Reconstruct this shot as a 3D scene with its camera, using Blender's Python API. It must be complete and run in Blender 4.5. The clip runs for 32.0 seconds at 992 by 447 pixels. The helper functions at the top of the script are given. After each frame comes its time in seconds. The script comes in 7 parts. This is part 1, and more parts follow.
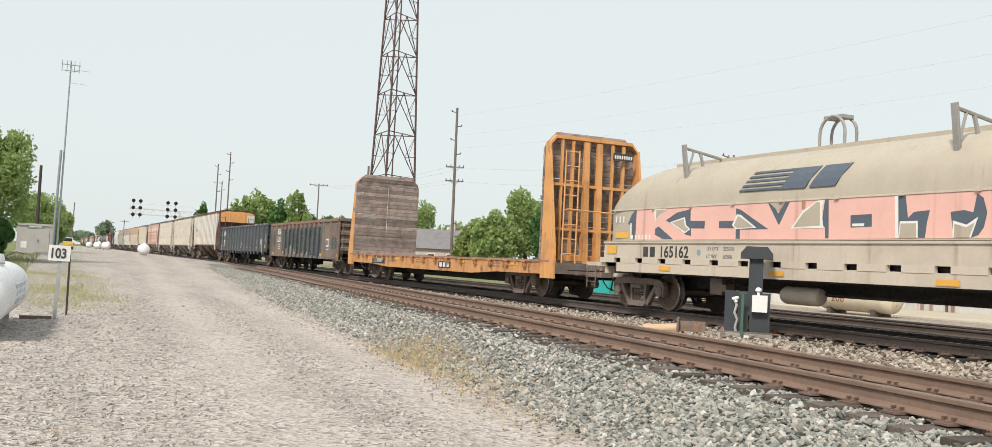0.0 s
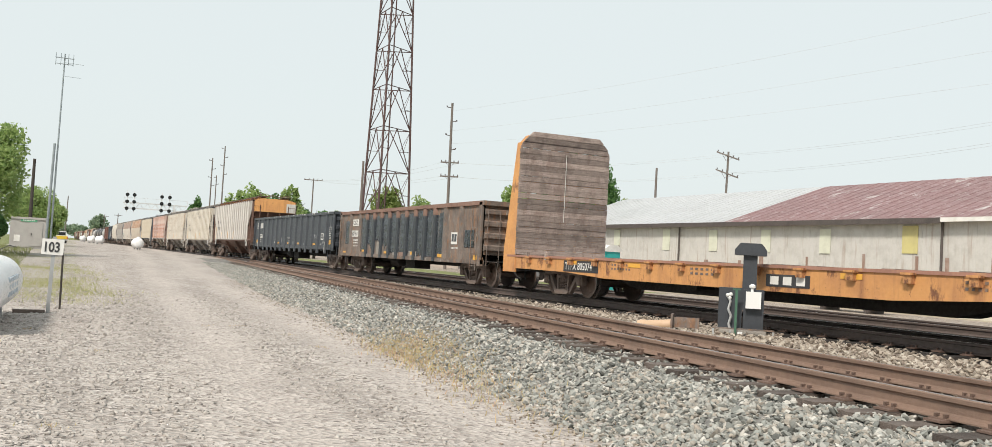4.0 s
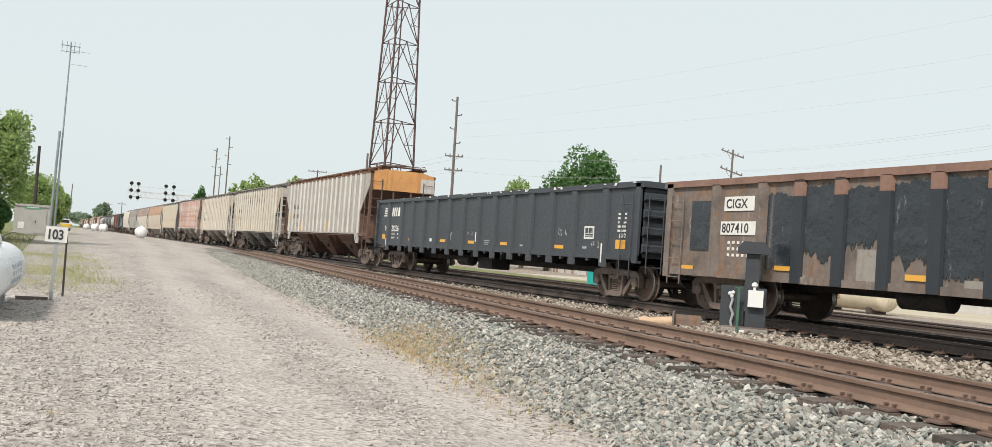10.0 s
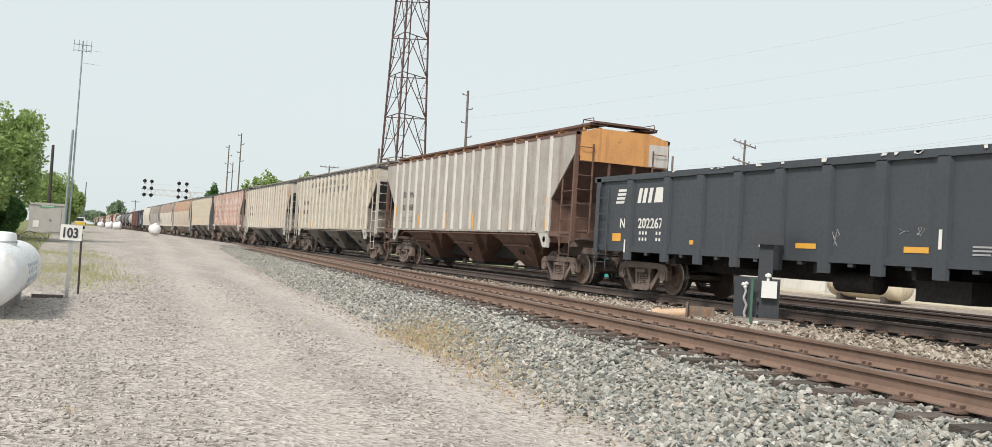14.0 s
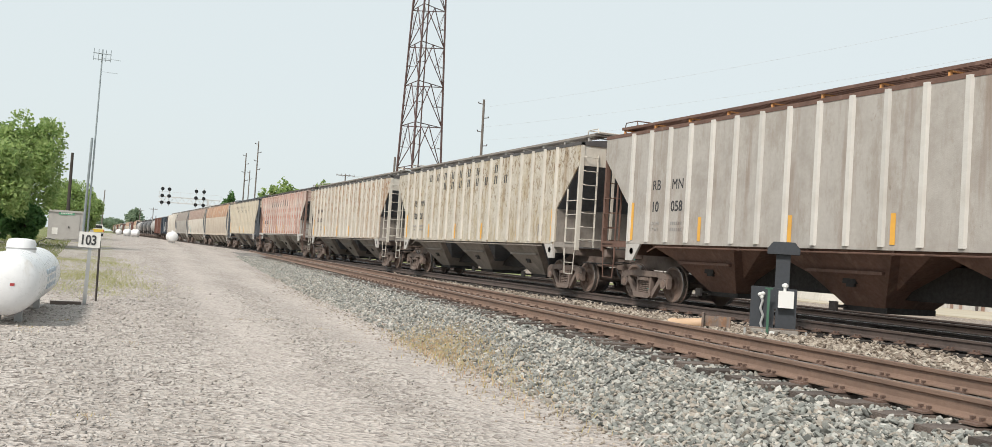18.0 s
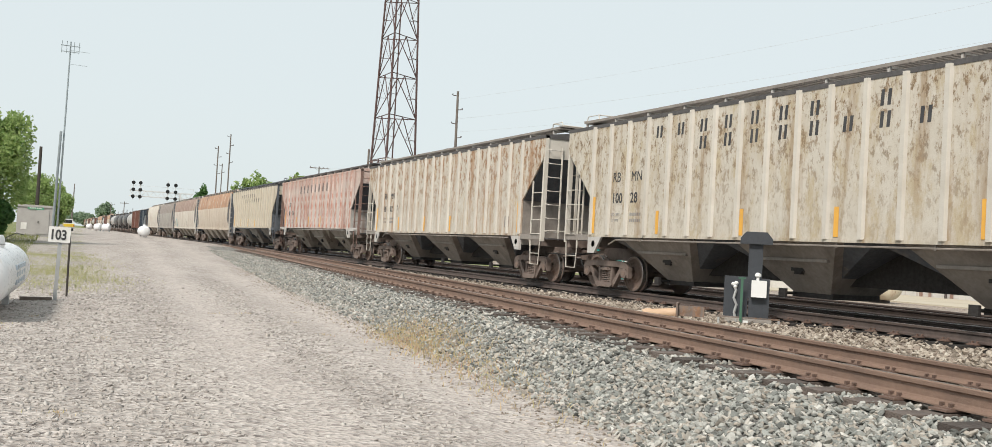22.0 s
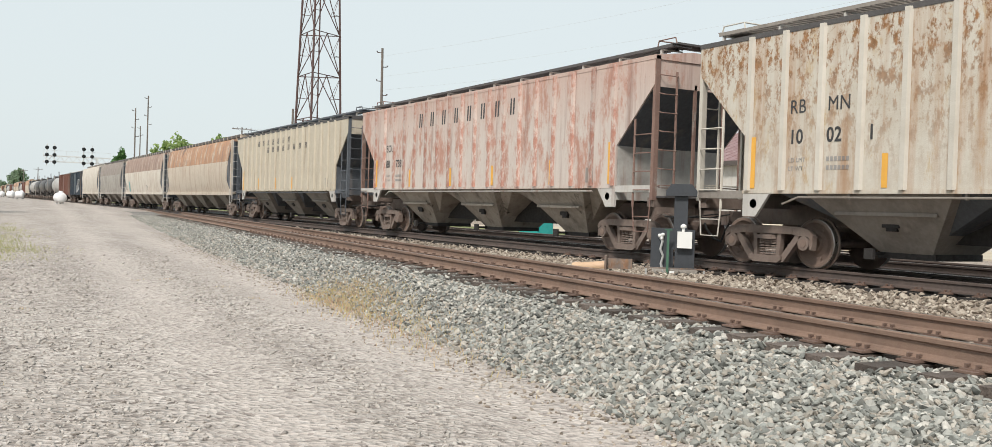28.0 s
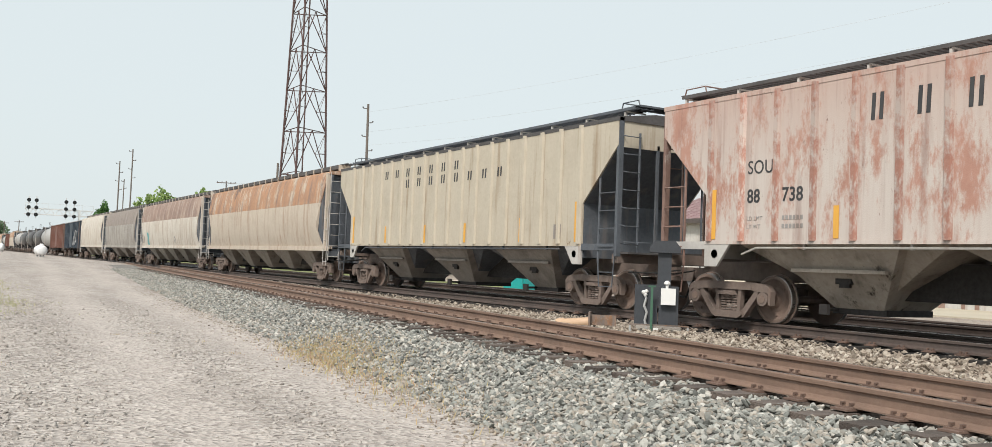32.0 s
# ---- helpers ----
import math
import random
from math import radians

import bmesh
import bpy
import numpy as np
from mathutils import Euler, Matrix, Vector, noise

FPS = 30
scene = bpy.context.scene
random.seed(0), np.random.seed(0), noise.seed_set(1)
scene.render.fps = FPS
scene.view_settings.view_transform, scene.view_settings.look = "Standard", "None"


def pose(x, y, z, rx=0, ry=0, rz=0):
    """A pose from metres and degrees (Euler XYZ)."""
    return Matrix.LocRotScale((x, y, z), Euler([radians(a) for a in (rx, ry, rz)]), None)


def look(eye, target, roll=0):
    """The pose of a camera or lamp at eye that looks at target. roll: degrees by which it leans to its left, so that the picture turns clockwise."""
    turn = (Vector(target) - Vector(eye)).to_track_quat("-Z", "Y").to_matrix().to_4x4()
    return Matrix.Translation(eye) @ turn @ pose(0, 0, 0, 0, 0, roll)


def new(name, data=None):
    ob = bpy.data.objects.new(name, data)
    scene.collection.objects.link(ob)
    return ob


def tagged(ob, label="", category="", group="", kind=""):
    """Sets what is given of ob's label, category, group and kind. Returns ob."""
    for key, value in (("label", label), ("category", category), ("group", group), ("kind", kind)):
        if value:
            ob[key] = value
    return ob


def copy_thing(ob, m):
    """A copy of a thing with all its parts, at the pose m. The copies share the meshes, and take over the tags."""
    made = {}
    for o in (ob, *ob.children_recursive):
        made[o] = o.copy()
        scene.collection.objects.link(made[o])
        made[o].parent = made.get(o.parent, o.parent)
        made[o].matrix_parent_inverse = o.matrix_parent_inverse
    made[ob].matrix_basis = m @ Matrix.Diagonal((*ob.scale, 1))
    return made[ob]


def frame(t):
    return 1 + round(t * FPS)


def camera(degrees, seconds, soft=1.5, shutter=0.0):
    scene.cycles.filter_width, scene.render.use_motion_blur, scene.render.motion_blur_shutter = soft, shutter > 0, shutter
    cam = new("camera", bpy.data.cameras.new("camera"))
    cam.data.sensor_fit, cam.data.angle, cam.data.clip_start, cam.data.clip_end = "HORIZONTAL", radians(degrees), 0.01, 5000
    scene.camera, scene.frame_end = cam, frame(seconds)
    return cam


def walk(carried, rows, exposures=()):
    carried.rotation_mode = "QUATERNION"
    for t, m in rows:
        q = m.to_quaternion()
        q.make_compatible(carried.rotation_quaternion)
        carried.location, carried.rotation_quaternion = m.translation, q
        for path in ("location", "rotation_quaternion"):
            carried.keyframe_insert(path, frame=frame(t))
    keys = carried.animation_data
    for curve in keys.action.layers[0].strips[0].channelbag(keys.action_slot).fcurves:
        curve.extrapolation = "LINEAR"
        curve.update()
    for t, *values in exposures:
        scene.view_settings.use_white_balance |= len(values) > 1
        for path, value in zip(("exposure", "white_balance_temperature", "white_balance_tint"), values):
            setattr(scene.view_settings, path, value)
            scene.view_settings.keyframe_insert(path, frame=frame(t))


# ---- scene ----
# A hand-held camera that stands in one place beside the tracks: seconds, yaw, pitch, lean.
cam = camera(55.82, 32.0, soft=0.6)
EYE = (0.0, 0.0, 1.5)
TURNS = [
    (0, -24.932, 2.555, 2.964),
    (0.5, -24.872, 2.518, 2.986),
    (1, -24.627, 2.564, 3.003),
    (1.5, -24.596, 2.611, 3.073),
    (2, -24.721, 2.358, 3.045),
    (2.5, -24.870, 2.146, 3.039),
    (4.5, -25.367, 2.343, 3.270),
    (5, -25.371, 1.951, 3.450),
    (5.5, -25.257, 1.486, 3.547),
    (6, -24.849, 1.381, 3.610),
    (6.5, -24.980, 1.140, 3.514),
    (7, -25.359, 0.999, 3.593),
    (7.5, -25.439, 0.888, 3.780),
    (8, -25.509, 0.840, 3.830),
    (8.5, -25.526, 1.032, 3.730),
    (9, -25.346, 1.283, 3.775),
    (9.5, -25.166, 1.914, 3.917),
    (10, -25.100, 1.949, 4.096),
    (10.5, -24.842, 1.597, 3.967),
    (11, -24.665, 1.302, 3.830),
    (11.5, -24.539, 0.977, 3.582),
    (12, -24.320, 1.178, 3.330),
    (12.5, -24.335, 1.316, 3.205),
    (13, -24.163, 1.299, 3.345),
    (13.5, -24.545, 1.371, 3.473),
    (14, -24.393, 1.504, 3.481),
    (14.5, -23.785, 1.870, 3.603),
    (16.5, -23.144, 2.177, 3.451),
    (17, -23.199, 2.164, 3.572),
    (17.5, -23.279, 2.090, 3.656),
    (18, -23.416, 1.978, 3.708),
    (18.5, -23.310, 1.889, 3.737),
    (19, -23.402, 1.833, 3.619),
    (19.5, -23.590, 1.866, 3.626),
    (20, -23.768, 2.187, 3.664),
    (20.5, -24.108, 2.350, 3.572),
    (21, -24.498, 2.430, 3.575),
    (21.5, -24.911, 2.118, 3.488),
    (22, -24.983, 1.572, 3.279),
    (22.5, -24.978, 1.552, 3.158),
    (23, -25.252, 1.594, 3.080),
    (23.5, -25.717, 1.427, 3.156),
    (24, -25.979, 1.413, 3.298),
    (24.5, -25.565, 1.035, 3.674),
    (25, -26.643, 1.441, 3.875),
    (25.5, -27.114, 0.488, 3.767),
    (27.5, -28.387, -1.008, 1.818),
    (28, -29.424, -0.847, 1.860),
    (28.5, -29.560, 0.244, 2.369),
    (29, -30.002, 1.602, 2.866),
    (29.5, -30.639, 2.124, 3.263),
    (30, -30.943, 2.439, 3.530),
    (30.5, -30.682, 2.962, 3.756),
    (31, -30.596, 2.834, 3.487),
    (31.5, -30.212, 2.172, 2.503),
    (32, -30.278, 2.585, 2.207),
]


def aim(yaw, pitch, lean):
    a, b = radians(yaw), radians(pitch)
    ahead = Vector((-math.sin(a) * math.cos(b), math.cos(a) * math.cos(b), math.sin(b)))
    return look(EYE, Vector(EYE) + ahead, lean)


walk(cam, [(t, aim(yaw, pitch, lean)) for t, yaw, pitch, lean in TURNS],
     [(0, 0.17, 6660, 10), (6, 0.16, 6640, 10), (10, 0.13, 6560, 10), (18, 0.12, 6520, 10), (32, 0.12, 6500, 10)])

# ---- light: a bright hazy afternoon, soft sun from behind the camera ----
SUN_UP, SUN_ROUND = 46, 231
world = bpy.data.worlds.new("world")
scene.world = world
world.use_nodes = True
wn, wl = world.node_tree.nodes, world.node_tree.links
sky = wn.new("ShaderNodeTexSky")
sky.sky_type, sky.sun_disc = "NISHITA", False
sky.sun_elevation, sky.sun_rotation = radians(SUN_UP), radians(SUN_ROUND)
sky.air_density, sky.dust_density, sky.ozone_density = 1.0, 4.0, 1.5
haze = wn.new("ShaderNodeMix")
haze.data_type = "RGBA"
haze.inputs[0].default_value = 0.86
haze.inputs[7].default_value = (7.6, 8.35, 8.45, 1)
wl.new(sky.outputs[0], haze.inputs[6])
wl.new(haze.outputs[2], wn["Background"].inputs[0])
wn["Background"].inputs[1].default_value = 0.1
sun = new("sun", bpy.data.lights.new("sun", "SUN"))
sun.data.energy, sun.data.angle, sun.data.color = 3.4, radians(9), (1.0, 0.93, 0.85)
_a, _e = radians(SUN_ROUND), radians(SUN_UP)
sun.matrix_world = look(Vector((math.sin(_a) * math.cos(_e), math.cos(_a) * math.cos(_e), math.sin(_e))) * 60, (0, 0, 0))

# ---- materials ----
def nodes_of(m):
    m.use_nodes = True
    return m.node_tree.nodes, m.node_tree.links, m.node_tree.nodes["Principled BSDF"]


def mix_rgb(n, l, fac, a, b):
    mx = n.new("ShaderNodeMix")
    mx.data_type = "RGBA"
    for sock, v in ((mx.inputs[0], fac), (mx.inputs[6], a), (mx.inputs[7], b)):
        if hasattr(v, "is_output"):
            l.new(v, sock)
        elif isinstance(v, (int, float)):
            sock.default_value = v
        else:
            sock.default_value = (*v, 1)
    return mx.outputs[2]


def noise_fac(n, l, co, scale, lo, hi, detail=4, stretch=(1, 1, 1), rough=0.6):
    mp = n.new("ShaderNodeMapping")
    mp.inputs["Scale"].default_value = stretch
    l.new(co, mp.inputs[0])
    t = n.new("ShaderNodeTexNoise")
    t.inputs["Scale"].default_value, t.inputs["Detail"].default_value, t.inputs["Roughness"].default_value = scale, detail, rough
    l.new(mp.outputs[0], t.inputs["Vector"])
    r = n.new("ShaderNodeMapRange")
    r.inputs[1].default_value, r.inputs[2].default_value = lo, hi
    l.new(t.outputs["Fac"], r.inputs[0])
    return r.outputs[0]


def by_height(n, l, co, fac, full, least, floor):
    """fac, whole at the height full and floor times that at the height least."""
    xyz = n.new("ShaderNodeSeparateXYZ")
    l.new(co, xyz.inputs[0])
    zr = n.new("ShaderNodeMapRange")
    zr.inputs[1].default_value, zr.inputs[2].default_value, zr.inputs[3].default_value, zr.inputs[4].default_value = least, full, floor, 1.0
    l.new(xyz.outputs[2], zr.inputs[0])
    mu = n.new("ShaderNodeMath")
    mu.operation = "MULTIPLY"
    l.new(zr.outputs[0], mu.inputs[0])
    l.new(fac, mu.inputs[1])
    return mu.outputs[0]


def paint(name, base, dark=None, rust=None, rust_amount=0.0, streak=0.0, rough=0.55, metal=0.0, grain=6.0, bump=0.15, fine=60.0, vary=0.0,
          rust_scale=1.6, dark_amount=0.5, patch=None, rust_z=None, along=(1, 1, 1), patch_z=None):
    """A weathered surface: base colour, darker grime in blotches, rust in patches, and streaks that run down."""
    m = bpy.data.materials.new(name)
    n, l, b = nodes_of(m)
    co = n.new("ShaderNodeTexCoord").outputs["Object"]
    dark = dark or tuple(c * 0.6 for c in base)
    col = mix_rgb(n, l, noise_fac(n, l, co, grain * 0.25, 0.62 - 0.3 * dark_amount, 0.95 - 0.25 * dark_amount), base, dark)
    g = noise_fac(n, l, co, grain * 2.2, 0.35, 0.75, 4, along)
    col = mix_rgb(n, l, g, col, mix_rgb(n, l, 0.22 if along == (1, 1, 1) else 0.75, col, dark))
    if patch:                              # a second tone in large uneven patches: faded coats, and the black film's painted sheen
        tone, lo, hi, scale = patch
        mid = (lo + hi) / 2
        bare = noise_fac(n, l, co, scale, mid - (hi - lo) * 0.33, mid + (hi - lo) * 0.33, 10, (1, 1.6, 0.6), 0.78)
        if patch_z:                        # worn more towards the foot of the wall
            bare = by_height(n, l, co, bare, patch_z[0], patch_z[1], patch_z[2])
        col = mix_rgb(n, l, bare, col, tone)
    if streak:
        thin = noise_fac(n, l, co, 1.0, 0.46, 0.70, 6, (9.0, 9.0, 0.55), 0.7)
        col = mix_rgb(n, l, thin, col, mix_rgb(n, l, 0.10 + 0.22 * streak, col, dark))
        s = noise_fac(n, l, co, 1.0, 0.64 - 0.2 * streak, 0.86 - 0.12 * streak, 5, (3.2, 3.2, 0.22))
        col = mix_rgb(n, l, s, col, rust or dark)
    if rust and rust_amount:
        r = noise_fac(n, l, co, rust_scale, 0.72 - 0.35 * rust_amount, 0.78 - 0.315 * rust_amount, 8, (1, 1, 0.55), 0.76)
        chips = noise_fac(n, l, co, 14.0, 0.645, 0.675, 6, (1, 1, 0.6), 0.7)
        mc = n.new("ShaderNodeMath")
        mc.operation = "MULTIPLY_ADD"
        mc.use_clamp = True
        mc.inputs[1].default_value = min(1.0, 1.4 * rust_amount)
        l.new(chips, mc.inputs[0])
        l.new(r, mc.inputs[2])
        r = mc.outputs[0]
        if rust_z:                         # rust that gathers towards one height of the wall
            r = by_height(n, l, co, r, rust_z[1], rust_z[0], 0.12)
        col = mix_rgb(n, l, r, col, mix_rgb(n, l, noise_fac(n, l, co, 9, 0.3, 0.7), rust, tuple(c * 0.5 for c in rust)))
    if vary:
        info = n.new("ShaderNodeObjectInfo")
        hs = n.new("ShaderNodeHueSaturation")
        mr = n.new("ShaderNodeMapRange")
        mr.inputs[3].default_value, mr.inputs[4].default_value = 1 - vary, 1 + vary
        l.new(info.outputs["Random"], mr.inputs[0])
        l.new(mr.outputs[0], hs.inputs["Value"])
        l.new(col, hs.inputs["Color"])
        col = hs.outputs[0]
    l.new(col, b.inputs["Base Color"])
    b.inputs["Metallic"].default_value = metal
    mr = n.new("ShaderNodeMapRange")
    mr.inputs[3].default_value, mr.inputs[4].default_value = max(rough - 0.12, 0.05), min(rough + 0.2, 1)
    l.new(g, mr.inputs[0])
    l.new(mr.outputs[0], b.inputs["Roughness"])
    if bump:
        bp = n.new("ShaderNodeBump")
        bp.inputs["Strength"].default_value, bp.inputs["Distance"].default_value = bump, 0.02
        l.new(noise_fac(n, l, co, fine, 0.2, 0.8), bp.inputs["Height"])
        l.new(bp.outputs[0], b.inputs["Normal"])
    return m


def island(name, cols, rough=0.85, spec=0.3):
    """Loose pieces joined in one mesh: each takes its own colour out of a ramp."""
    m = bpy.data.materials.new(name)
    n, l, b = nodes_of(m)
    geo = n.new("ShaderNodeNewGeometry")
    ramp = n.new("ShaderNodeValToRGB")
    el = ramp.color_ramp.elements
    while len(el) < len(cols):
        el.new(0.5)
    for i, c in enumerate(cols):
        el[i].position, el[i].color = i / (len(cols) - 1), (*c, 1)
    l.new(geo.outputs["Random Per Island"], ramp.inputs[0])
    co = n.new("ShaderNodeTexCoord").outputs["Object"]
    col = mix_rgb(n, l, noise_fac(n, l, co, 30, 0.3, 0.8), ramp.outputs[0], mix_rgb(n, l, 0.35, ramp.outputs[0], (0.05, 0.045, 0.04)))
    l.new(col, b.inputs["Base Color"])
    b.inputs["Roughness"].default_value = rough
    b.inputs["Specular IOR Level"].default_value = spec
    return m


def leaf_mat(name, a, b_, c):
    m = island(name, (a, b_, c, b_), 0.6, 0.3)
    n, l, b = nodes_of(m)
    tr = n.new("ShaderNodeBsdfTranslucent")
    l.new(b.inputs["Base Color"].links[0].from_socket, tr.inputs[0])
    mx = n.new("ShaderNodeMixShader")
    mx.inputs[0].default_value = 0.5
    l.new(b.outputs[0], mx.inputs[1])
    l.new(tr.outputs[0], mx.inputs[2])
    l.new(mx.outputs[0], n["Material Output"].inputs[0])
    return m


RUST = (0.20, 0.085, 0.045)
RUST_D = (0.10, 0.045, 0.028)
m_rail = paint("rail_side", (0.22, 0.145, 0.108), (0.14, 0.095, 0.075), rough=0.75, bump=0.3)
# darker rail and tie copies: the train's shade is put into their colour
m_rail_shade = paint("shade_dark_rail_side", (0.10, 0.075, 0.065), (0.05, 0.042, 0.04), rough=0.6, bump=0.3)
m_tie_shade = paint("shade_dark_tie", (0.045, 0.04, 0.037), (0.022, 0.02, 0.02), rough=0.85, grain=9, bump=0.6, fine=35, vary=0.3)
m_railtop = paint("rail_top", (0.30, 0.27, 0.25), (0.2, 0.16, 0.14), rough=0.32, metal=0.85, bump=0.05)
m_tie = paint("tie_wood", (0.125, 0.10, 0.086), (0.055, 0.045, 0.04), rough=0.9, grain=9, bump=0.8, fine=35, vary=0.35)
m_plate = paint("tie_plate_steel", (0.15, 0.098, 0.077), (0.09, 0.06, 0.048), rough=0.8, vary=0.2)
m_stone = island("ballast_stone", ((0.10, 0.103, 0.096), (0.30, 0.312, 0.29), (0.415, 0.408, 0.375), (0.165, 0.175, 0.163), (0.375, 0.333, 0.283), (0.56, 0.55, 0.51)))
m_stone_warm = island("ballast_stone_warm", ((0.15, 0.125, 0.10), (0.36, 0.31, 0.255), (0.45, 0.395, 0.33), (0.23, 0.185, 0.15), (0.58, 0.53, 0.455)))
m_pebble = island("pebble", ((0.36, 0.33, 0.30), (0.47, 0.435, 0.40), (0.54, 0.505, 0.47), (0.43, 0.395, 0.36), (0.27, 0.245, 0.225), (0.51, 0.475, 0.44)))
m_truck = paint("truck_cast_steel", (0.195, 0.152, 0.13), (0.10, 0.078, 0.068), (0.22, 0.135, 0.10), 0.25, 0.2, rough=0.8, bump=0.4)
m_rusty_iron = paint("rusty_ladder_iron", (0.22, 0.14, 0.115), (0.13, 0.08, 0.065), (0.42, 0.38, 0.35), 0.4, 0.3, rough=0.75)
m_wheel = paint("wheel_steel", (0.20, 0.145, 0.118), (0.11, 0.078, 0.064), (0.17, 0.09, 0.06), 0.3, rough=0.7, bump=0.25)
m_tread = paint("wheel_tread", (0.36, 0.33, 0.31), (0.22, 0.18, 0.16), rough=0.35, metal=0.8, bump=0.05)
m_under = paint("underframe_black", (0.030, 0.027, 0.026), (0.015, 0.014, 0.014), (0.08, 0.045, 0.03), 0.25, rough=0.8)
m_hose = paint("rubber_hose", (0.02, 0.02, 0.02), rough=0.7)
m_white = paint("white_mark", (0.74, 0.73, 0.70), (0.55, 0.54, 0.5), rough=0.6, bump=0)
m_black = paint("black_mark", (0.035, 0.035, 0.038), (0.08, 0.08, 0.08), rough=0.6, bump=0)
m_yellow_r = paint("yellow_reflector", (0.74, 0.39, 0.06), (0.56, 0.30, 0.07), rough=0.4, bump=0)
m_galv = paint("galvanised_steel", (0.40, 0.41, 0.41), (0.26, 0.26, 0.26), rough=0.5, metal=0.3)


# ---- mesh tools ----
def box(bm, x0, x1, y0, y1, z0, z1):
    vs = [bm.verts.new((x, y, z)) for x in (x0, x1) for y in (y0, y1) for z in (z0, z1)]
    for f in ((0, 1, 3, 2), (4, 6, 7, 5), (0, 4, 5, 1), (2, 3, 7, 6), (0, 2, 6, 4), (1, 5, 7, 3)):
        bm.faces.new([vs[i] for i in f])
    return vs


def hexa(bm, low, high):
    """A solid between two four-cornered rings of points."""
    a, b = [bm.verts.new(p) for p in low], [bm.verts.new(p) for p in high]
    bm.faces.new(a[::-1])
    bm.faces.new(b)
    k = len(a)
    for i in range(k):
        bm.faces.new((a[i], a[(i + 1) % k], b[(i + 1) % k], b[i]))


def prism(bm, pts, axis, lo, hi):
    """A flat outline pushed along an axis: x takes (y, z), y takes (x, z), z takes (x, y)."""
    put = {"x": lambda p, d: (d, p[0], p[1]), "y": lambda p, d: (p[0], d, p[1]), "z": lambda p, d: (p[0], p[1], d)}[axis]
    hexa(bm, [put(p, lo) for p in pts], [put(p, hi) for p in pts])


def cyl(bm, p, q, r, seg=10, r2=None):
    p, q = Vector(p), Vector(q)
    d = (q - p).normalized()
    u = d.orthogonal().normalized()
    v = d.cross(u)
    ring = [u * math.cos(2 * math.pi * i / seg) + v * math.sin(2 * math.pi * i / seg) for i in range(seg)]
    hexa(bm, [p + c * r for c in ring], [q + c * (r if r2 is None else r2) for c in ring])


def lathe(bm, prof, axis="x", seg=24, at=(0, 0, 0)):
    """A turned body: (distance along the axis, radius) from one end to the other."""
    put = {"x": lambda a, u, v: (a, u, v), "y": lambda a, u, v: (u, a, v), "z": lambda a, u, v: (u, v, a)}[axis]
    rings = []
    for a, r in prof:
        rings.append([bm.verts.new(Vector(put(a, r * math.cos(2 * math.pi * i / seg), r * math.sin(2 * math.pi * i / seg))) + Vector(at)) for i in range(seg)])
    for lo, hi in zip(rings, rings[1:]):
        for i in range(seg):
            bm.faces.new((lo[i], lo[(i + 1) % seg], hi[(i + 1) % seg], hi[i]))
    bm.faces.new(rings[0][::-1])
    bm.faces.new(rings[-1])


def tube(bm, pts, r, seg=6):
    """A bent round bar, one skin from end to end."""
    pts = [Vector(p) for p in pts]
    ways = [(b - a).normalized() for a, b in zip(pts, pts[1:])]
    u = ways[0].orthogonal().normalized()
    rings = []
    for i, p in enumerate(pts):
        d = ways[0] if i == 0 else ways[-1] if i == len(ways) else (ways[i - 1] + ways[i])
        d = d.normalized() if d.length > 0.05 else ways[i - 1]
        u = u - d * u.dot(d)
        u = u.normalized() if u.length > 0.05 else d.orthogonal().normalized()
        v = d.cross(u)
        rings.append([bm.verts.new(p + (u * math.cos(2 * math.pi * k / seg) + v * math.sin(2 * math.pi * k / seg)) * r) for k in range(seg)])
    for a, b in zip(rings, rings[1:]):
        for k in range(seg):
            bm.faces.new((a[k], a[(k + 1) % seg], b[(k + 1) % seg], b[k]))
    bm.faces.new(rings[0][::-1])
    bm.faces.new(rings[-1])


def mesh_of(name, bm, material, smooth=False, bevel=0.0):
    if bevel:
        bmesh.ops.bevel(bm, geom=[e for e in bm.edges if len(e.link_faces) == 2 and e.calc_face_angle(0) > 0.5], offset=bevel, segments=1, affect="EDGES")
    bmesh.ops.recalc_face_normals(bm, faces=bm.faces)
    me = bpy.data.meshes.new(name)
    bm.to_mesh(me)
    bm.free()
    for one in material if isinstance(material, (tuple, list)) else (material,):
        me.materials.append(one)
    if smooth:
        me.shade_smooth()
        me.set_sharp_from_angle(angle=radians(40))
    return me


def part(name, bm, material, parent, label="", at=None, smooth=False, bevel=0.0):
    me = bm if isinstance(bm, bpy.types.Mesh) else mesh_of(name, bm, material, smooth, bevel)
    ob = new(name, me)
    ob.parent = parent
    if at is not None:
        ob.matrix_basis = at if isinstance(at, Matrix) else Matrix.Translation(at)
    if label:
        ob["label"] = label
    return ob


def thing(name, label, category, at=None, group="", kind=""):
    ob = new(name)
    ob.empty_display_size = 0.3
    if at is not None:
        ob.matrix_basis = at if isinstance(at, Matrix) else Matrix.Translation(at)
    return tagged(ob, label, category, group, kind)


def made(*steps):
    """A bmesh out of several boxes."""
    bm = bmesh.new()
    for s in steps:
        box(bm, *s)
    return bm


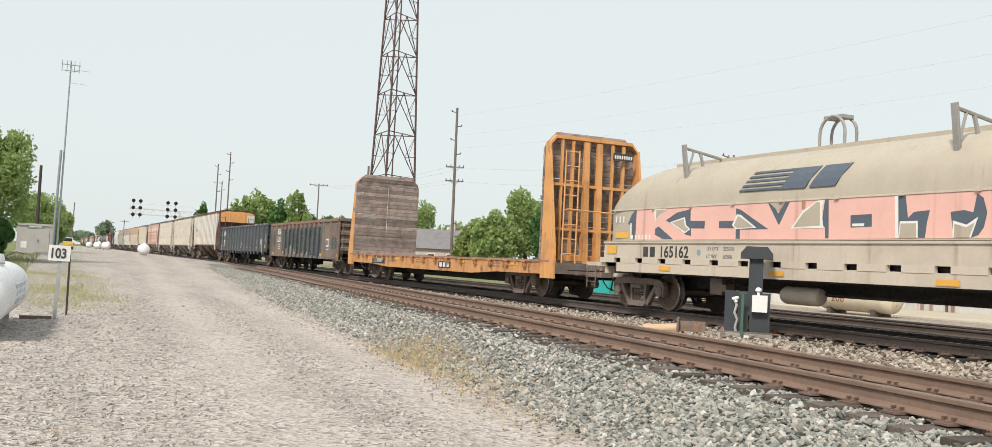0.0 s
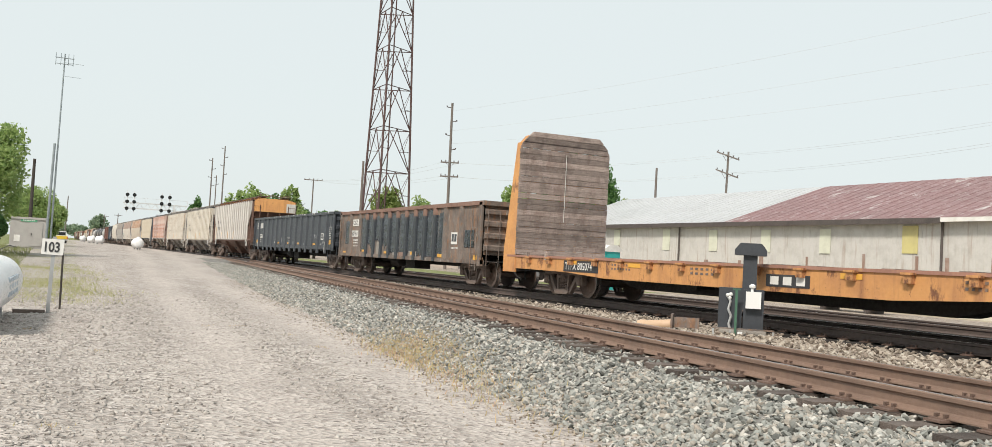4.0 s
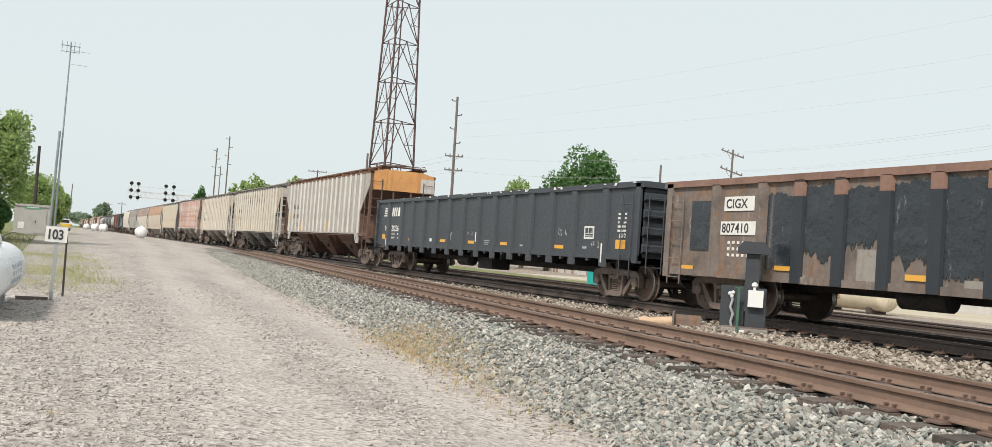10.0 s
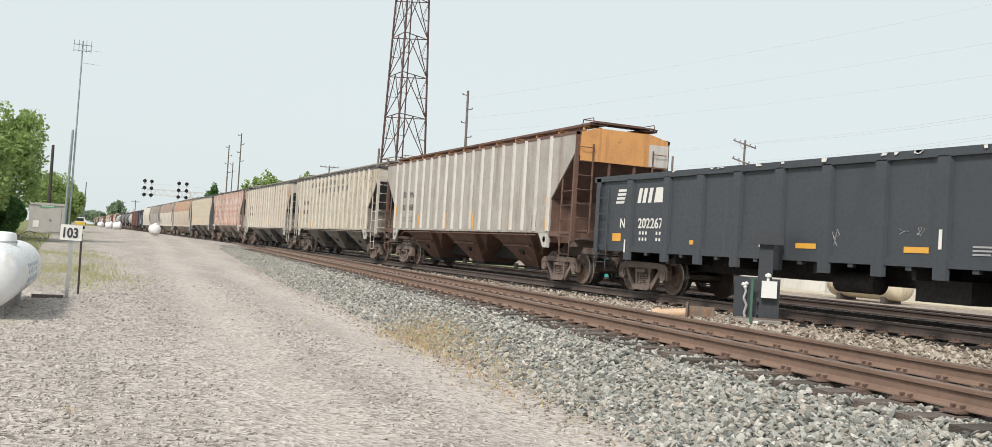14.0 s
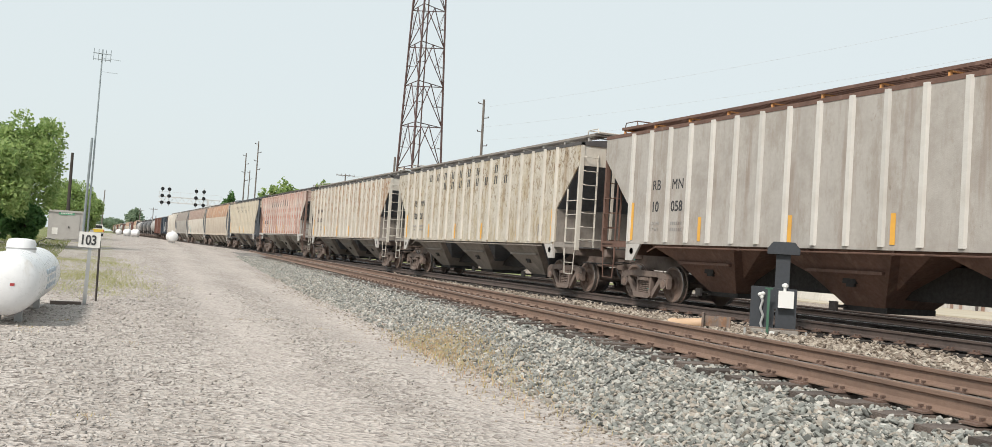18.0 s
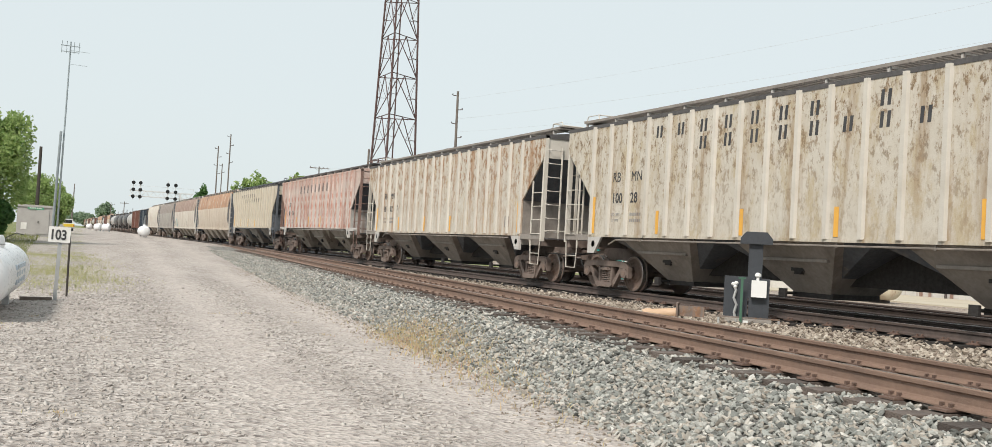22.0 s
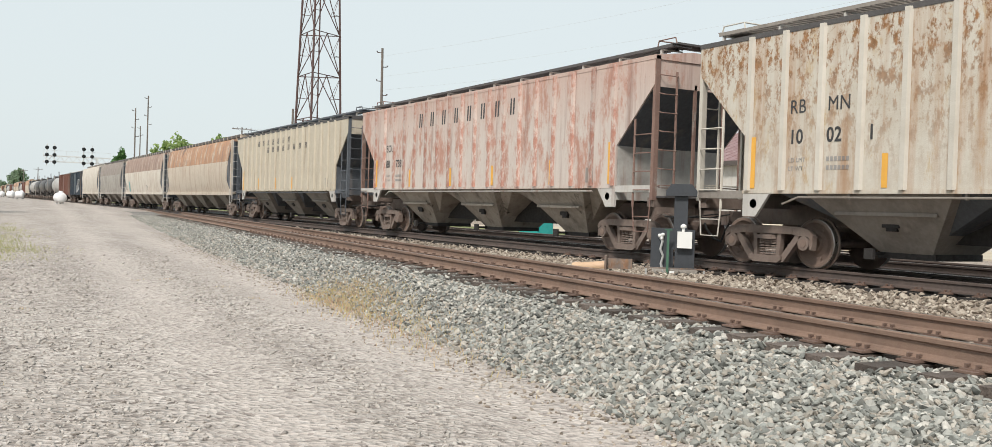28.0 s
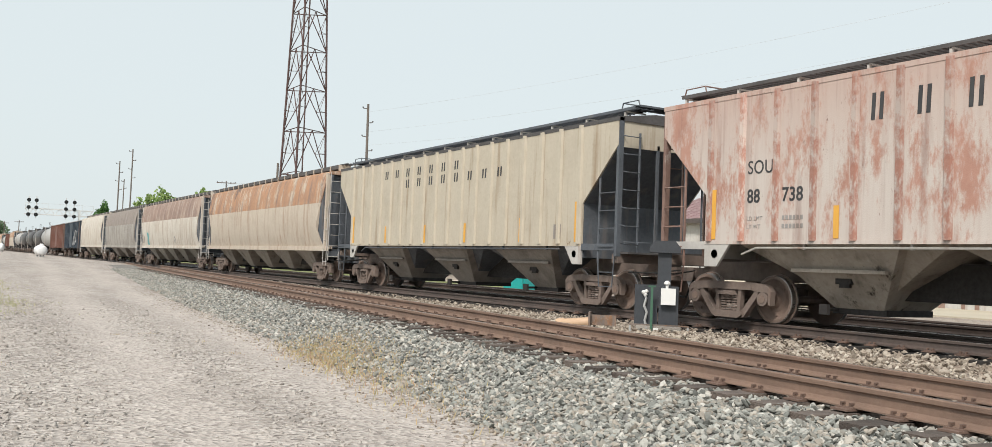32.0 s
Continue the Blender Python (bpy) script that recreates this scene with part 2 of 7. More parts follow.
def letters(text, size, material, parent, x, y, z, side=-1, squeeze=1.0, name="lettering", bold=0.0):
    """Painted characters on a side wall, their lower left corner at (x, y, z)."""
    def outline(body):
        cu = bpy.data.curves.new("lettering", "FONT")
        cu.body, cu.size, cu.extrude, cu.space_character, cu.offset = body, size, 0.003, 1.05, bold
        tmp = new("lettering_curve", cu)
        me = bpy.data.meshes.new_from_object(tmp.evaluated_get(bpy.context.evaluated_depsgraph_get()))
        bpy.data.objects.remove(tmp)
        return me, max(v.co.x for v in me.vertices)

    words = text.split()
    for k, word in enumerate(words):
        me, end = outline(word)
        shift = outline(" ".join(words[:k + 1]))[1] - end if k else 0.0
        me.materials.clear()
        me.materials.append(material)
        me.transform(Matrix(((0, 0, side, x), (side * squeeze, 0, 0, y + side * squeeze * shift), (0, 1, 0, z), (0, 0, 0, 1))))
        part(name, me, material, parent)

# ---- the plan: metres, y runs along the train's track ----
RAIL_Z = 0.61
NEAR_X, NEAR_TURN = 7.01, 4.6      # the empty track nearest the road leans towards the train's track
TRAIN_X, THIRD_X = 14.27, 19.9
NEAR_SLOPE = math.tan(radians(NEAR_TURN))


def near_x(y):
    return np.minimum(NEAR_X + y * NEAR_SLOPE, TRAIN_X)


def ease(a, b, v):
    t = np.clip((v - a) / (b - a), 0, 1)
    return t * t * (3 - 2 * t)


def ground_z(x, y):
    """The road lies low beside the track bed and climbs to its level further off."""
    x, y = np.asarray(x, float), np.asarray(y, float)
    base = 0.5 * ease(22, 85, y)
    bed = np.maximum(base, 0.335)
    u = (x - near_x(y)) * 0.997
    up = ease(-3.15, -1.45, u)
    z = base + (bed - base) * up
    z = z - 0.14 * ease(22.4, 24.5, x) * ease(-3, 3, x)
    z = z + 0.03 * np.sin(x * 1.3 + 0.4 * np.sin(y * 0.5)) * np.sin(y * 0.37) * (1 - up) * ease(60, 20, np.abs(y))
    for a, b in ((1.45, 0.06), (3.3, 0.068)):     # wheel ruts in the road
        z = z - 0.03 * np.exp(-((x - a - b * y) / 0.28) ** 2) * (1 - up) * ease(60, 30, y)
    return z


def steps(*spans):
    out = []
    for a, b, d in spans:
        out += list(np.arange(a, b - 1e-6, d))
    return np.array(out + [spans[-1][1]])


def sheet(name, xs, ys, fz, materials, pick=None):
    gx, gy = np.meshgrid(xs, ys)
    v = np.stack([gx, gy, fz(gx, gy)], -1).reshape(-1, 3)
    w = len(xs)
    i = (np.arange(len(ys) - 1)[:, None] * w + np.arange(w - 1)[None]).ravel()
    me = bpy.data.meshes.new(name)
    me.from_pydata(v.tolist(), [], np.stack([i, i + 1, i + 1 + w, i + w], -1).tolist())
    for m in materials:
        me.materials.append(m)
    if pick is not None:
        c = v[np.stack([i, i + w + 1], -1)].mean(1)
        me.polygons.foreach_set("material_index", pick(c[:, 0], c[:, 1]).astype(np.int32))
    me.shade_smooth()
    return me


def gravel(name, light, dusty, dark, cell=34.0, ruts=False, weeds=0.0):
    m = bpy.data.materials.new(name)
    n, l, b = nodes_of(m)
    co = n.new("ShaderNodeTexCoord").outputs["Object"]
    vo = n.new("ShaderNodeTexVoronoi")
    vo.inputs["Scale"].default_value = cell
    l.new(co, vo.inputs["Vector"])
    sep = n.new("ShaderNodeSeparateColor")
    l.new(vo.outputs["Color"], sep.inputs[0])
    col = mix_rgb(n, l, sep.outputs[0], light, dusty)
    spot = n.new("ShaderNodeMapRange")
    spot.inputs[1].default_value, spot.inputs[2].default_value = 0.80, 0.90
    l.new(sep.outputs[1], spot.inputs[0])
    col = mix_rgb(n, l, spot.outputs[0], col, dark)
    fill = noise_fac(n, l, co, 1.1, 0.40, 0.62, 6)
    col = mix_rgb(n, l, fill, col, mix_rgb(n, l, 0.62, col, dusty))
    col = mix_rgb(n, l, noise_fac(n, l, co, 0.5, 0.42, 0.68, 7, (1.6, 0.3, 1)), col, mix_rgb(n, l, 0.36, col, dark))
    col = mix_rgb(n, l, noise_fac(n, l, co, 2.2, 0.47, 0.60, 7, (1, 1, 1), 0.7), col, mix_rgb(n, l, 0.17, col, dark))
    col = mix_rgb(n, l, noise_fac(n, l, co, 7.0, 0.48, 0.66, 8), col, mix_rgb(n, l, 0.48, col, dark))
    col = mix_rgb(n, l, noise_fac(n, l, co, 11.0, 0.54, 0.66, 6, (1, 1, 1), 0.75), col, mix_rgb(n, l, 0.5, col, (0.72, 0.69, 0.66)))
    if ruts:
        xyz = n.new("ShaderNodeSeparateXYZ")
        l.new(co, xyz.inputs[0])
        for a, s, w in ((1.45, 0.06, 0.85), (3.3, 0.068, 0.95)):
            k = n.new("ShaderNodeMath")
            k.operation = "MULTIPLY_ADD"
            k.inputs[1].default_value, k.inputs[2].default_value = -s, -a
            l.new(xyz.outputs[1], k.inputs[0])
            d = n.new("ShaderNodeMath")
            d.operation = "ADD"
            l.new(xyz.outputs[0], d.inputs[0])
            l.new(k.outputs[0], d.inputs[1])
            e = n.new("ShaderNodeMath")
            e.operation = "ABSOLUTE"
            l.new(d.outputs[0], e.inputs[0])
            r = n.new("ShaderNodeMapRange")
            r.inputs[1].default_value, r.inputs[2].default_value, r.inputs[3].default_value, r.inputs[4].default_value = 0.05, w, 0.40, 0.0
            l.new(e.outputs[0], r.inputs[0])
            mul = n.new("ShaderNodeMath")
            mul.operation = "MULTIPLY"
            l.new(r.outputs[0], mul.inputs[0])
            l.new(noise_fac(n, l, co, 0.9, 0.15, 0.5, 5), mul.inputs[1])
            col = mix_rgb(n, l, mul.outputs[0], col, (0.515, 0.46, 0.425))
    if weeds:
        col = mix_rgb(n, l, noise_fac(n, l, co, 0.35, 0.62 - 0.2 * weeds, 0.72 - 0.12 * weeds, 7), col,
                      mix_rgb(n, l, noise_fac(n, l, co, 3, 0.3, 0.7), (0.20, 0.22, 0.09), (0.34, 0.31, 0.17)))
    l.new(col, b.inputs["Base Color"])
    b.inputs["Roughness"].default_value = 0.95
    b.inputs["Specular IOR Level"].default_value = 0.2
    bp = n.new("ShaderNodeBump")
    bp.inputs["Strength"].default_value, bp.inputs["Distance"].default_value = 0.9, 0.03
    l.new(vo.outputs["Distance"], bp.inputs["Height"])
    b2 = n.new("ShaderNodeBump")
    b2.inputs["Strength"].default_value, b2.inputs["Distance"].default_value = 0.5, 0.05
    l.new(noise_fac(n, l, co, 6, 0.2, 0.8, 6), b2.inputs["Height"])
    l.new(bp.outputs[0], b2.inputs["Normal"])
    l.new(b2.outputs[0], b.inputs["Normal"])
    return m


m_road = gravel("road_gravel", (0.55, 0.503, 0.467), (0.41, 0.368, 0.334), (0.16, 0.138, 0.125), cell=19.0, ruts=True)
m_ballast = gravel("ballast_bed", (0.32, 0.314, 0.297), (0.18, 0.174, 0.162), (0.08, 0.08, 0.08), cell=14)
m_yard = gravel("yard_gravel", (0.42, 0.36, 0.30), (0.36, 0.30, 0.25), (0.12, 0.10, 0.09), cell=16)
# near-black ballast, the shade under the train painted in
m_ballast_shade = gravel("shade_dark_ballast", (0.085, 0.083, 0.084), (0.05, 0.049, 0.05), (0.024, 0.024, 0.026), cell=15)
m_weedy = gravel("weedy_gravel", (0.50, 0.465, 0.425), (0.42, 0.38, 0.34), (0.17, 0.15, 0.13), weeds=0.45)
m_grass = gravel("rough_grass", (0.16, 0.20, 0.07), (0.24, 0.24, 0.10), (0.07, 0.10, 0.03), cell=20)


def ground_zone(x, y):
    u = x - near_x(y)
    zone = np.zeros(len(x))
    zone[(u > -2.7) & (x < 16) & (y < 75)] = 1
    zone[(u > -1.2) & (x < 24) & (y >= 75)] = 2
    zone[(u > 1.35) & (x < 24)] = 2
    # strip of ground coloured dark for the shade under the train
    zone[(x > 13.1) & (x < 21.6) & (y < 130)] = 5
    zone[x >= 24] = 2
    zone[(x > 23) & (x < 33) & (y > 44) & (y < 260)] = 4
    zone[(x < 0.2 + 0.02 * y) & (y > 24)] = 3
    zone[(x < -4) & (y > 70)] = 4
    zone[(x > 62) | (x < -30) | (y > 420)] = 4
    return zone


tagged(new("ground", sheet("ground", steps((-2600, -200, 400), (-200, -30, 17), (-30, -9, 1.5), (-9, 24, 0.3), (24, 70, 2), (70, 200, 13), (200, 2600, 400)),
                           steps((-900, -60, 120), (-60, -10, 5), (-10, 36, 0.4), (36, 100, 1.0), (100, 260, 4), (260, 700, 20), (700, 3900, 400)),
                           ground_z, (m_road, m_ballast, m_yard, m_weedy, m_grass, m_ballast_shade), ground_zone)),
       "pale dusty gravel ground with worn wheel ruts", "ground", kind="structure")

# ---- tracks ----
RAIL_OUT = ((-0.076, 0), (0.076, 0), (0.076, 0.012), (0.02, 0.03), (0.009, 0.05), (0.009, 0.128), (0.035, 0.142), (0.0365, 0.176), (0.028, 0.186),
            (-0.028, 0.186), (-0.0365, 0.176), (-0.035, 0.142), (-0.009, 0.128), (-0.009, 0.05), (-0.02, 0.03), (-0.076, 0.012))


def rail_mesh(name, lo, hi, side=None):
    bm = bmesh.new()
    prism(bm, RAIL_OUT, "y", lo, hi)
    me = mesh_of(name, bm, (side or m_rail, m_railtop))
    for p in me.polygons:
        if p.normal.z > 0.9 and p.center.z > 0.18:
            p.material_index = 1
    return me


def tie_shape(bm, y, skew, rnd):
    w, e = 0.115 + rnd.uniform(-0.008, 0.01), 1.30 + rnd.uniform(-0.04, 0.05)
    c, s = math.cos(skew), math.sin(skew)
    pts = [(-e, -w), (e, -w), (e, w), (-e, w)]
    turned = [(px * c - py * s, px * s + py * c + y) for px, py in pts]
    hexa(bm, [(a, b, -0.17) for a, b in turned], [(a, b, 0) for a, b in turned])


TIE_AT = []


def track(name, label, at, lo, hi, single, plates):
    """Two rails on wooden ties; the ties between the marks in single are pieces of their own, the rest are joined."""
    rnd = random.Random(name)
    tr = thing(name, label, "railway track", at, kind="structure")
    # the two tracks at the train get the shade-darkened rails and ties
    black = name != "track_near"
    rail = rail_mesh("rail", lo, hi, m_rail_shade if black else m_rail)
    wood = m_tie_shade if black else m_tie
    for x in (-0.7525, 0.7525):
        part("rail", rail, None, tr, at=(x, 0, -0.186))
    shapes = []
    for k in range(6):
        bm = bmesh.new()
        tie_shape(bm, 0, rnd.uniform(-0.01, 0.01), rnd)
        shapes.append(mesh_of("tie", bm, wood, bevel=0.012))
    plate = made((-0.18, 0.18, -0.09, 0.09, 0, 0.018), (-0.12, -0.09, -0.09, 0.09, 0.018, 0.03), (0.09, 0.12, -0.09, 0.09, 0.018, 0.03))
    plate = mesh_of("tie_plate", plate, m_plate)
    rest, spikes, more = bmesh.new(), bmesh.new(), bmesh.new()
    y = lo + 0.3
    while y < hi:
        if name == "track_near":
            TIE_AT.append(y)
        if single[0] <= y <= single[1]:
            part("tie", rnd.choice(shapes), None, tr, at=pose(rnd.uniform(-0.04, 0.04), y, -0.204 - rnd.uniform(0, 0.02), 0, 0, rnd.uniform(-0.7, 0.7)))
        else:
            tie_shape(rest, y, rnd.uniform(-0.01, 0.01), rnd)
        if plates[0] <= y <= plates[1]:
            for x in (-0.7525, 0.7525):
                part("tie_plate", plate, None, tr, at=(x, y, -0.206))
                for sx in (-1, 1):
                    for sy in (-0.045, 0.05):
                        box(spikes, x + sx * 0.088 - 0.011, x + sx * 0.088 + 0.011, y + sy - 0.01, y + sy + 0.01, -0.19, -0.145)
                        box(spikes, x + sx * 0.076 - 0.02, x + sx * 0.076 + 0.02, y + sy - 0.013, y + sy + 0.013, -0.158, -0.143)
        y += 0.53 + rnd.uniform(-0.03, 0.03)
    if rest.faces:
        bmesh.ops.translate(rest, verts=rest.verts, vec=(0, 0, -0.21))
        tagged(part("ties_far", rest, wood, tr), kind="stuff")
    else:
        rest.free()
    if spikes.faces:
        tagged(part("spikes", spikes, m_plate, tr), kind="stuff")
    return tr


track("track_near", "empty railway track with rusty-sided rails on weathered wooden ties", pose(NEAR_X, 0, RAIL_Z, 0, 0, -NEAR_TURN), -12, 84, (-3, 60), (2, 34))
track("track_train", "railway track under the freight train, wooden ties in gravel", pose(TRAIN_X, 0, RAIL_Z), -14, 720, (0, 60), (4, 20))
track("track_third", "empty railway track behind the freight train", pose(THIRD_X, 0, RAIL_Z - 0.03), -14, 500, (1, 0), (1, 0))


# ---- loose stone ----
ICO = []
_g = (1 + 5 ** 0.5) / 2
for _p in ((-1, _g, 0), (1, _g, 0), (-1, -_g, 0), (1, -_g, 0), (0, -1, _g), (0, 1, _g), (0, -1, -_g), (0, 1, -_g), (_g, 0, -1), (_g, 0, 1), (-_g, 0, -1), (-_g, 0, 1)):
    ICO.append(Vector(_p).normalized())
ICO_F = ((0, 11, 5), (0, 5, 1), (0, 1, 7), (0, 7, 10), (0, 10, 11), (1, 5, 9), (5, 11, 4), (11, 10, 2), (10, 7, 6), (7, 1, 8),
         (3, 9, 4), (3, 4, 2), (3, 2, 6), (3, 6, 8), (3, 8, 9), (4, 9, 5), (2, 4, 11), (6, 2, 10), (8, 6, 7), (9, 8, 1))
OCT = np.array([(1, 0, 0), (-1, 0, 0), (0, 1, 0), (0, -1, 0), (0, 0, 1), (0, 0, -1)], float)
OCT_F = ((0, 2, 4), (2, 1, 4), (1, 3, 4), (3, 0, 4), (2, 0, 5), (1, 2, 5), (3, 1, 5), (0, 3, 5))


def scatter(name, label, x, y, z, size, material, seed, flat=0.65, fine=True):
    """Many small broken stones in one mesh."""
    rg = np.random.default_rng(seed)
    base = np.array([tuple(v) for v in ICO]) if fine else OCT
    faces = np.array(ICO_F if fine else OCT_F)
    k = len(x)
    v = base[None] * rg.uniform(0.78, 1.18, (k, len(base), 1)) + rg.normal(0, 0.07, (k, len(base), 3))
    v = v * np.stack([rg.uniform(0.75, 1.3, k), rg.uniform(0.75, 1.3, k), rg.uniform(flat * 0.75, flat * 1.2, k)], -1)[:, None]
    tilt = rg.normal(0, 0.4, (k, 2))
    v[..., 2] += v[..., 0] * tilt[:, :1] + v[..., 1] * tilt[:, 1:]
    a = rg.uniform(0, 6.283, k)
    c, s = np.cos(a)[:, None], np.sin(a)[:, None]
    v = np.stack([v[..., 0] * c - v[..., 1] * s, v[..., 0] * s + v[..., 1] * c, v[..., 2]], -1) * (size / 2)[:, None, None]
    v = v + np.stack([x, y, z], -1)[:, None]
    f = faces[None] + (np.arange(k) * len(base))[:, None, None]
    me = bpy.data.meshes.new(name)
    me.from_pydata(v.reshape(-1, 3).tolist(), [], f.reshape(-1, 3).tolist())
    me.materials.append(material)
    if not fine:
        me.shade_smooth()
    return tagged(new(name, me), label, "gravel", kind="stuff")


def field(seed, count, y0, y1, u0, u1, near=1.7):
    """Places that grow sparser with distance, measured across from the empty track."""
    rg = np.random.default_rng(seed)
    y = y0 + (y1 - y0) * rg.uniform(0, 1, count) ** near
    u = rg.uniform(u0, u1, count)
    return rg, near_x(y) + u, y


rg, sx, sy = field(11, 54000, 3.0, 64, -3.25, -0.85, 2.0)
keep = rg.uniform(0, 1, len(sx)) < (ease(-3.5, -2.5, sx - near_x(sy)) + 0.12) * (1 - 0.25 * ease(-1.45, -1.25, sx - near_x(sy)))
sx, sy = sx[keep], sy[keep]
scatter("ballast_stones", "grey crushed stone ballast on the track shoulder", sx, sy, ground_z(sx, sy) + rg.uniform(-0.01, 0.025, len(sx)) - 0.045 * ease(-1.6, -1.3, sx - near_x(sy)), rg.uniform(0.03, 0.078, len(sx)) * (1 + 0.15 * ease(14, 40, sy)), m_stone, 21, 0.72)
rg, sx, sy = field(15, 7000, 3.0, 60, -1.42, -0.80, 1.8)
along_ = (sx - NEAR_X) * math.sin(radians(NEAR_TURN)) + sy * math.cos(radians(NEAR_TURN))
bare = np.array(TIE_AT)[np.random.default_rng(5).uniform(0, 1, len(TIE_AT)) < 0.7]
keep = np.abs(along_[:, None] - bare[None]).min(1) > 0.10
sx, sy = sx[keep], sy[keep]
scatter("ballast_stones", "crushed stone heaped over the tie ends", sx, sy, 0.360 + rg.uniform(-0.015, 0.02, len(sx)), rg.uniform(0.035, 0.08, len(sx)), m_stone, 25, 0.72)
rg, sx, sy = field(16, 9000, 3.0, 40, -4.3, -2.8, 1.8)
keep = rg.uniform(0, 1, len(sx)) < ease(-4.4, -2.8, sx - near_x(sy)) ** 1.5
sx, sy = sx[keep], sy[keep]
scatter("ballast_stones", "strewn small stones at the foot of the ballast", sx, sy, ground_z(sx, sy) + 0.003, rg.uniform(0.015, 0.045, len(sx)), m_stone_warm, 26, 0.7)
rg, sx, sy = field(12, 4200, 4, 40, -0.66, 0.66)
scatter("ballast_stones", "crushed stone ballast between the rails", sx, sy, 0.35 + rg.uniform(-0.01, 0.02, len(sx)), rg.uniform(0.05, 0.10, len(sx)), m_stone_warm, 22)
rg, sx, sy = field(13, 15000, 4, 52, 0.9, 6.4)
keep = sx < TRAIN_X - 0.85
sx, sy = sx[keep], sy[keep]
scatter("ballast_stones", "buff crushed stone between the two tracks", sx, sy, 0.35 + rg.uniform(-0.01, 0.035, len(sx)), rg.uniform(0.045, 0.095, len(sx)), m_stone_warm, 23)
rg = np.random.default_rng(14)
sy = 3.5 + 26 * rg.uniform(0, 1, 34000) ** 1.7
sx = near_x(sy) - 2.6 - rg.uniform(0, 1, len(sy)) ** 0.9 * (3.8 + sy * 0.42)
bare = np.minimum(np.abs(sx - 1.45 - 0.06 * sy), np.abs(sx - 3.3 - 0.068 * sy))
keep = rg.uniform(0, 1, len(sx)) < 0.06 + 0.8 * ease(0.25, 1.0, bare)
sx, sy = sx[keep], sy[keep]
scatter("pebbles", "small loose pebbles on the dusty road", sx, sy, ground_z(sx, sy) + 0.002, (0.014 + 0.046 * rg.uniform(0, 1, len(sx)) ** 2.2) * (0.85 + sy / 30), m_pebble, 24, 0.6, False)

# ---- the freight train ----
SPEED = 4.467
TRAIN, SPUN = [], []

m_yel = paint("ochre_car_paint", (0.66, 0.33, 0.115), (0.46, 0.215, 0.095), (0.24, 0.11, 0.06), 0.34, 0.4, rough=0.6)
m_rub = paint("red_rust_rub_rail", (0.36, 0.19, 0.14), (0.24, 0.12, 0.09), (0.52, 0.30, 0.13), 0.3, 0.4, rough=0.75)
m_yel_sill = paint("rusty_ochre_paint", (0.60, 0.30, 0.11), (0.40, 0.19, 0.09), (0.25, 0.11, 0.06), 0.5, 0.6, rough=0.65, rust_scale=2.2)
m_plank = paint("weathered_plank", (0.37, 0.30, 0.265), (0.075, 0.056, 0.05), rough=0.9, grain=12, bump=0.9, fine=30, vary=0.34, along=(0.07, 0.6, 3.0), patch=((0.20, 0.15, 0.13), 0.50, 0.62, 2.2))
m_blk = paint("black_car_paint", (0.055, 0.063, 0.074), (0.042, 0.049, 0.058), (0.09, 0.08, 0.075), 0.05, 0.1, rough=0.5, bump=0.03, fine=14)
m_blk_w = paint("worn_black_paint", (0.03, 0.036, 0.044), (0.02, 0.024, 0.03), (0.22, 0.17, 0.14), 0.18, 0.2, rough=0.4, rust_scale=2.2)
m_brn_w = paint("worn_brown_paint", (0.225, 0.185, 0.16), (0.085, 0.072, 0.065), (0.30, 0.165, 0.095), 0.52, 0.6, rough=0.7, rust_scale=5.0, dark_amount=0.9, patch=((0.36, 0.33, 0.29), 0.55, 0.66, 2.6))
m_rail_rust = paint("rusty_top_rail", (0.25, 0.15, 0.115), (0.15, 0.085, 0.065), (0.33, 0.22, 0.17), 0.35, 0.3, rough=0.75)
m_tan = paint("sand_car_paint", (0.43, 0.38, 0.305), (0.37, 0.32, 0.255), (0.26, 0.16, 0.10), 0.06, 0.15, rough=0.5)
m_tan_low = paint("sand_frame_paint", (0.56, 0.49, 0.41), (0.42, 0.36, 0.30), (0.26, 0.17, 0.12), 0.14, 0.3, rough=0.55)
m_pink = paint("pink_spray_paint", (0.76, 0.45, 0.39), (0.66, 0.385, 0.34), (0.40, 0.2, 0.16), 0.10, 0.2, rough=0.5, bump=0.05)
m_slate = paint("slate_spray_paint", (0.085, 0.11, 0.145), (0.08, 0.095, 0.11), rough=0.5, bump=0)
m_grey_h = paint("grey_hopper_paint", (0.42, 0.395, 0.365), (0.29, 0.262, 0.235), (0.23, 0.165, 0.125), 0.22, 0.5, rough=0.55, rust_scale=1.2, patch=((0.32, 0.285, 0.25), 0.46, 0.66, 0.9))
m_white_rib = paint("white_rib_paint", (0.56, 0.545, 0.515), (0.45, 0.42, 0.38), (0.30, 0.2, 0.13), 0.08, 0.3, rough=0.55, vary=0.08)
m_cream = paint("cream_hopper_paint", (0.54, 0.505, 0.44), (0.44, 0.395, 0.325), (0.27, 0.18, 0.10), 0.60, 0.65, rough=0.6, rust_scale=8.0, rust_z=(1.0, 3.9), patch=((0.43, 0.36, 0.25), 0.45, 0.64, 1.3))
m_cream_rib = paint("cream_rib_paint", (0.56, 0.53, 0.475), (0.45, 0.41, 0.35), (0.33, 0.21, 0.12), 0.12, 0.35, rough=0.55, vary=0.06)
m_cream_rust = paint("rusty_cream_paint", (0.545, 0.515, 0.455), (0.44, 0.39, 0.32), (0.32, 0.155, 0.06), 0.66, 0.8, rough=0.6, rust_scale=6.5, rust_z=(1.6, 3.9), patch=((0.46, 0.35, 0.22), 0.51, 0.67, 1.8))
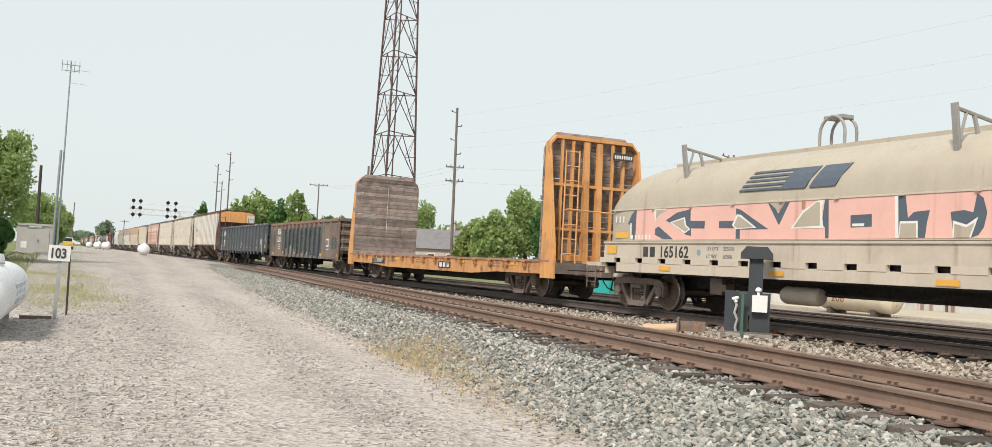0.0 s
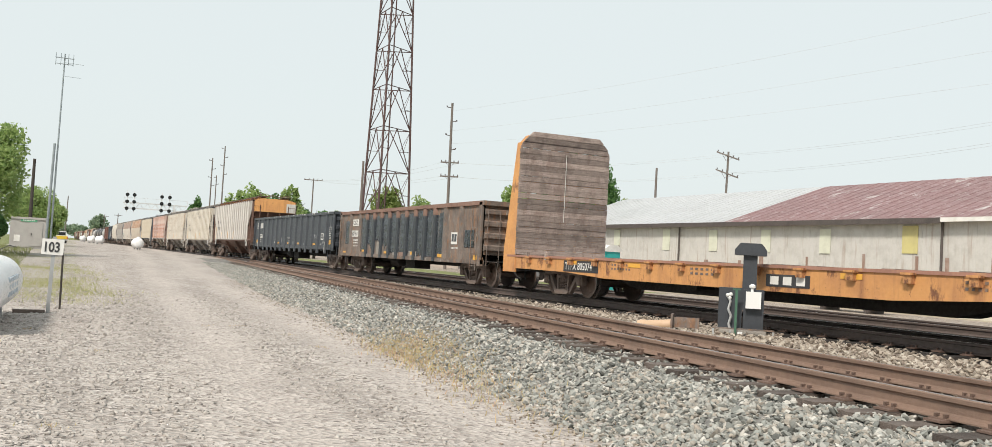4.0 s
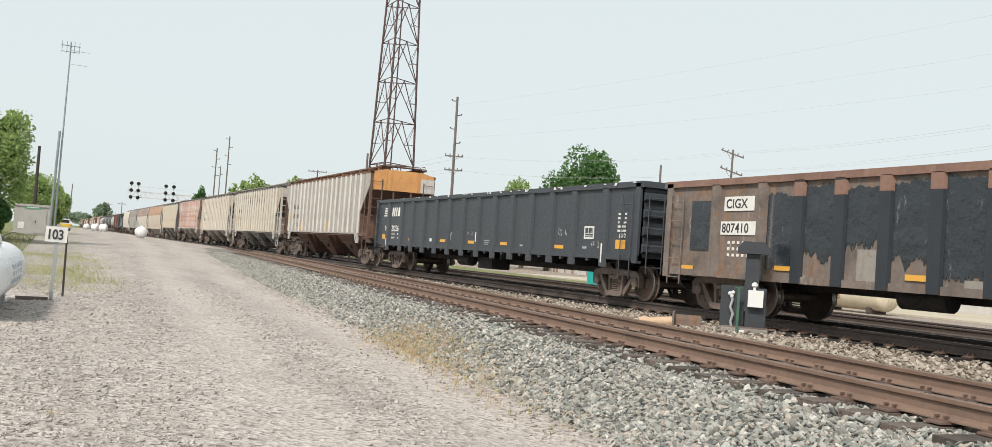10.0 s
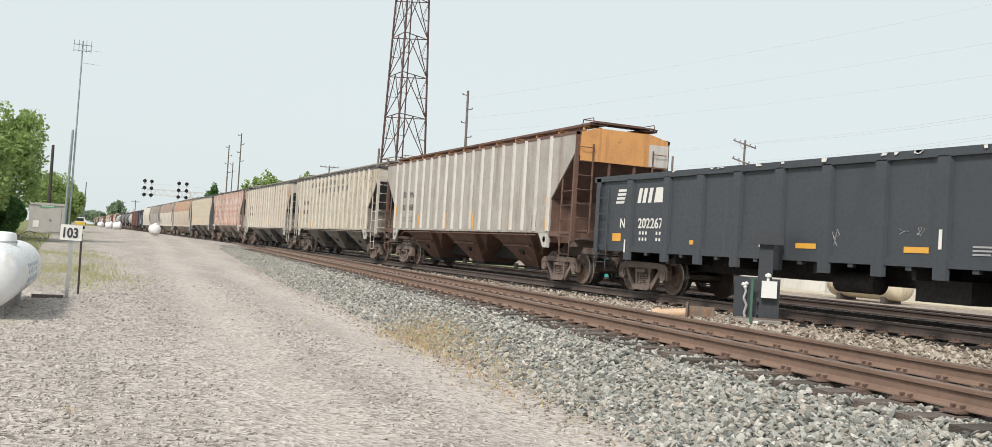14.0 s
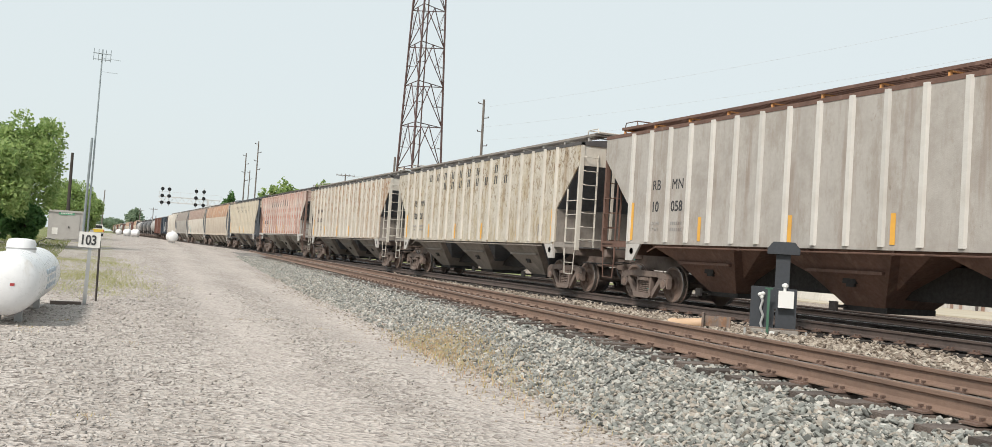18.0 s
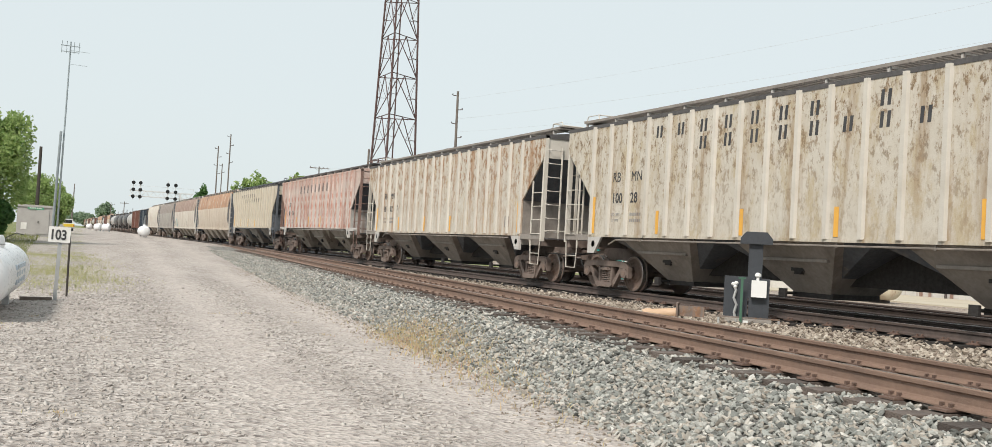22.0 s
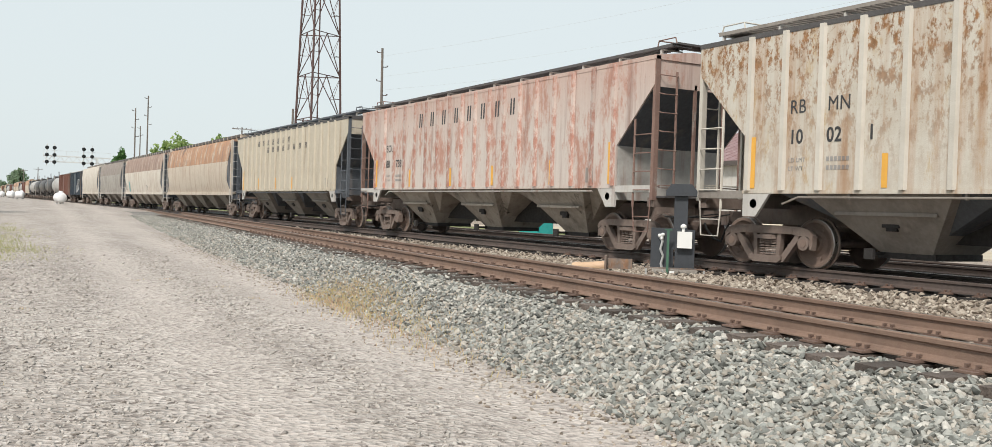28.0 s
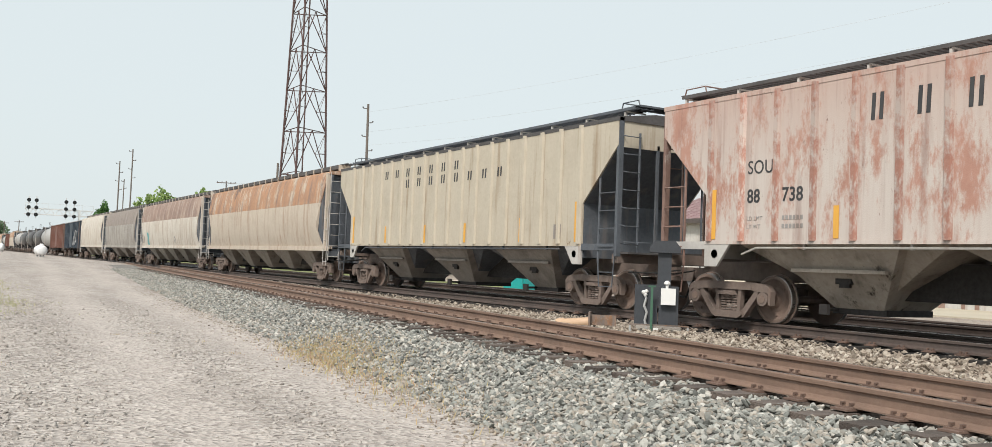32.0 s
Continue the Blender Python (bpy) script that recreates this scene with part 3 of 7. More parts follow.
m_red = paint("faded_red_paint", (0.44, 0.245, 0.19), (0.35, 0.185, 0.14), (0.23, 0.125, 0.10), 0.24, 0.5, rough=0.6, rust_scale=4.0, patch=((0.545, 0.49, 0.45), 0.375, 0.535, 1.1), patch_z=(2.8, 4.4, 0.5))
m_red_rib = paint("faded_red_rib", (0.40, 0.20, 0.15), (0.29, 0.13, 0.10), (0.24, 0.13, 0.105), 0.3, 0.5, rough=0.6, vary=0.2, patch=((0.55, 0.50, 0.46), 0.42, 0.58, 1.6), patch_z=(2.8, 4.4, 0.5))
m_straw = paint("straw_hopper_paint", (0.50, 0.45, 0.365), (0.41, 0.36, 0.285), (0.24, 0.15, 0.08), 0.2, 0.5, rough=0.6)
m_peach = paint("peach_hopper_paint", (0.545, 0.475, 0.395), (0.44, 0.37, 0.30), (0.32, 0.19, 0.12), 0.22, 0.6, rough=0.6)
m_band = paint("rust_stained_band", (0.45, 0.25, 0.145), (0.31, 0.18, 0.12), (0.20, 0.155, 0.14), 0.45, 0.8, rough=0.75, rust_scale=0.45, patch=((0.53, 0.45, 0.36), 0.49, 0.60, 0.5))
m_band_d = paint("dark_stained_band", (0.30, 0.205, 0.17), (0.19, 0.13, 0.11), (0.50, 0.44, 0.37), 0.25, 0.7, rough=0.75, rust_scale=0.6, patch=((0.40, 0.30, 0.24), 0.50, 0.62, 0.6))
m_pale = paint("pale_hopper_paint", (0.62, 0.575, 0.51), (0.47, 0.42, 0.36), (0.33, 0.21, 0.14), 0.2, 0.7, rough=0.55)
m_teal = paint("teal_spray_paint", (0.10, 0.36, 0.38), (0.06, 0.24, 0.27), rough=0.5)
m_mid_h = paint("weathered_grey_hopper_paint", (0.40, 0.375, 0.345), (0.26, 0.235, 0.21), (0.17, 0.14, 0.12), 0.3, 0.9, rough=0.6)
m_mid_top = paint("sooty_brown_upper_paint", (0.27, 0.225, 0.20), (0.18, 0.15, 0.13), (0.36, 0.33, 0.30), 0.3, 0.8, rough=0.65)
m_mid = paint("mid_grey_paint", (0.31, 0.30, 0.29), (0.22, 0.21, 0.2), (0.16, 0.1, 0.07), 0.15, 0.5, rough=0.6)
# dark blue-grey of the end slopes; between grey bays it paints in shade
m_slope = paint("dark_slope_sheet", (0.095, 0.108, 0.126), (0.055, 0.06, 0.068), (0.19, 0.165, 0.15), 0.28, 0.4, rough=0.7)
m_bay_brown = paint("brown_bay_steel", (0.15, 0.085, 0.064), (0.08, 0.048, 0.038), (0.26, 0.17, 0.13), 0.2, 0.4, rough=0.75)
m_bay_grey = paint("grimy_bay_steel", (0.27, 0.245, 0.22), (0.13, 0.11, 0.098), (0.34, 0.30, 0.26), 0.25, 0.5, rough=0.8)
m_bay_pale = paint("pale_bay_steel", (0.37, 0.33, 0.285), (0.18, 0.155, 0.13), (0.07, 0.058, 0.05), 0.34, 0.5, rough=0.8)
m_grate = paint("roof_walk_steel", (0.085, 0.08, 0.08), (0.04, 0.038, 0.038), rough=0.7)
m_endw = paint("pale_end_paint", (0.50, 0.485, 0.46), (0.33, 0.31, 0.29), RUST, 0.2, 0.4, rough=0.6)
m_endlow = paint("dusty_end_sheet", (0.42, 0.41, 0.39), (0.24, 0.225, 0.21), RUST, 0.15, 0.4, rough=0.7)
m_tankcar = paint("dark_tank_paint", (0.045, 0.043, 0.045), (0.025, 0.024, 0.024), RUST, 0.15, 0.4, rough=0.45)
m_tankpale = paint("pale_tank_paint", (0.42, 0.41, 0.40), (0.28, 0.27, 0.26), RUST, 0.15, 0.4, rough=0.45)
m_oxide = paint("oxide_box_paint", (0.17, 0.075, 0.055), (0.10, 0.05, 0.04), RUST_D, 0.3, 0.4, rough=0.7)
m_navy = paint("dark_blue_box_paint", (0.03, 0.045, 0.065), (0.02, 0.026, 0.036), (0.2, 0.22, 0.23), 0.1, 0.2, rough=0.55)

# a three-piece truck: side frames, bolster with springs, two wheelsets

def side_frame_mesh():
    """The cast side frame: an arched upper bar, a dropped lower bar, two columns round the spring nest, bearing ends."""
    bm = bmesh.new()
    t0, t1 = -0.07, 0.07
    prism(bm, ((-0.62, 0.615), (0.62, 0.615), (0.66, 0.70), (0.46, 0.765), (-0.46, 0.765), (-0.66, 0.70)), "x", t0 - 0.008, t1 + 0.008)
    prism(bm, ((-0.30, 0.07), (0.30, 0.07), (0.40, 0.13), (0.40, 0.205), (-0.40, 0.205), (-0.40, 0.13)), "x", t0 - 0.035, t1 + 0.035)
    for s in (-1, 1):
        prism(bm, [(s * a, b) for a, b in ((0.46, 0.765), (0.62, 0.615), (0.80, 0.585), (1.00, 0.585), (1.09, 0.50), (1.11, 0.60), (1.03, 0.70), (0.88, 0.745))], "x", t0, t1)
        prism(bm, [(s * a, b) for a, b in ((1.04, 0.60), (1.04, 0.36), (1.09, 0.34), (1.11, 0.60))], "x", t0 + 0.006, t1 - 0.006)
        prism(bm, [(s * a, b) for a, b in ((0.28, 0.07), (0.34, 0.18), (0.68, 0.575), (0.68, 0.63), (0.80, 0.63), (0.765, 0.50), (0.42, 0.09))], "x", t0 + 0.012, t1 - 0.012)
        prism(bm, [(s * a, b) for a, b in ((0.235, 0.20), (0.315, 0.20), (0.355, 0.64), (0.265, 0.64))], "x", t0 + 0.018, t1 - 0.018)
        lathe(bm, ((-0.08, 0.13), (0.07, 0.135), (0.085, 0.115), (0.15, 0.11), (0.165, 0.075), (0.18, 0.07)), "x", 16, (0, s * 0.905, 0.457))
        for k in range(3):
            a = k * 2.094 + 0.4
            lathe(bm, ((0.16, 0.018), (0.185, 0.016)), "x", 6, (0, s * 0.905 + 0.05 * math.cos(a), 0.457 + 0.05 * math.sin(a)))
    for k in (-0.145, 0, 0.145):
        for z in range(6):
            lathe(bm, ((0.212 + z * 0.05, 0.048), (0.218 + z * 0.05, 0.064), (0.238 + z * 0.05, 0.064), (0.244 + z * 0.05, 0.048)), "z", 8, (0, k, 0))
    prism(bm, ((-0.21, 0.51), (0.21, 0.51), (0.19, 0.59), (-0.19, 0.59)), "x", t0 - 0.05, t1 + 0.05)
    return mesh_of("side_frame", bm, m_truck)


def wheelset_mesh():
    bm = bmesh.new()
    cyl(bm, (-1.12, 0, 0), (1.12, 0, 0), 0.075, 10)
    r = 0.457
    for s in (-1, 1):
        lathe(bm, [(s * a, b) for a, b in ((0.66, r - 0.09), (0.66, r + 0.025), (0.69, r + 0.025), (0.705, r), (0.80, r - 0.004), (0.81, r - 0.02), (0.81, r - 0.075),
                                           (0.775, r - 0.10), (0.74, 0.24), (0.77, 0.17), (0.83, 0.14), (0.83, 0.08))], "x", 32)
        for k in range(3):
            a = k * 2.094
            box(bm, s * 0.778 - 0.008, s * 0.778 + 0.008, 0.30 * math.cos(a) - 0.02, 0.30 * math.cos(a) + 0.02, 0.30 * math.sin(a) - 0.02, 0.30 * math.sin(a) + 0.02)
    me = mesh_of("wheelset", bm, (m_wheel, m_tread), smooth=True)
    for p in me.polygons:
        rad = math.hypot(p.center.y, p.center.z)
        if rad > r - 0.012 and abs(p.normal.x) < 0.6:
            p.material_index = 1
        elif abs(p.center.x) > 0.795 and rad > r - 0.085:
            p.material_index = 1 if rad > r - 0.03 else 0
    return me


ME_FRAME, ME_WHEELS = side_frame_mesh(), wheelset_mesh()
bm = bmesh.new()
prism(bm, ((-1.05, 0.44), (-0.5, 0.40), (0.5, 0.40), (1.05, 0.44), (1.05, 0.62), (0.4, 0.72), (-0.4, 0.72), (-1.05, 0.62)), "y", -0.21, 0.21)
cyl(bm, (0, 0, 0.70), (0, 0, 0.86), 0.2, 14)
for s in (-1, 1):
    box(bm, -0.95, 0.95, s * 0.45 - 0.05, s * 0.45 + 0.05, 0.33, 0.43)
ME_BOLSTER = mesh_of("bolster", bm, m_truck, bevel=0.01)


def add_truck(car, y, spin, rnd):
    tk = part("truck", ME_BOLSTER, None, car, "rusty cast-steel truck", at=(0, y, 0))
    for s in (-1, 1):
        part("side_frame", ME_FRAME, None, tk, at=(s * 1.03, 0, 0))
    for s in (-1, 1):
        ax = part("wheelset", ME_WHEELS, None, tk, at=(0, s * 0.905, 0.457))
        if spin:
            SPUN.append((ax, rnd.uniform(0, 360)))
    return tk


def add_coupler(car, y, s):
    """The draft gear and knuckle that reach from the underframe to the neighbour, with its air hose."""
    bm = bmesh.new()
    box(bm, -0.17, 0.17, *sorted((y - s * 0.75, y - s * 0.30)), 0.72, 1.02)
    box(bm, -0.07, 0.07, *sorted((y - s * 0.35, y - s * 0.05)), 0.80, 0.94)
    prism(bm, ((-0.12, -s * 0.14 + y), (0.16, -s * 0.16 + y), (0.15, s * 0.02 + y), (-0.02, s * 0.10 + y), (-0.14, s * 0.04 + y)), "z", 0.72, 1.02)
    part("coupler", bm, m_truck, car)
    bm = bmesh.new()
    tube(bm, [(-0.35, y - s * 0.40, 0.75), (-0.36, y - s * 0.3, 0.60), (-0.30, y - s * 0.15, 0.42), (-0.2, y, 0.36)], 0.022, 6)
    tube(bm, [(-1.45, y - s * 0.42, 0.86), (-0.9, y - s * 0.42, 0.86), (-0.15, y - s * 0.2, 0.95)], 0.016, 5)
    part("air_hose", bm, m_hose, car, "black rubber air hose")


def ladder(bm, x, y0, y1, z0, z1, step=0.42, r=0.016, axis="y"):
    """Two stiles and rungs; axis: the way the rungs run."""
    if axis == "y":
        for y in (y0, y1):
            cyl(bm, (x, y, z0), (x, y, z1), r * 1.3, 5)
        z = z0 + 0.15
        while z < z1:
            cyl(bm, (x, y0, z), (x, y1, z), r, 5)
            z += step
    else:
        for xx in (y0, y1):
            cyl(bm, (xx, x, z0), (xx, x, z1), r * 1.3, 5)
        z = z0 + 0.15
        while z < z1:
            cyl(bm, (y0, x, z), (y1, x, z), r, 5)
            z += step


def bars(car, mat, x, y, z, w, h, n, gap=0.5, name="marking"):
    """Unreadable lettering as plain bars."""
    bm = bmesh.new()
    step = w / n
    for i in range(n):
        box(bm, x - 0.004, x, y - (i + 1 - gap * 0.5) * step, y - (i + gap * 0.5) * step, z, z + h)
    return tagged(part(name, bm, mat, car), kind="stuff")


def stamp(car, mat, x, y0, y1, z0, z1, name="marking", label=""):
    return part(name, made((x - 0.006, x, min(y0, y1), max(y0, y1), z0, z1)), mat, car, label)


def add_running_gear(car, L, spin, rnd, inset=2.3):
    for s in (-1, 1):
        add_truck(car, s * (L / 2 - inset), spin, rnd)
        add_coupler(car, s * L / 2, s)


def place(car, start):
    car.matrix_basis = pose(TRAIN_X, start, RAIL_Z)
    TRAIN.append((car, start))


# ribbed covered hopper
def hopper(label, L, side, rib, bay, ends, start, ribs=17, number="", mark="", name_bars=(), roof=None, spin=True, end_top=None, bays=3, mark_mat=None, low_end=None, SILL=1.38, rail=None):
    rnd = random.Random(label)
    car = thing("covered_hopper", label, "train car", group="freight train")
    add_running_gear(car, L, spin, rnd, 2.2)
    B, W, EAVE = L / 2 - 0.75, 1.55, 4.28
    out = [(-B, EAVE), (-B, 3.68), (-B + 1.28, 2.42), (-B + 1.28, SILL), (B - 1.28, SILL), (B - 1.28, 2.42), (B, 3.68), (B, EAVE)]
    for s in (-1, 1):
        bm = bmesh.new()
        prism(bm, out, "x", s * W - 0.02, s * W + 0.02)
        part("side_wall", bm, side, car)
    for s in (-1, 1):
        part("side_sill", made((*sorted((s * (W - 0.07), s * (W + 0.035))), -B + 1.28, B - 1.28, SILL - 0.035, SILL + 0.03)), side, car)
        for e in (-1, 1):
            part("sill_end", made((*sorted((s * (W - 0.10), s * (W + 0.025))), *sorted((e * (B - 1.29), e * (B - 0.05))), SILL - 0.13, SILL + 0.02)), low_end or m_endw, car)
            bm = bmesh.new()
            prism(bm, [(e * (B - 1.95), SILL - 0.04), (e * (B - 1.29), SILL - 0.04), (e * (B - 1.29), SILL - 0.46), (e * (B - 1.62), SILL - 0.46)], "x", s * W - 0.03, s * W + 0.026)
            gus = part("corner_gusset", bm, m_endw, car)
            bm = bmesh.new()
            lathe(bm, ((s * (W + 0.0262), 0.085), (s * (W + 0.03), 0.085)), "x", 14, (0, e * (B - 1.56), SILL - 0.22))
            part("jacking_hole", bm, m_black, gus)
    bm = bmesh.new()
    prism(bm, ((-W - 0.03, EAVE - 0.06), (W + 0.03, EAVE - 0.06), (W + 0.03, EAVE + 0.03), (0.55, EAVE + 0.17), (-0.55, EAVE + 0.17), (-W - 0.03, EAVE + 0.03)), "y", -B - 0.03, B + 0.03)
    part("roof", bm, roof or side, car)
    bm = bmesh.new()
    box(bm, -0.42, 0.42, -B + 0.6, B - 0.6, EAVE + 0.14, EAVE + 0.20)
    y = -B + 1.2
    while y < B - 1.2:
        box(bm, -0.46, 0.46, y, y + 0.06, EAVE + 0.20, EAVE + 0.24)
        y += 1.5
    part("roof_hatch", bm, roof or side, car)
    walk_ = bmesh.new()
    for s in (-1, 1):
        for k in range(8):
            x = s * (0.60 + 0.07 * k)
            box(walk_, x - 0.010, x + 0.010, -B, B, EAVE + 0.272, EAVE + 0.304)
        box(walk_, *sorted((s * 1.112, s * 1.130)), -B, B, EAVE + 0.246, EAVE + 0.312)
        y = -B
        while y < B + 0.01:
            box(walk_, *sorted((s * 0.59, s * 1.112)), y - 0.010, y + 0.010, EAVE + 0.256, EAVE + 0.272)
            y += 0.14
    for s in (-1, 1):
        box(walk_, -1.12, 1.12, s * B - 0.04, s * B + 0.04, EAVE + 0.312, EAVE + 0.33)
    part("roof_walk", walk_, low_end or m_grate, car, "dark steel grating roof walk")
    leg = bmesh.new()
    y = -B + 0.4
    while y < B:
        for s in (-1, 1):
            box(leg, min(s * 1.05, s * 1.11), max(s * 1.05, s * 1.11), y - 0.022, y + 0.022, EAVE + 0.02, EAVE + 0.256)
            box(leg, min(s * 0.5, s * 1.11), max(s * 0.5, s * 1.11), y - 0.015, y + 0.015, EAVE + 0.225, EAVE + 0.256)
        y += 1.5
    tagged(part("walk_bracket", leg, m_yel if end_top else m_endw, car), kind="stuff")
    rib_me = bmesh.new()
    prism(rib_me, ((-0.075, 0.0), (-0.045, 0.055), (0.045, 0.055), (0.075, 0.0)), "z", SILL + 0.02, EAVE - 0.02)
    rib_me = mesh_of("rib", rib_me, rib)
    for s, turn in ((-1, 90), (1, -90)):
        for i in range(ribs):
            y = -B + 1.40 + (2 * B - 2.80) * i / (ribs - 1)
            part("rib", rib_me, None, car, at=pose(s * (W + 0.02), y, 0, 0, 0, turn))
    for s in (-1, 1):
        bm = bmesh.new()
        hexa(bm, [(-W + 0.03, s * (B - 0.02), 3.64), (W - 0.03, s * (B - 0.02), 3.64), (W - 0.03, s * (B - 0.02), 3.72), (-W + 0.03, s * (B - 0.02), 3.72)],
             [(-W + 0.03, s * (B - 1.32), 2.37), (W - 0.03, s * (B - 1.32), 2.37), (W - 0.03, s * (B - 1.32), 2.45), (-W + 0.03, s * (B - 1.32), 2.45)])
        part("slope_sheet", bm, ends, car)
        part("end_wall", made((-W, W, *sorted((s * (B - 0.03), s * B)), 3.64, EAVE - 0.04)), end_top or (rail if rail is m_cream_rib else side), car)
        if end_top:                        # this car's painted end plate reaches further down
            bm = bmesh.new()
            prism(bm, ((-1.40, 3.50), (1.50, 3.50), (1.50, EAVE + 0.02), (0.9, EAVE + 0.17), (-0.9, EAVE + 0.17), (-1.40, EAVE + 0.02)), "y", *sorted((s * (B + 0.005), s * (B + 0.035))))
            part("end_plate", bm, end_top, car, "ochre painted end plate")
            part("end_panel", made((0.86, 1.52, *sorted((s * (B + 0.034), s * (B + 0.05))), 3.52, 4.16)), m_white_rib, car, "white panel on the car end")
        part("lower_end_wall", made((-W + 0.03, W - 0.03, *sorted((s * (B - 1.27), s * (B - 1.32))), SILL - 0.3, 2.44)), low_end or m_endlow, car)
        bm = bmesh.new()
        box(bm, -1.5, 1.5, *sorted((s * (B + 0.02), s * (B - 0.2))), 1.06, 1.26)
        box(bm, -0.35, 0.35, *sorted((s * (B + 0.02), s * (B - 3.2))), 0.78, 1.16)
        part("end_sill", bm, m_truck, car)
        iron = rail or low_end or m_galv
        for x in (-1.50, 1.50):
            part("corner_post", made((x - 0.06, x + 0.06, *sorted((s * (B - 0.06), s * (B + 0.03))), 1.2, EAVE + 0.02)), iron, car)
        for x in (-0.42, 0.42):
            part("end_post", made((x - 0.035, x + 0.035, *sorted((s * (B - 0.05), s * (B + 0.0))), 1.2, 3.75)), iron, car)
        for x in (-1, 1):
            bm = bmesh.new()
            cyl(bm, (x * 1.54, s * (B - 0.66), 1.05), (x * 1.54, s * (B - 0.66), 2.98), 0.028, 6)
            for k in range(4):
                tube(bm, [(x * 1.54, s * (B - 0.66), 1.42 + 0.40 * k), (x * 1.60, s * (B - 0.58), 1.42 + 0.40 * k), (x * 1.60, s * (B - 0.1), 1.42 + 0.40 * k), (x * 1.54, s * (B - 0.03), 1.42 + 0.40 * k)], 0.013, 5)
            tube(bm, [(x * 1.54, s * (B - 0.66), 1.05), (x * 1.54, s * (B - 0.60), 0.52), (x * 1.54, s * (B - 0.12), 0.52), (x * 1.54, s * (B - 0.06), 1.2)], 0.016, 5)
            cyl(bm, (x * 1.54, s * (B - 0.63), 0.84), (x * 1.54, s * (B - 0.09), 0.84), 0.013, 5)
            part("side_ladder", bm, iron, car, "steel side ladder")
            bm = bmesh.new()
            cyl(bm, (x * 1.0, s * (B + 0.05), 1.25), (x * 1.0, s * (B + 0.05), 3.98), 0.028, 6)
            for k in range(7):
                tube(bm, [(x * 1.46, s * (B + 0.02), 1.50 + 0.40 * k), (x * 1.40, s * (B + 0.12), 1.47 + 0.40 * k), (x * 1.02, s * (B + 0.12), 1.47 + 0.40 * k), (x * 1.0, s * (B + 0.05), 1.50 + 0.40 * k)], 0.013, 5)
            part("end_ladder", bm, iron, car, "steel end ladder")
        bm = bmesh.new()
        tube(bm, [(-1.45, s * (B + 0.02), 1.5), (-1.45, s * (B + 0.16), 1.52), (0.9, s * (B + 0.16), 1.52), (0.9, s * (B + 0.02), 1.5)], 0.014, 5)
        part("grab_iron", bm, iron, car)
        part("end_platform", made((-1.45, 1.45, *sorted((s * (B + 0.02), s * (B + 0.30))), 1.26, 1.30)), m_grate, car)
        if s > 0:
            bm = bmesh.new()
            ring = [(0.55 + 0.29 * math.cos(i * math.pi / 9), B + 0.06, 2.15 + 0.29 * math.sin(i * math.pi / 9)) for i in range(19)]
            tube(bm, ring, 0.022, 5)
            for k in range(3):
                a = k * math.pi / 3
                cyl(bm, (0.55 + 0.28 * math.cos(a), B + 0.06, 2.15 + 0.28 * math.sin(a)), (0.55 - 0.28 * math.cos(a), B + 0.06, 2.15 - 0.28 * math.sin(a)), 0.014, 5)
            part("brake_wheel", bm, m_under, car, "black spoked brake wheel")
            part("brake_box", made((0.42, 0.68, B - 0.55, B + 0.03, 1.55, 2.4)), m_under, car)
        bm = bmesh.new()                   # grab rails at the head of the ladders
        for x in (-1.02, 1.02):
            tube(bm, [(x, s * (B - 0.62), EAVE + 0.33), (x, s * (B - 0.58), EAVE + 0.46), (x, s * (B - 0.02), EAVE + 0.46), (x, s * (B + 0.03), EAVE + 0.33)], 0.016, 5)
        tube(bm, [(-1.02, s * (B - 0.58), EAVE + 0.46), (1.02, s * (B - 0.58), EAVE + 0.46)], 0.016, 5)
        part("roof_rail", bm, iron, car)
        part("roof_platform", made((-1.0, 1.0, *sorted((s * (B - 0.55), s * (B + 0.04))), EAVE + 0.332, EAVE + 0.355)), m_grate if not low_end else low_end, car)
    part("center_sill", made((-0.3, 0.3, -B + 3.1, B - 3.1, 0.56, 1.2)), m_under, car)
    bm = bmesh.new()
    tube(bm, [(-W + 0.01, -B + 2.2, SILL - 0.10), (-W + 0.01, B - 2.6, SILL - 0.10), (-W + 0.05, B - 2.2, SILL - 0.22)], 0.02, 6)
    y = -B + 2.8
    while y < B - 2.6:
        box(bm, -W, -W + 0.05, y - 0.02, y + 0.02, SILL - 0.13, SILL - 0.03)
        y += 2.1
    part("brake_pipe", bm, low_end or m_endlow, car, "pale brake pipe under the side sill")
    n = bays
    span = (2 * B - 3.9) / n
    for i in range(n):
        c = -B + 1.95 + span * (i + 0.5)
        bm = bmesh.new()
        h = span * 0.33
        hexa(bm, [(-0.62, c - 0.50, 0.38), (0.62, c - 0.50, 0.38), (0.62, c + 0.50, 0.38), (-0.62, c + 0.50, 0.38)],
             [(-1.50, c - h, SILL - 0.02), (1.50, c - h, SILL - 0.02), (1.50, c + h, SILL - 0.02), (-1.50, c + h, SILL - 0.02)])
        b_ob = part("hopper_bay", bm, bay, car)
        bm = bmesh.new()
        hexa(bm, [(-0.50, c - 0.42, 0.52), (0.50, c - 0.42, 0.52), (0.50, c + 0.42, 0.52), (-0.50, c + 0.42, 0.52)],
             [(-1.30, c - span / 2, SILL - 0.02), (1.30, c - span / 2, SILL - 0.02), (1.30, c + span / 2, SILL - 0.02), (-1.30, c + span / 2, SILL - 0.02)])
        # inner solid; its dark colour on grey bays stands for the shaded gap
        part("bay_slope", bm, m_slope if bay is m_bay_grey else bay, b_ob)
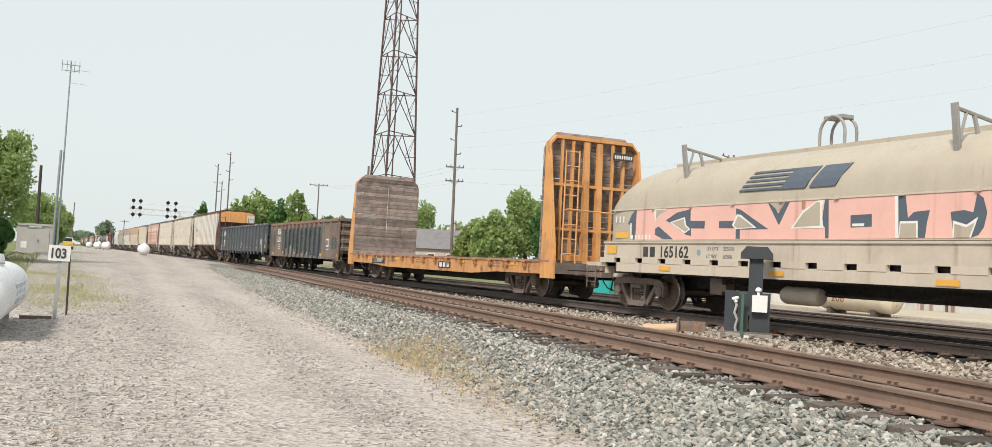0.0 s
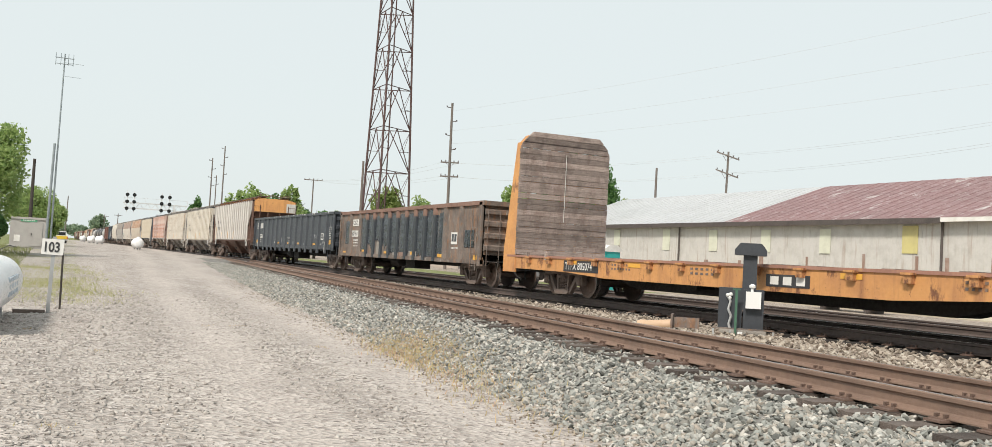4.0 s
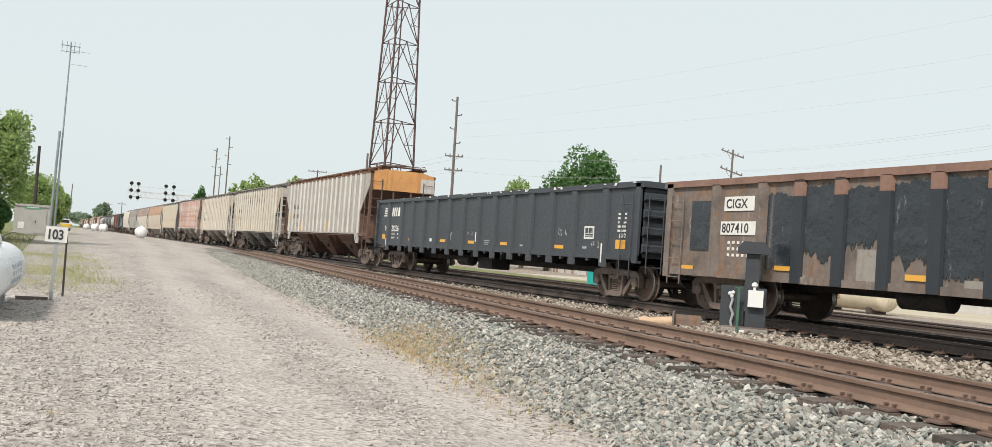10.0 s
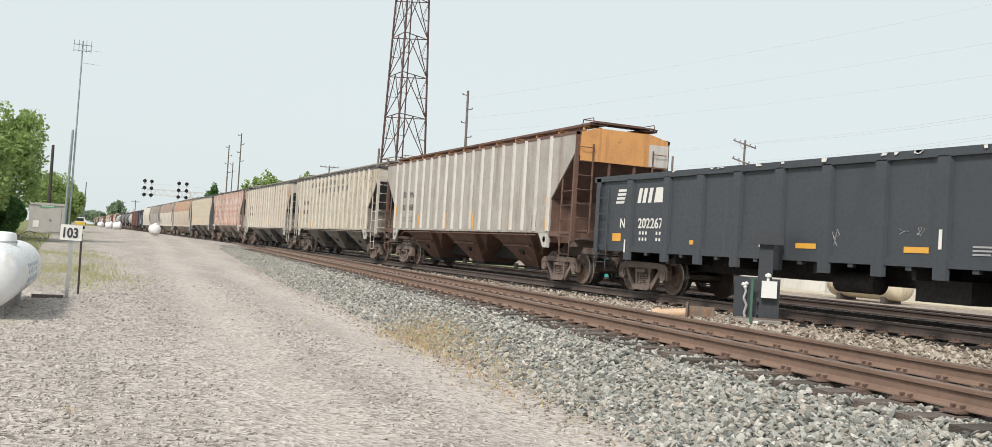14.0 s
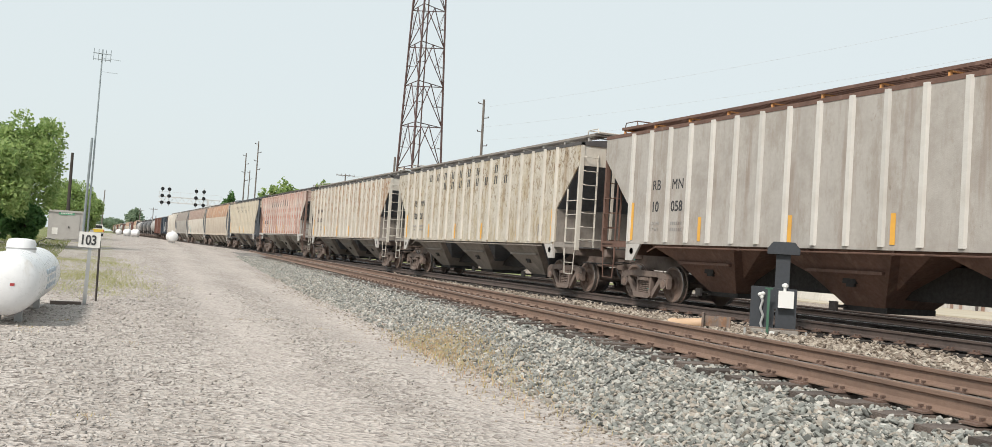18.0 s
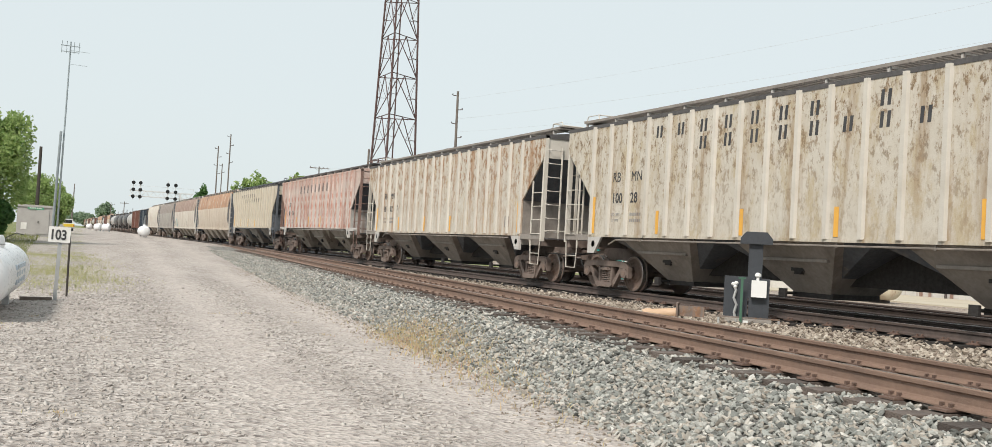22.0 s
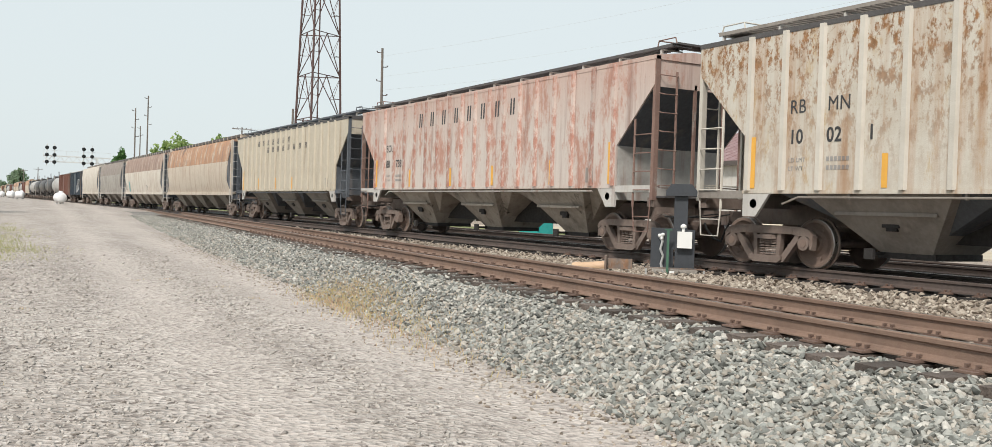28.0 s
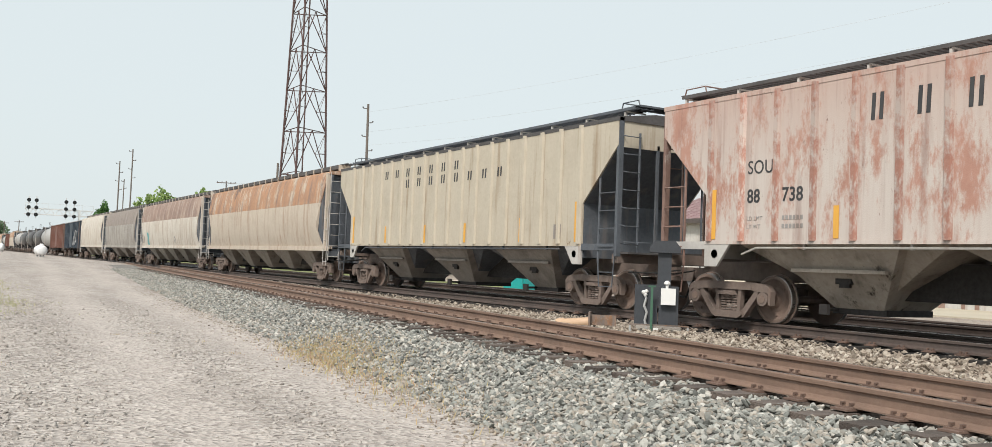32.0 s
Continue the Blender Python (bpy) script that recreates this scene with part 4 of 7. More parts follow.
        part("bay_lip", made((-1.24, -1.16, c - h * 0.68, c + h * 0.68, 0.99, 1.05)), bay, b_ob)
        bm = bmesh.new()
        box(bm, -0.62, 0.62, c - 0.55, c + 0.55, 0.28, 0.39)
        cyl(bm, (-0.95, c + 0.45, 0.35), (0.95, c + 0.45, 0.35), 0.03, 6)
        box(bm, -1.0, -0.93, c + 0.36, c + 0.54, 0.26, 0.44)
        part("outlet_gate", bm, m_under, b_ob)
        bm = bmesh.new()                   # the vibrator bracket on the bay's side
        box(bm, -1.05, -0.98, c - 0.16, c + 0.16, 0.80, 0.90)
        box(bm, -1.02, -0.95, c - 0.10, c + 0.10, 0.74, 0.96)
        part("vibrator_bracket", bm, m_under, b_ob)
    for y, h in ((-B + 1.52, 0.95), (-B + 4.0, 0.62), (-B + 7.0, 0.55), (B - 7.4, 0.55), (B - 4.4, 0.55), (B - 1.52, 0.95)):
        stamp(car, m_yellow_r, -W - 0.026, y - 0.055, y + 0.055, SILL + 0.06, SILL + 0.06 + h, "reflector", "yellow reflective strip")
    mm = mark_mat or m_black
    gap = (2 * B - 2.80) / (ribs - 1)

    def panel_left(i):                     # the far edge of the i-th panel from the rear end, between two ribs
        return B - 1.40 - gap * i - 0.09

    if number:
        big = 0.35
        for i, (m1, n1) in enumerate(zip(mark.split() + ["", ""], number.split())):
            if m1:
                letters(m1, big, mm, car, -W - 0.024, panel_left(i + 1) - 0.05, 2.76, squeeze=0.88)
            letters(n1, big, mm, car, -W - 0.024, panel_left(i + 1) - 0.05, 2.23, squeeze=0.88, bold=0.006)
            for k, word in enumerate(("LD LMT", "LT WT")):
                if i == 0:
                    letters(word, 0.11, m_mid, car, -W - 0.024, panel_left(1) - 0.05, 1.90 - 0.15 * k, name="stencil")
                elif i == 1:
                    bars(car, m_mid, -W - 0.023, panel_left(2) - 0.05, 1.90 - 0.15 * k, gap - 0.34, 0.075, 6, 0.3)
    for z, first, count, h in name_bars:
        for i in range(count):
            y = panel_left(first + i) - (gap - 0.18) * 0.5
            bm = bmesh.new()
            for d in (0.075, -0.075):
                prism(bm, ((y + d + 0.045, z), (y + d - 0.025, z), (y + d - 0.045, z + h), (y + d + 0.025, z + h)), "x", -W - 0.026, -W - 0.02)
            part("letter_bar", bm, m_black, car)
    stamp(car, m_mid, -W - 0.025, -B + 2.15, -B + 2.45, 1.6, 1.95)
    place(car, start)
    return car


# covered hopper with bulging smooth sides
def round_hopper(label, L, side, band, bay, start, spin=True, bays=5, spray=()):
    rnd = random.Random(label)
    car = thing("covered_hopper", label, "train car", group="freight train")
    add_running_gear(car, L, spin, rnd)
    B, EAVE, SILL = L / 2 - 0.62, 4.30, 1.36

    def half(z):
        t = (z - SILL) / (EAVE - SILL)
        return 1.36 + 0.26 * math.sin(math.pi * min(max(t * 0.92 + 0.04, 0), 1)) ** 0.7

    def cut(z):
        """How far the side sheets stand back at the car's end below the shoulder."""
        return 0.72 * max(0.0, 1 - abs(z - 2.25) / 1.2)

    zs = [SILL + (EAVE - SILL) * i / 10 for i in range(11)]
    for s in (-1, 1):
        for lo, hi, m, nm in ((0, 6, side, "side_wall"), (6, 10, band, "upper_side_wall")):
            bm = bmesh.new()
            ring = [(s * half(z), z) for z in zs[lo:hi + 1]] + [(s * (half(z) - 0.04), z) for z in zs[lo:hi + 1]][::-1]
            rows_ = []
            ys = [-B + 0.5, -B + 1.6, 0, B - 1.6, B - 0.5]
            for y in ys:
                notch = math.copysign(1, y) if abs(y) > B - 1 else 0
                rows_.append([bm.verts.new((x, y - notch * cut(z), z)) for x, z in ring])
            for a, b in zip(rows_, rows_[1:]):
                for i in range(len(ring)):
                    bm.faces.new((a[i], a[(i + 1) % len(ring)], b[(i + 1) % len(ring)], b[i]))
            bm.faces.new(rows_[0][::-1])
            bm.faces.new(rows_[-1])
            part(nm, bm, m, car, smooth=True)
    bm = bmesh.new()
    w = half(EAVE)
    prism(bm, ((-w, EAVE - 0.05), (w, EAVE - 0.05), (w - 0.05, EAVE + 0.06), (0.5, EAVE + 0.2), (-0.5, EAVE + 0.2), (-w + 0.05, EAVE + 0.06)), "y", -B + 0.3, B - 0.3)
    part("roof", bm, band, car)
    bm, posts = bmesh.new(), bmesh.new()
    for s in (-1, 1):
        for k in range(3):
            x = s * (0.55 + 0.15 * k)
            box(bm, x - 0.04, x + 0.04, -B - 0.1, B + 0.1, EAVE + 0.36, EAVE + 0.40)
        y = -B + 0.5
        while y < B:
            box(posts, min(s * 0.5, s * 0.99), max(s * 0.5, s * 0.99), y - 0.03, y + 0.03, EAVE + 0.10, EAVE + 0.37)
            box(bm, min(s * 0.5, s * 0.97), max(s * 0.5, s * 0.97), y + 0.03, y + 0.97, EAVE + 0.22, EAVE + 0.36)
            y += 1.0
    part("roof_walk", bm, m_grate, car)
    tagged(part("walk_bracket", posts, side, car), kind="stuff")
    for s in (-1, 1):
        bm = bmesh.new()
        pts = [(-half(z), z) for z in zs] + [(half(z), z) for z in zs[::-1]]
        hexa(bm, [(x * 0.98, s * (B - 0.52), z) for x, z in pts], [(x * 0.98, s * (B - 0.50 - 0.95 * max(0, 3.4 - z)), z) for x, z in pts])
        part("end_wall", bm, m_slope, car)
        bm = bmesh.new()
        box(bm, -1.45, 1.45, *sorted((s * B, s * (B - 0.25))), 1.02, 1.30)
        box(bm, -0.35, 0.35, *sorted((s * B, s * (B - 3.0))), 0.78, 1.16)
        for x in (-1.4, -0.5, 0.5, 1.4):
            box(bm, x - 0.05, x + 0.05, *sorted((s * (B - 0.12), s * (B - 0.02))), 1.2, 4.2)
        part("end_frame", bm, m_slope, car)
        for x in (-1.5, 1.5):
            bm = bmesh.new()
            ladder(bm, x, s * (B - 0.1), s * (B - 0.48), 0.65, 3.0, r=0.013)
            part("side_ladder", bm, m_endw, car)
            bm = bmesh.new()
            ladder(bm, s * (B + 0.1), x, x - math.copysign(0.42, x), 0.85, EAVE, r=0.013, axis="x")
            part("end_ladder", bm, m_endw, car)
        for x in (-1.5, 1.36):
            part("end_post", made((x, x + 0.14, *sorted((s * (B - 0.5), s * (B - 0.36))), 1.3, EAVE)), side, car)
    part("side_sill", made((-1.48, -1.3, -B, B, SILL - 0.14, SILL + 0.04), (1.3, 1.48, -B, B, SILL - 0.14, SILL + 0.04)), side, car)
    span = (2 * B - 3.6) / bays
    for i in range(bays):
        c = -B + 1.8 + span * (i + 0.5)
        bm = bmesh.new()
        h = span * 0.36
        hexa(bm, [(-0.70, c - 0.34, 0.42), (0.70, c - 0.34, 0.42), (0.70, c + 0.34, 0.42), (-0.70, c + 0.34, 0.42)],
             [(-1.36, c - h, 1.30), (1.36, c - h, 1.30), (1.36, c + h, 1.30), (-1.36, c + h, 1.30)])
        b_ob = part("hopper_bay", bm, bay, car)
        part("outlet_gate", made((-0.6, 0.6, c - 0.4, c + 0.4, 0.32, 0.43)), m_under, b_ob)
    part("bay_back", made((-0.5, 0.5, -B + 1.9, B - 1.9, 0.62, 1.28)), m_under, car)
    for y, wide, z0, z1, m in spray:
        bm = bmesh.new()
        for k in range(6):
            za, zb = (z0 + (z1 - z0) * (k + d) / 6 for d in (0, 1))
            ya, yb = y + 0.10 * math.sin(k * 1.3), y + 0.10 * math.sin(k * 1.3 + 1.3)
            xa, xb = -half(za) - 0.012, -half(zb) - 0.012
            hexa(bm, [(xa, ya, za), (xa + 0.01, ya, za), (xa + 0.01, ya - wide, za), (xa, ya - wide, za)], [(xb, yb, zb), (xb + 0.01, yb, zb), (xb + 0.01, yb - wide, zb), (xb, yb - wide, zb)])
        part("spray_paint", bm, m, car, "patch of spray paint")
    place(car, start)
    return car


# open gondola
def gondola(label, L, panel, rib, start, ribs, top, spin=True, end=None, mid_rib=None, inset=2.1, low=0.98, drop=0.24):
    rnd = random.Random(label)
    car = thing("gondola_car", label, "train car", group="freight train")
    add_running_gear(car, L, spin, rnd, inset)
    B, W, TOP, LOW = L / 2 - 0.40, 1.50, top, low
    for s in (-1, 1):
        part("side_wall", made((s * W - 0.02, s * W + 0.02, -B, B, LOW, TOP - 0.1)), panel, car)
        part("top_rail", made((s * W - 0.09, s * W + 0.11, -B - 0.03, B + 0.03, TOP - 0.14, TOP)), m_rail_rust if rib is m_brn_w else rib, car, bevel=0.015)
        bm = bmesh.new()
        box(bm, s * W - 0.06, s * W + 0.08, -B, B, LOW - 0.04, LOW + 0.1)
        for y0, y1 in zip(ribs, ribs[1:]):
            a = (y0 + y1) / 2
            box(bm, s * W - 0.04, s * W + 0.05, a - 0.06, a + 0.06, LOW - 0.45 * drop, LOW)
        part("side_sill", bm, panel, car)
        part("end_wall", made((-W, W, *sorted((s * B, s * (B - 0.05))), 1.0, TOP - 0.06)), end or panel, car)
        bm = bmesh.new()
        for k in range(4):
            z = 1.30 + k * (TOP - 1.5) / 3.4
            prism(bm, [(s * (B - 0.01), z - 0.12), (s * (B + 0.09), z - 0.07), (s * (B + 0.09), z + 0.07), (s * (B - 0.01), z + 0.12)], "x", -W + 0.02, W - 0.02)
        box(bm, -W - 0.08, W + 0.08, *sorted((s * (B - 0.03), s * (B + 0.12))), TOP - 0.15, TOP)
        part("end_stiffener", bm, end or rib, car)
        for x0, x1 in ((-W - 0.09, -W + 0.04), (W - 0.04, W + 0.09)):
            part("corner_post", made((x0, x1, *sorted((s * B, s * (B - 0.22))), LOW - 0.1, TOP - 0.05)), rib, car)
        for x in (-W - 0.13, W + 0.13):
            bm = bmesh.new()
            ladder(bm, x, s * (B - 0.25), s * (B - 0.70), 0.55, TOP - 0.3, 0.42, 0.011)
            part("side_ladder", bm, panel, car)
            bm = bmesh.new()
            ladder(bm, s * (B + 0.16), math.copysign(1.42, x), math.copysign(0.98, x), 0.7, TOP - 0.3, 0.42, 0.011, axis="x")
            part("end_ladder", bm, panel, car)
    part("floor", made((-W, W, -B, B, 1.0, 1.08)), m_under, car)
    bm = bmesh.new()
    box(bm, -0.33, 0.33, -B, B, 0.62, 1.0)
    part("center_sill", bm, m_under, car)
    bearer = mesh_of("crossbearer", made((-1.4, -0.33, -0.05, 0.05, 0.78, 1.0)), m_under)
    for i in range(9):
        for turn in (0, 180):
            part("crossbearer", bearer, None, car, at=pose(0, -B + 2 * B * (i + 0.5) / 9, 0, 0, 0, turn))
    part("brake_cylinder_box", made((-1.0, -0.33, -0.8, 0.3, 0.42, 0.80)), m_under, car, bevel=0.04)
    bm = bmesh.new()
    lathe(bm, ((1.2, 0.08), (1.26, 0.2), (2.24, 0.2), (2.3, 0.08)), "y", 14, (-0.8, 0, 0.66))
    part("air_tank", bm, m_under, car, smooth=True)
    rib_me = bmesh.new()
    prism(rib_me, ((-0.15, 0.0), (-0.12, 0.07), (0.12, 0.07), (0.15, 0.0)), "z", LOW - drop, TOP - 0.12)
    rib_me = mesh_of("rib", rib_me, rib)
    rib_mid = rib_me.copy()
    rib_mid.materials[0] = mid_rib or rib
    for s, turn in ((-1, 90), (1, -90)):
        for i, y in enumerate(ribs):
            part("rib", rib_mid if mid_rib and 1 < i < len(ribs) - 2 else rib_me, None, car, at=pose(s * (W + 0.02), y, 0, 0, 0, turn))
    place(car, start)
    return car, B, W


# bulkhead flat car
def bulkhead_flat(start):
    car = thing("bulkhead_flat_car", "ochre bulkhead flat car with weathered plank ends, empty deck", "train car", group="freight train")
    rnd = random.Random(5)
    L, DECK, W = 22.9, 1.12, 1.50
    for s in (-1, 1):
        add_truck(car, s * 7.4, True, rnd)
        add_coupler(car, s * L / 2, s)
    E, F = 10.1, 0.36        # F: how far out the bulkheads stand
    for s in (-1, 1):
        bm = bmesh.new()
        prism(bm, ((-E, DECK - 0.04), (E, DECK - 0.04), (E, 0.72), (6.5, 0.70), (4.5, 0.60), (-4.5, 0.60), (-6.5, 0.70), (-E, 0.72)), "x", s * W - 0.03, s * W + 0.03)
        part("side_sill", bm, m_yel_sill, car, "rust-streaked ochre side sill")
        part("rub_rail", made((s * W - 0.06, s * W + 0.07, -E, E, DECK - 0.06, DECK)), m_rub, car)
    pocket = mesh_of("stake_pocket", made((-0.09, 0.0, -0.085, 0.085, -0.20, -0.02), (-0.12, 0.0, -0.12, 0.12, -0.06, -0.02)), m_yel_sill)
    for s in (-1, 1):
        for i in range(15):
            part("stake_pocket", pocket, None, car, at=pose(s * (W + 0.03), -8.6 + i * 1.23, DECK - 0.02, 0, 0, 0 if s < 0 else 180))
    for i in range(4):
        y = (-7.9, 5.0, 7.6, 8.7)[i]
        bm = made((-W - 0.085, -W - 0.035, y - 0.06, y + 0.05, DECK - 0.12, DECK + (0.06, 0.08, 0.12, 0.10)[i]))
        part("wood_stake", bm, m_plank, car, "short grey wooden stake")
    plank = mesh_of("deck_plank", made((-W + 0.02, W - 0.02, -0.14, 0.14, -0.06, 0.0)), m_plank, bevel=0.006)
    y = -E + 0.3
    while y < E:
        part("deck_plank", plank, None, car, at=pose(0, y, DECK + rnd.uniform(-0.015, 0.02), 0, 0, rnd.uniform(-0.3, 0.3)))
        y += 0.3
    bm = bmesh.new()
    box(bm, -0.35, 0.35, -L / 2 + 0.6, L / 2 - 0.6, 0.62, 1.0)
    prism(bm, ((-6.0, 0.64), (-4.8, 0.36), (4.8, 0.36), (6.0, 0.64)), "x", -0.33, 0.33)
    for i in range(13):
        y = -8.4 + i * 1.4
        box(bm, -1.46, 1.46, y - 0.06, y + 0.06, 0.74, 1.04)
    cyl(bm, (-0.85, -0.6, 0.72), (-0.85, 0.5, 0.72), 0.2, 12)
    box(bm, -1.0, -0.5, 1.4, 2.0, 0.5, 0.85)
    part("underframe", bm, m_under, car)
    for s in (-1, 1):                       # the two bulkheads: planks inside, posts and braces outside
        head = part("bulkhead", made((-1.52, 1.52, *sorted((s * (9.30 + F), s * (9.36 + F))), DECK, DECK + 0.18)), m_yel, car, "ochre steel bulkhead lined with grey planks")
        out = s
        z = DECK + 0.02
        k = 0
        while z < 4.80:
            h = 0.172
            e0, e1 = (1.57 - max(0.0, q - 4.50) * 0.95 for q in (z, z + h))
            top = z + h - rnd.uniform(0.004, 0.02)
            bm = bmesh.new()
            prism(bm, ((-e0, z), (e0, z), (e1, top), (-e1, top)), "y", *sorted((s * (9.12 + F), s * (9.215 + F))))
            part("plank", bm, m_plank, head, at=pose(0, rnd.uniform(-0.015, 0.015), 0, 0, rnd.uniform(-0.12, 0.12), 0), bevel=0.008)
            z += h
            k += 1
        for x in (-1.52, 1.52):             # deep side posts that widen to the foot
            bm = bmesh.new()
            prism(bm, ((out * (9.22 + F), 0.60), (out * (10.02 + F), 0.60), (out * (10.02 + F), 1.3), (out * (9.45 + F), 4.56), (out * (9.22 + F), 4.56)), "x", x - 0.035, x + 0.035)
            part("side_post", bm, m_yel, head)
        for x, w, d in ((-1.10, 0.03, 0.12), (-0.74, 0.035, 0.14), (-0.28, 0.085, 0.24), (0.16, 0.085, 0.24), (0.62, 0.03, 0.13), (1.00, 0.04, 0.13)):
            bm = bmesh.new()
            prism(bm, ((out * (9.36 + F), DECK - 0.1), (out * (9.36 + F + d), DECK - 0.1), (out * (9.36 + F + d * 0.8), 1.9), (out * (9.45 + F), 4.66), (out * (9.36 + F), 4.66)), "x", x - w, x + w)
            part("post", bm, m_yel, head)
        bm = bmesh.new()
        for z in (2.05, 3.35):
            box(bm, -1.5, 1.5, *sorted((out * (9.36 + F), out * (9.46 + F))), z - 0.04, z + 0.04)
        prism(bm, ((-1.55, 4.42), (-1.3, 4.70), (1.3, 4.70), (1.55, 4.42), (1.55, 4.50), (1.30, 4.80), (-1.30, 4.80), (-1.55, 4.50)), "y", *sorted((out * (9.24 + F), out * (9.42 + F))))
        part("cross_beam", bm, m_yel, head)
        bm = bmesh.new()
        ladder(bm, out * (9.98 + F), -1.28, -0.84, 0.75, 4.3, 0.42, 0.02, "x")
        cyl(bm, (-1.2, out * (10.0 + F), 2.6), (1.45, out * (10.0 + F), 2.55), 0.022, 6)
        part("ladder", bm, m_yel, head)
        bm = bmesh.new()
        box(bm, -1.5, 1.5, *sorted((out * (9.4 + F), out * (10.05 + F))), 0.74, 1.06)
        box(bm, -0.5, 0.5, *sorted((out * (9.4 + F), out * (10.9 + F))), 0.70, 1.04)
        part("end_sill", bm, m_brn_w, head)
        if s > 0:
            part("chalk_line", made((-0.005, 0.005, *sorted((s * (9.098 + F), s * (9.118 + F))), 2.2, 4.3)), m_white, head, "faint white vertical line")
        part("marking_plate", made((0.55, 1.25, *sorted((out * (9.56 + F), out * (9.565 + F))), 4.2, 4.42)), m_black, head)
        bm = bmesh.new()
        for i in range(8):
            box(bm, 0.60 + i * 0.08, 0.65 + i * 0.08, *sorted((out * (9.565 + F), out * (9.57 + F))), 4.26, 4.36)
        tagged(part("marking", bm, m_white, head), kind="stuff")
    stamp(car, m_black, -W - 0.032, 6.60, 4.80, 0.72, 1.02, label="black number panel")
    letters("TTPX 805074", 0.27, m_white, car, -W - 0.039, 6.52, 0.78, squeeze=0.88)
    for y, k in ((4.2, 7), (1.0, 5), (-5.9, 8)):
        bars(car, m_brn_w, -W - 0.033, y, 0.94, 0.9, 0.05, k)
        bars(car, m_brn_w, -W - 0.033, y, 0.84, 0.9, 0.05, k)
    stamp(car, m_black, -W - 0.033, -1.48, -2.66, 0.70, 0.94)
    bars(car, m_white, -W - 0.038, -1.54, 0.74, 1.06, 0.16, 3, 0.35)
    for y in (6.4, 3.4, -3.4, -7.6):
        stamp(car, m_yellow_r, -W - 0.036, y, y - 0.5, 0.92, 1.02, "reflector")
    place(car, start)


# coil car with a rounded hood
def coil_car(start):
    car = thing("coil_car", "sand-coloured steel coil car with rounded hood and pink spray paint", "train car", group="freight train")
    rnd = random.Random(9)
    L, W, B, O = 16.6, 1.52, 6.55, 0.5
    for s in (-1, 1):
        add_truck(car, s * (L / 2 - 2.65), True, rnd)
        add_coupler(car, s * L / 2, s)
    for s in (-1, 1):
        part("side_sill", made((s * W - 0.04, s * W + 0.04, -B, B, 1.24, 1.60)), m_tan_low, car, "sand side sill with grime streaks", bevel=0.01)
        part("sill_flange", made((*sorted((s * (W - 0.05), s * (W + 0.07))), -B, B, 1.60, 1.645)), m_tan_low, car)
        part("lower_web", made((*sorted((s * (W - 0.16), s * (W - 0.12))), -B + 0.3, B - 0.3, 0.86, 1.24)), m_under, car)
        part("lower_flange", made((*sorted((s * (W - 0.1), s * (W + 0.04))), -B + 0.6, B - 0.6, 0.90, 1.13)), m_tan_low, car, bevel=0.01)
        tab = mesh_of("tab", made((-0.05, 0.035, -0.325, 0.325, 1.12, 1.245)), m_tan_low)
        for i in range(14):
            part("tab", tab, None, car, at=(s * W, -6.02 + i * 0.955, 0))
    HW, LOW, SEAM, TOP = 1.50, 1.66, 2.44, 3.60
    prof = [(-HW, LOW), (-HW, SEAM)]
    for i in range(1, 12):
        a = math.pi * i / 12
        prof.append((-HW * math.cos(a), SEAM + (TOP - SEAM) * math.sin(a) ** 0.8))
    prof += [(HW, SEAM), (HW, LOW)]
    hood = bmesh.new()
    rings = []
    for y, k in ((-B + 0.05, 0.0), (-B + 0.12, 0.35), (-B + 0.35, 0.66), (-B + 0.8, 0.9), (-B + 1.4, 1.0), (B - 1.4, 1.0), (B - 0.8, 0.9), (B - 0.35, 0.66), (B - 0.12, 0.35), (B - 0.05, 0.0)):
        rings.append([hood.verts.new((x * (0.90 + 0.10 * min(1, k * 1.15)), y, min(z, SEAM) + max(z - SEAM, 0) * k)) for x, z in prof])
    for a, b in zip(rings, rings[1:]):
        for i in range(len(prof) - 1):
            hood.faces.new((a[i], a[i + 1], b[i + 1], b[i]))
    hood.faces.new(rings[0][::-1])
    hood.faces.new(rings[-1])
    hood_ob = part("hood", hood, m_tan, car, "sand steel hood with rounded top", smooth=True)
    part("ridge_rail", made((-0.28, 0.28, -B + 1.2, B - 1.2, TOP - 0.02, TOP + 0.07)), m_tan, hood_ob, bevel=0.01)
    for s in (-1, 1):
        part("seam_rail", made((s * HW - 0.018, s * HW + 0.018, -B + 0.2, B - 0.2, SEAM - 0.018, SEAM + 0.018)), m_tan_low, hood_ob)
        bm = bmesh.new()
        box(bm, s * HW - 0.05, s * HW + 0.05, -0.045, 0.045, SEAM - 0.03, SEAM + 0.045)
        bm = mesh_of("clamp", bm, m_tan_low)
        for i in range(8):
            part("clamp", bm, None, hood_ob, at=(0, -B + 0.9 + i * 1.45, 0))
    for y in (-3.60, 3.60):                    # lifting brackets
        for s in (-1, 1):
            bm = bmesh.new()
            prism(bm, ((s * 1.20, 2.95), (s * 1.27, 2.95), (s * 1.40, 3.88), (s * 1.33, 3.90)), "y", y - 0.05, y + 0.05)
            tube(bm, [(s * 1.36, y, 3.82), (s * 0.30, y, 3.66)], 0.035, 6)
            tube(bm, [(s * 1.24, y, 3.25), (s * 1.08, y, 3.78)], 0.03, 6)
            tube(bm, [(s * 0.78, y, 3.38), (s * 0.90, y, 3.74)], 0.04, 6)
            part("lift_bracket", bm, m_mid, hood_ob)
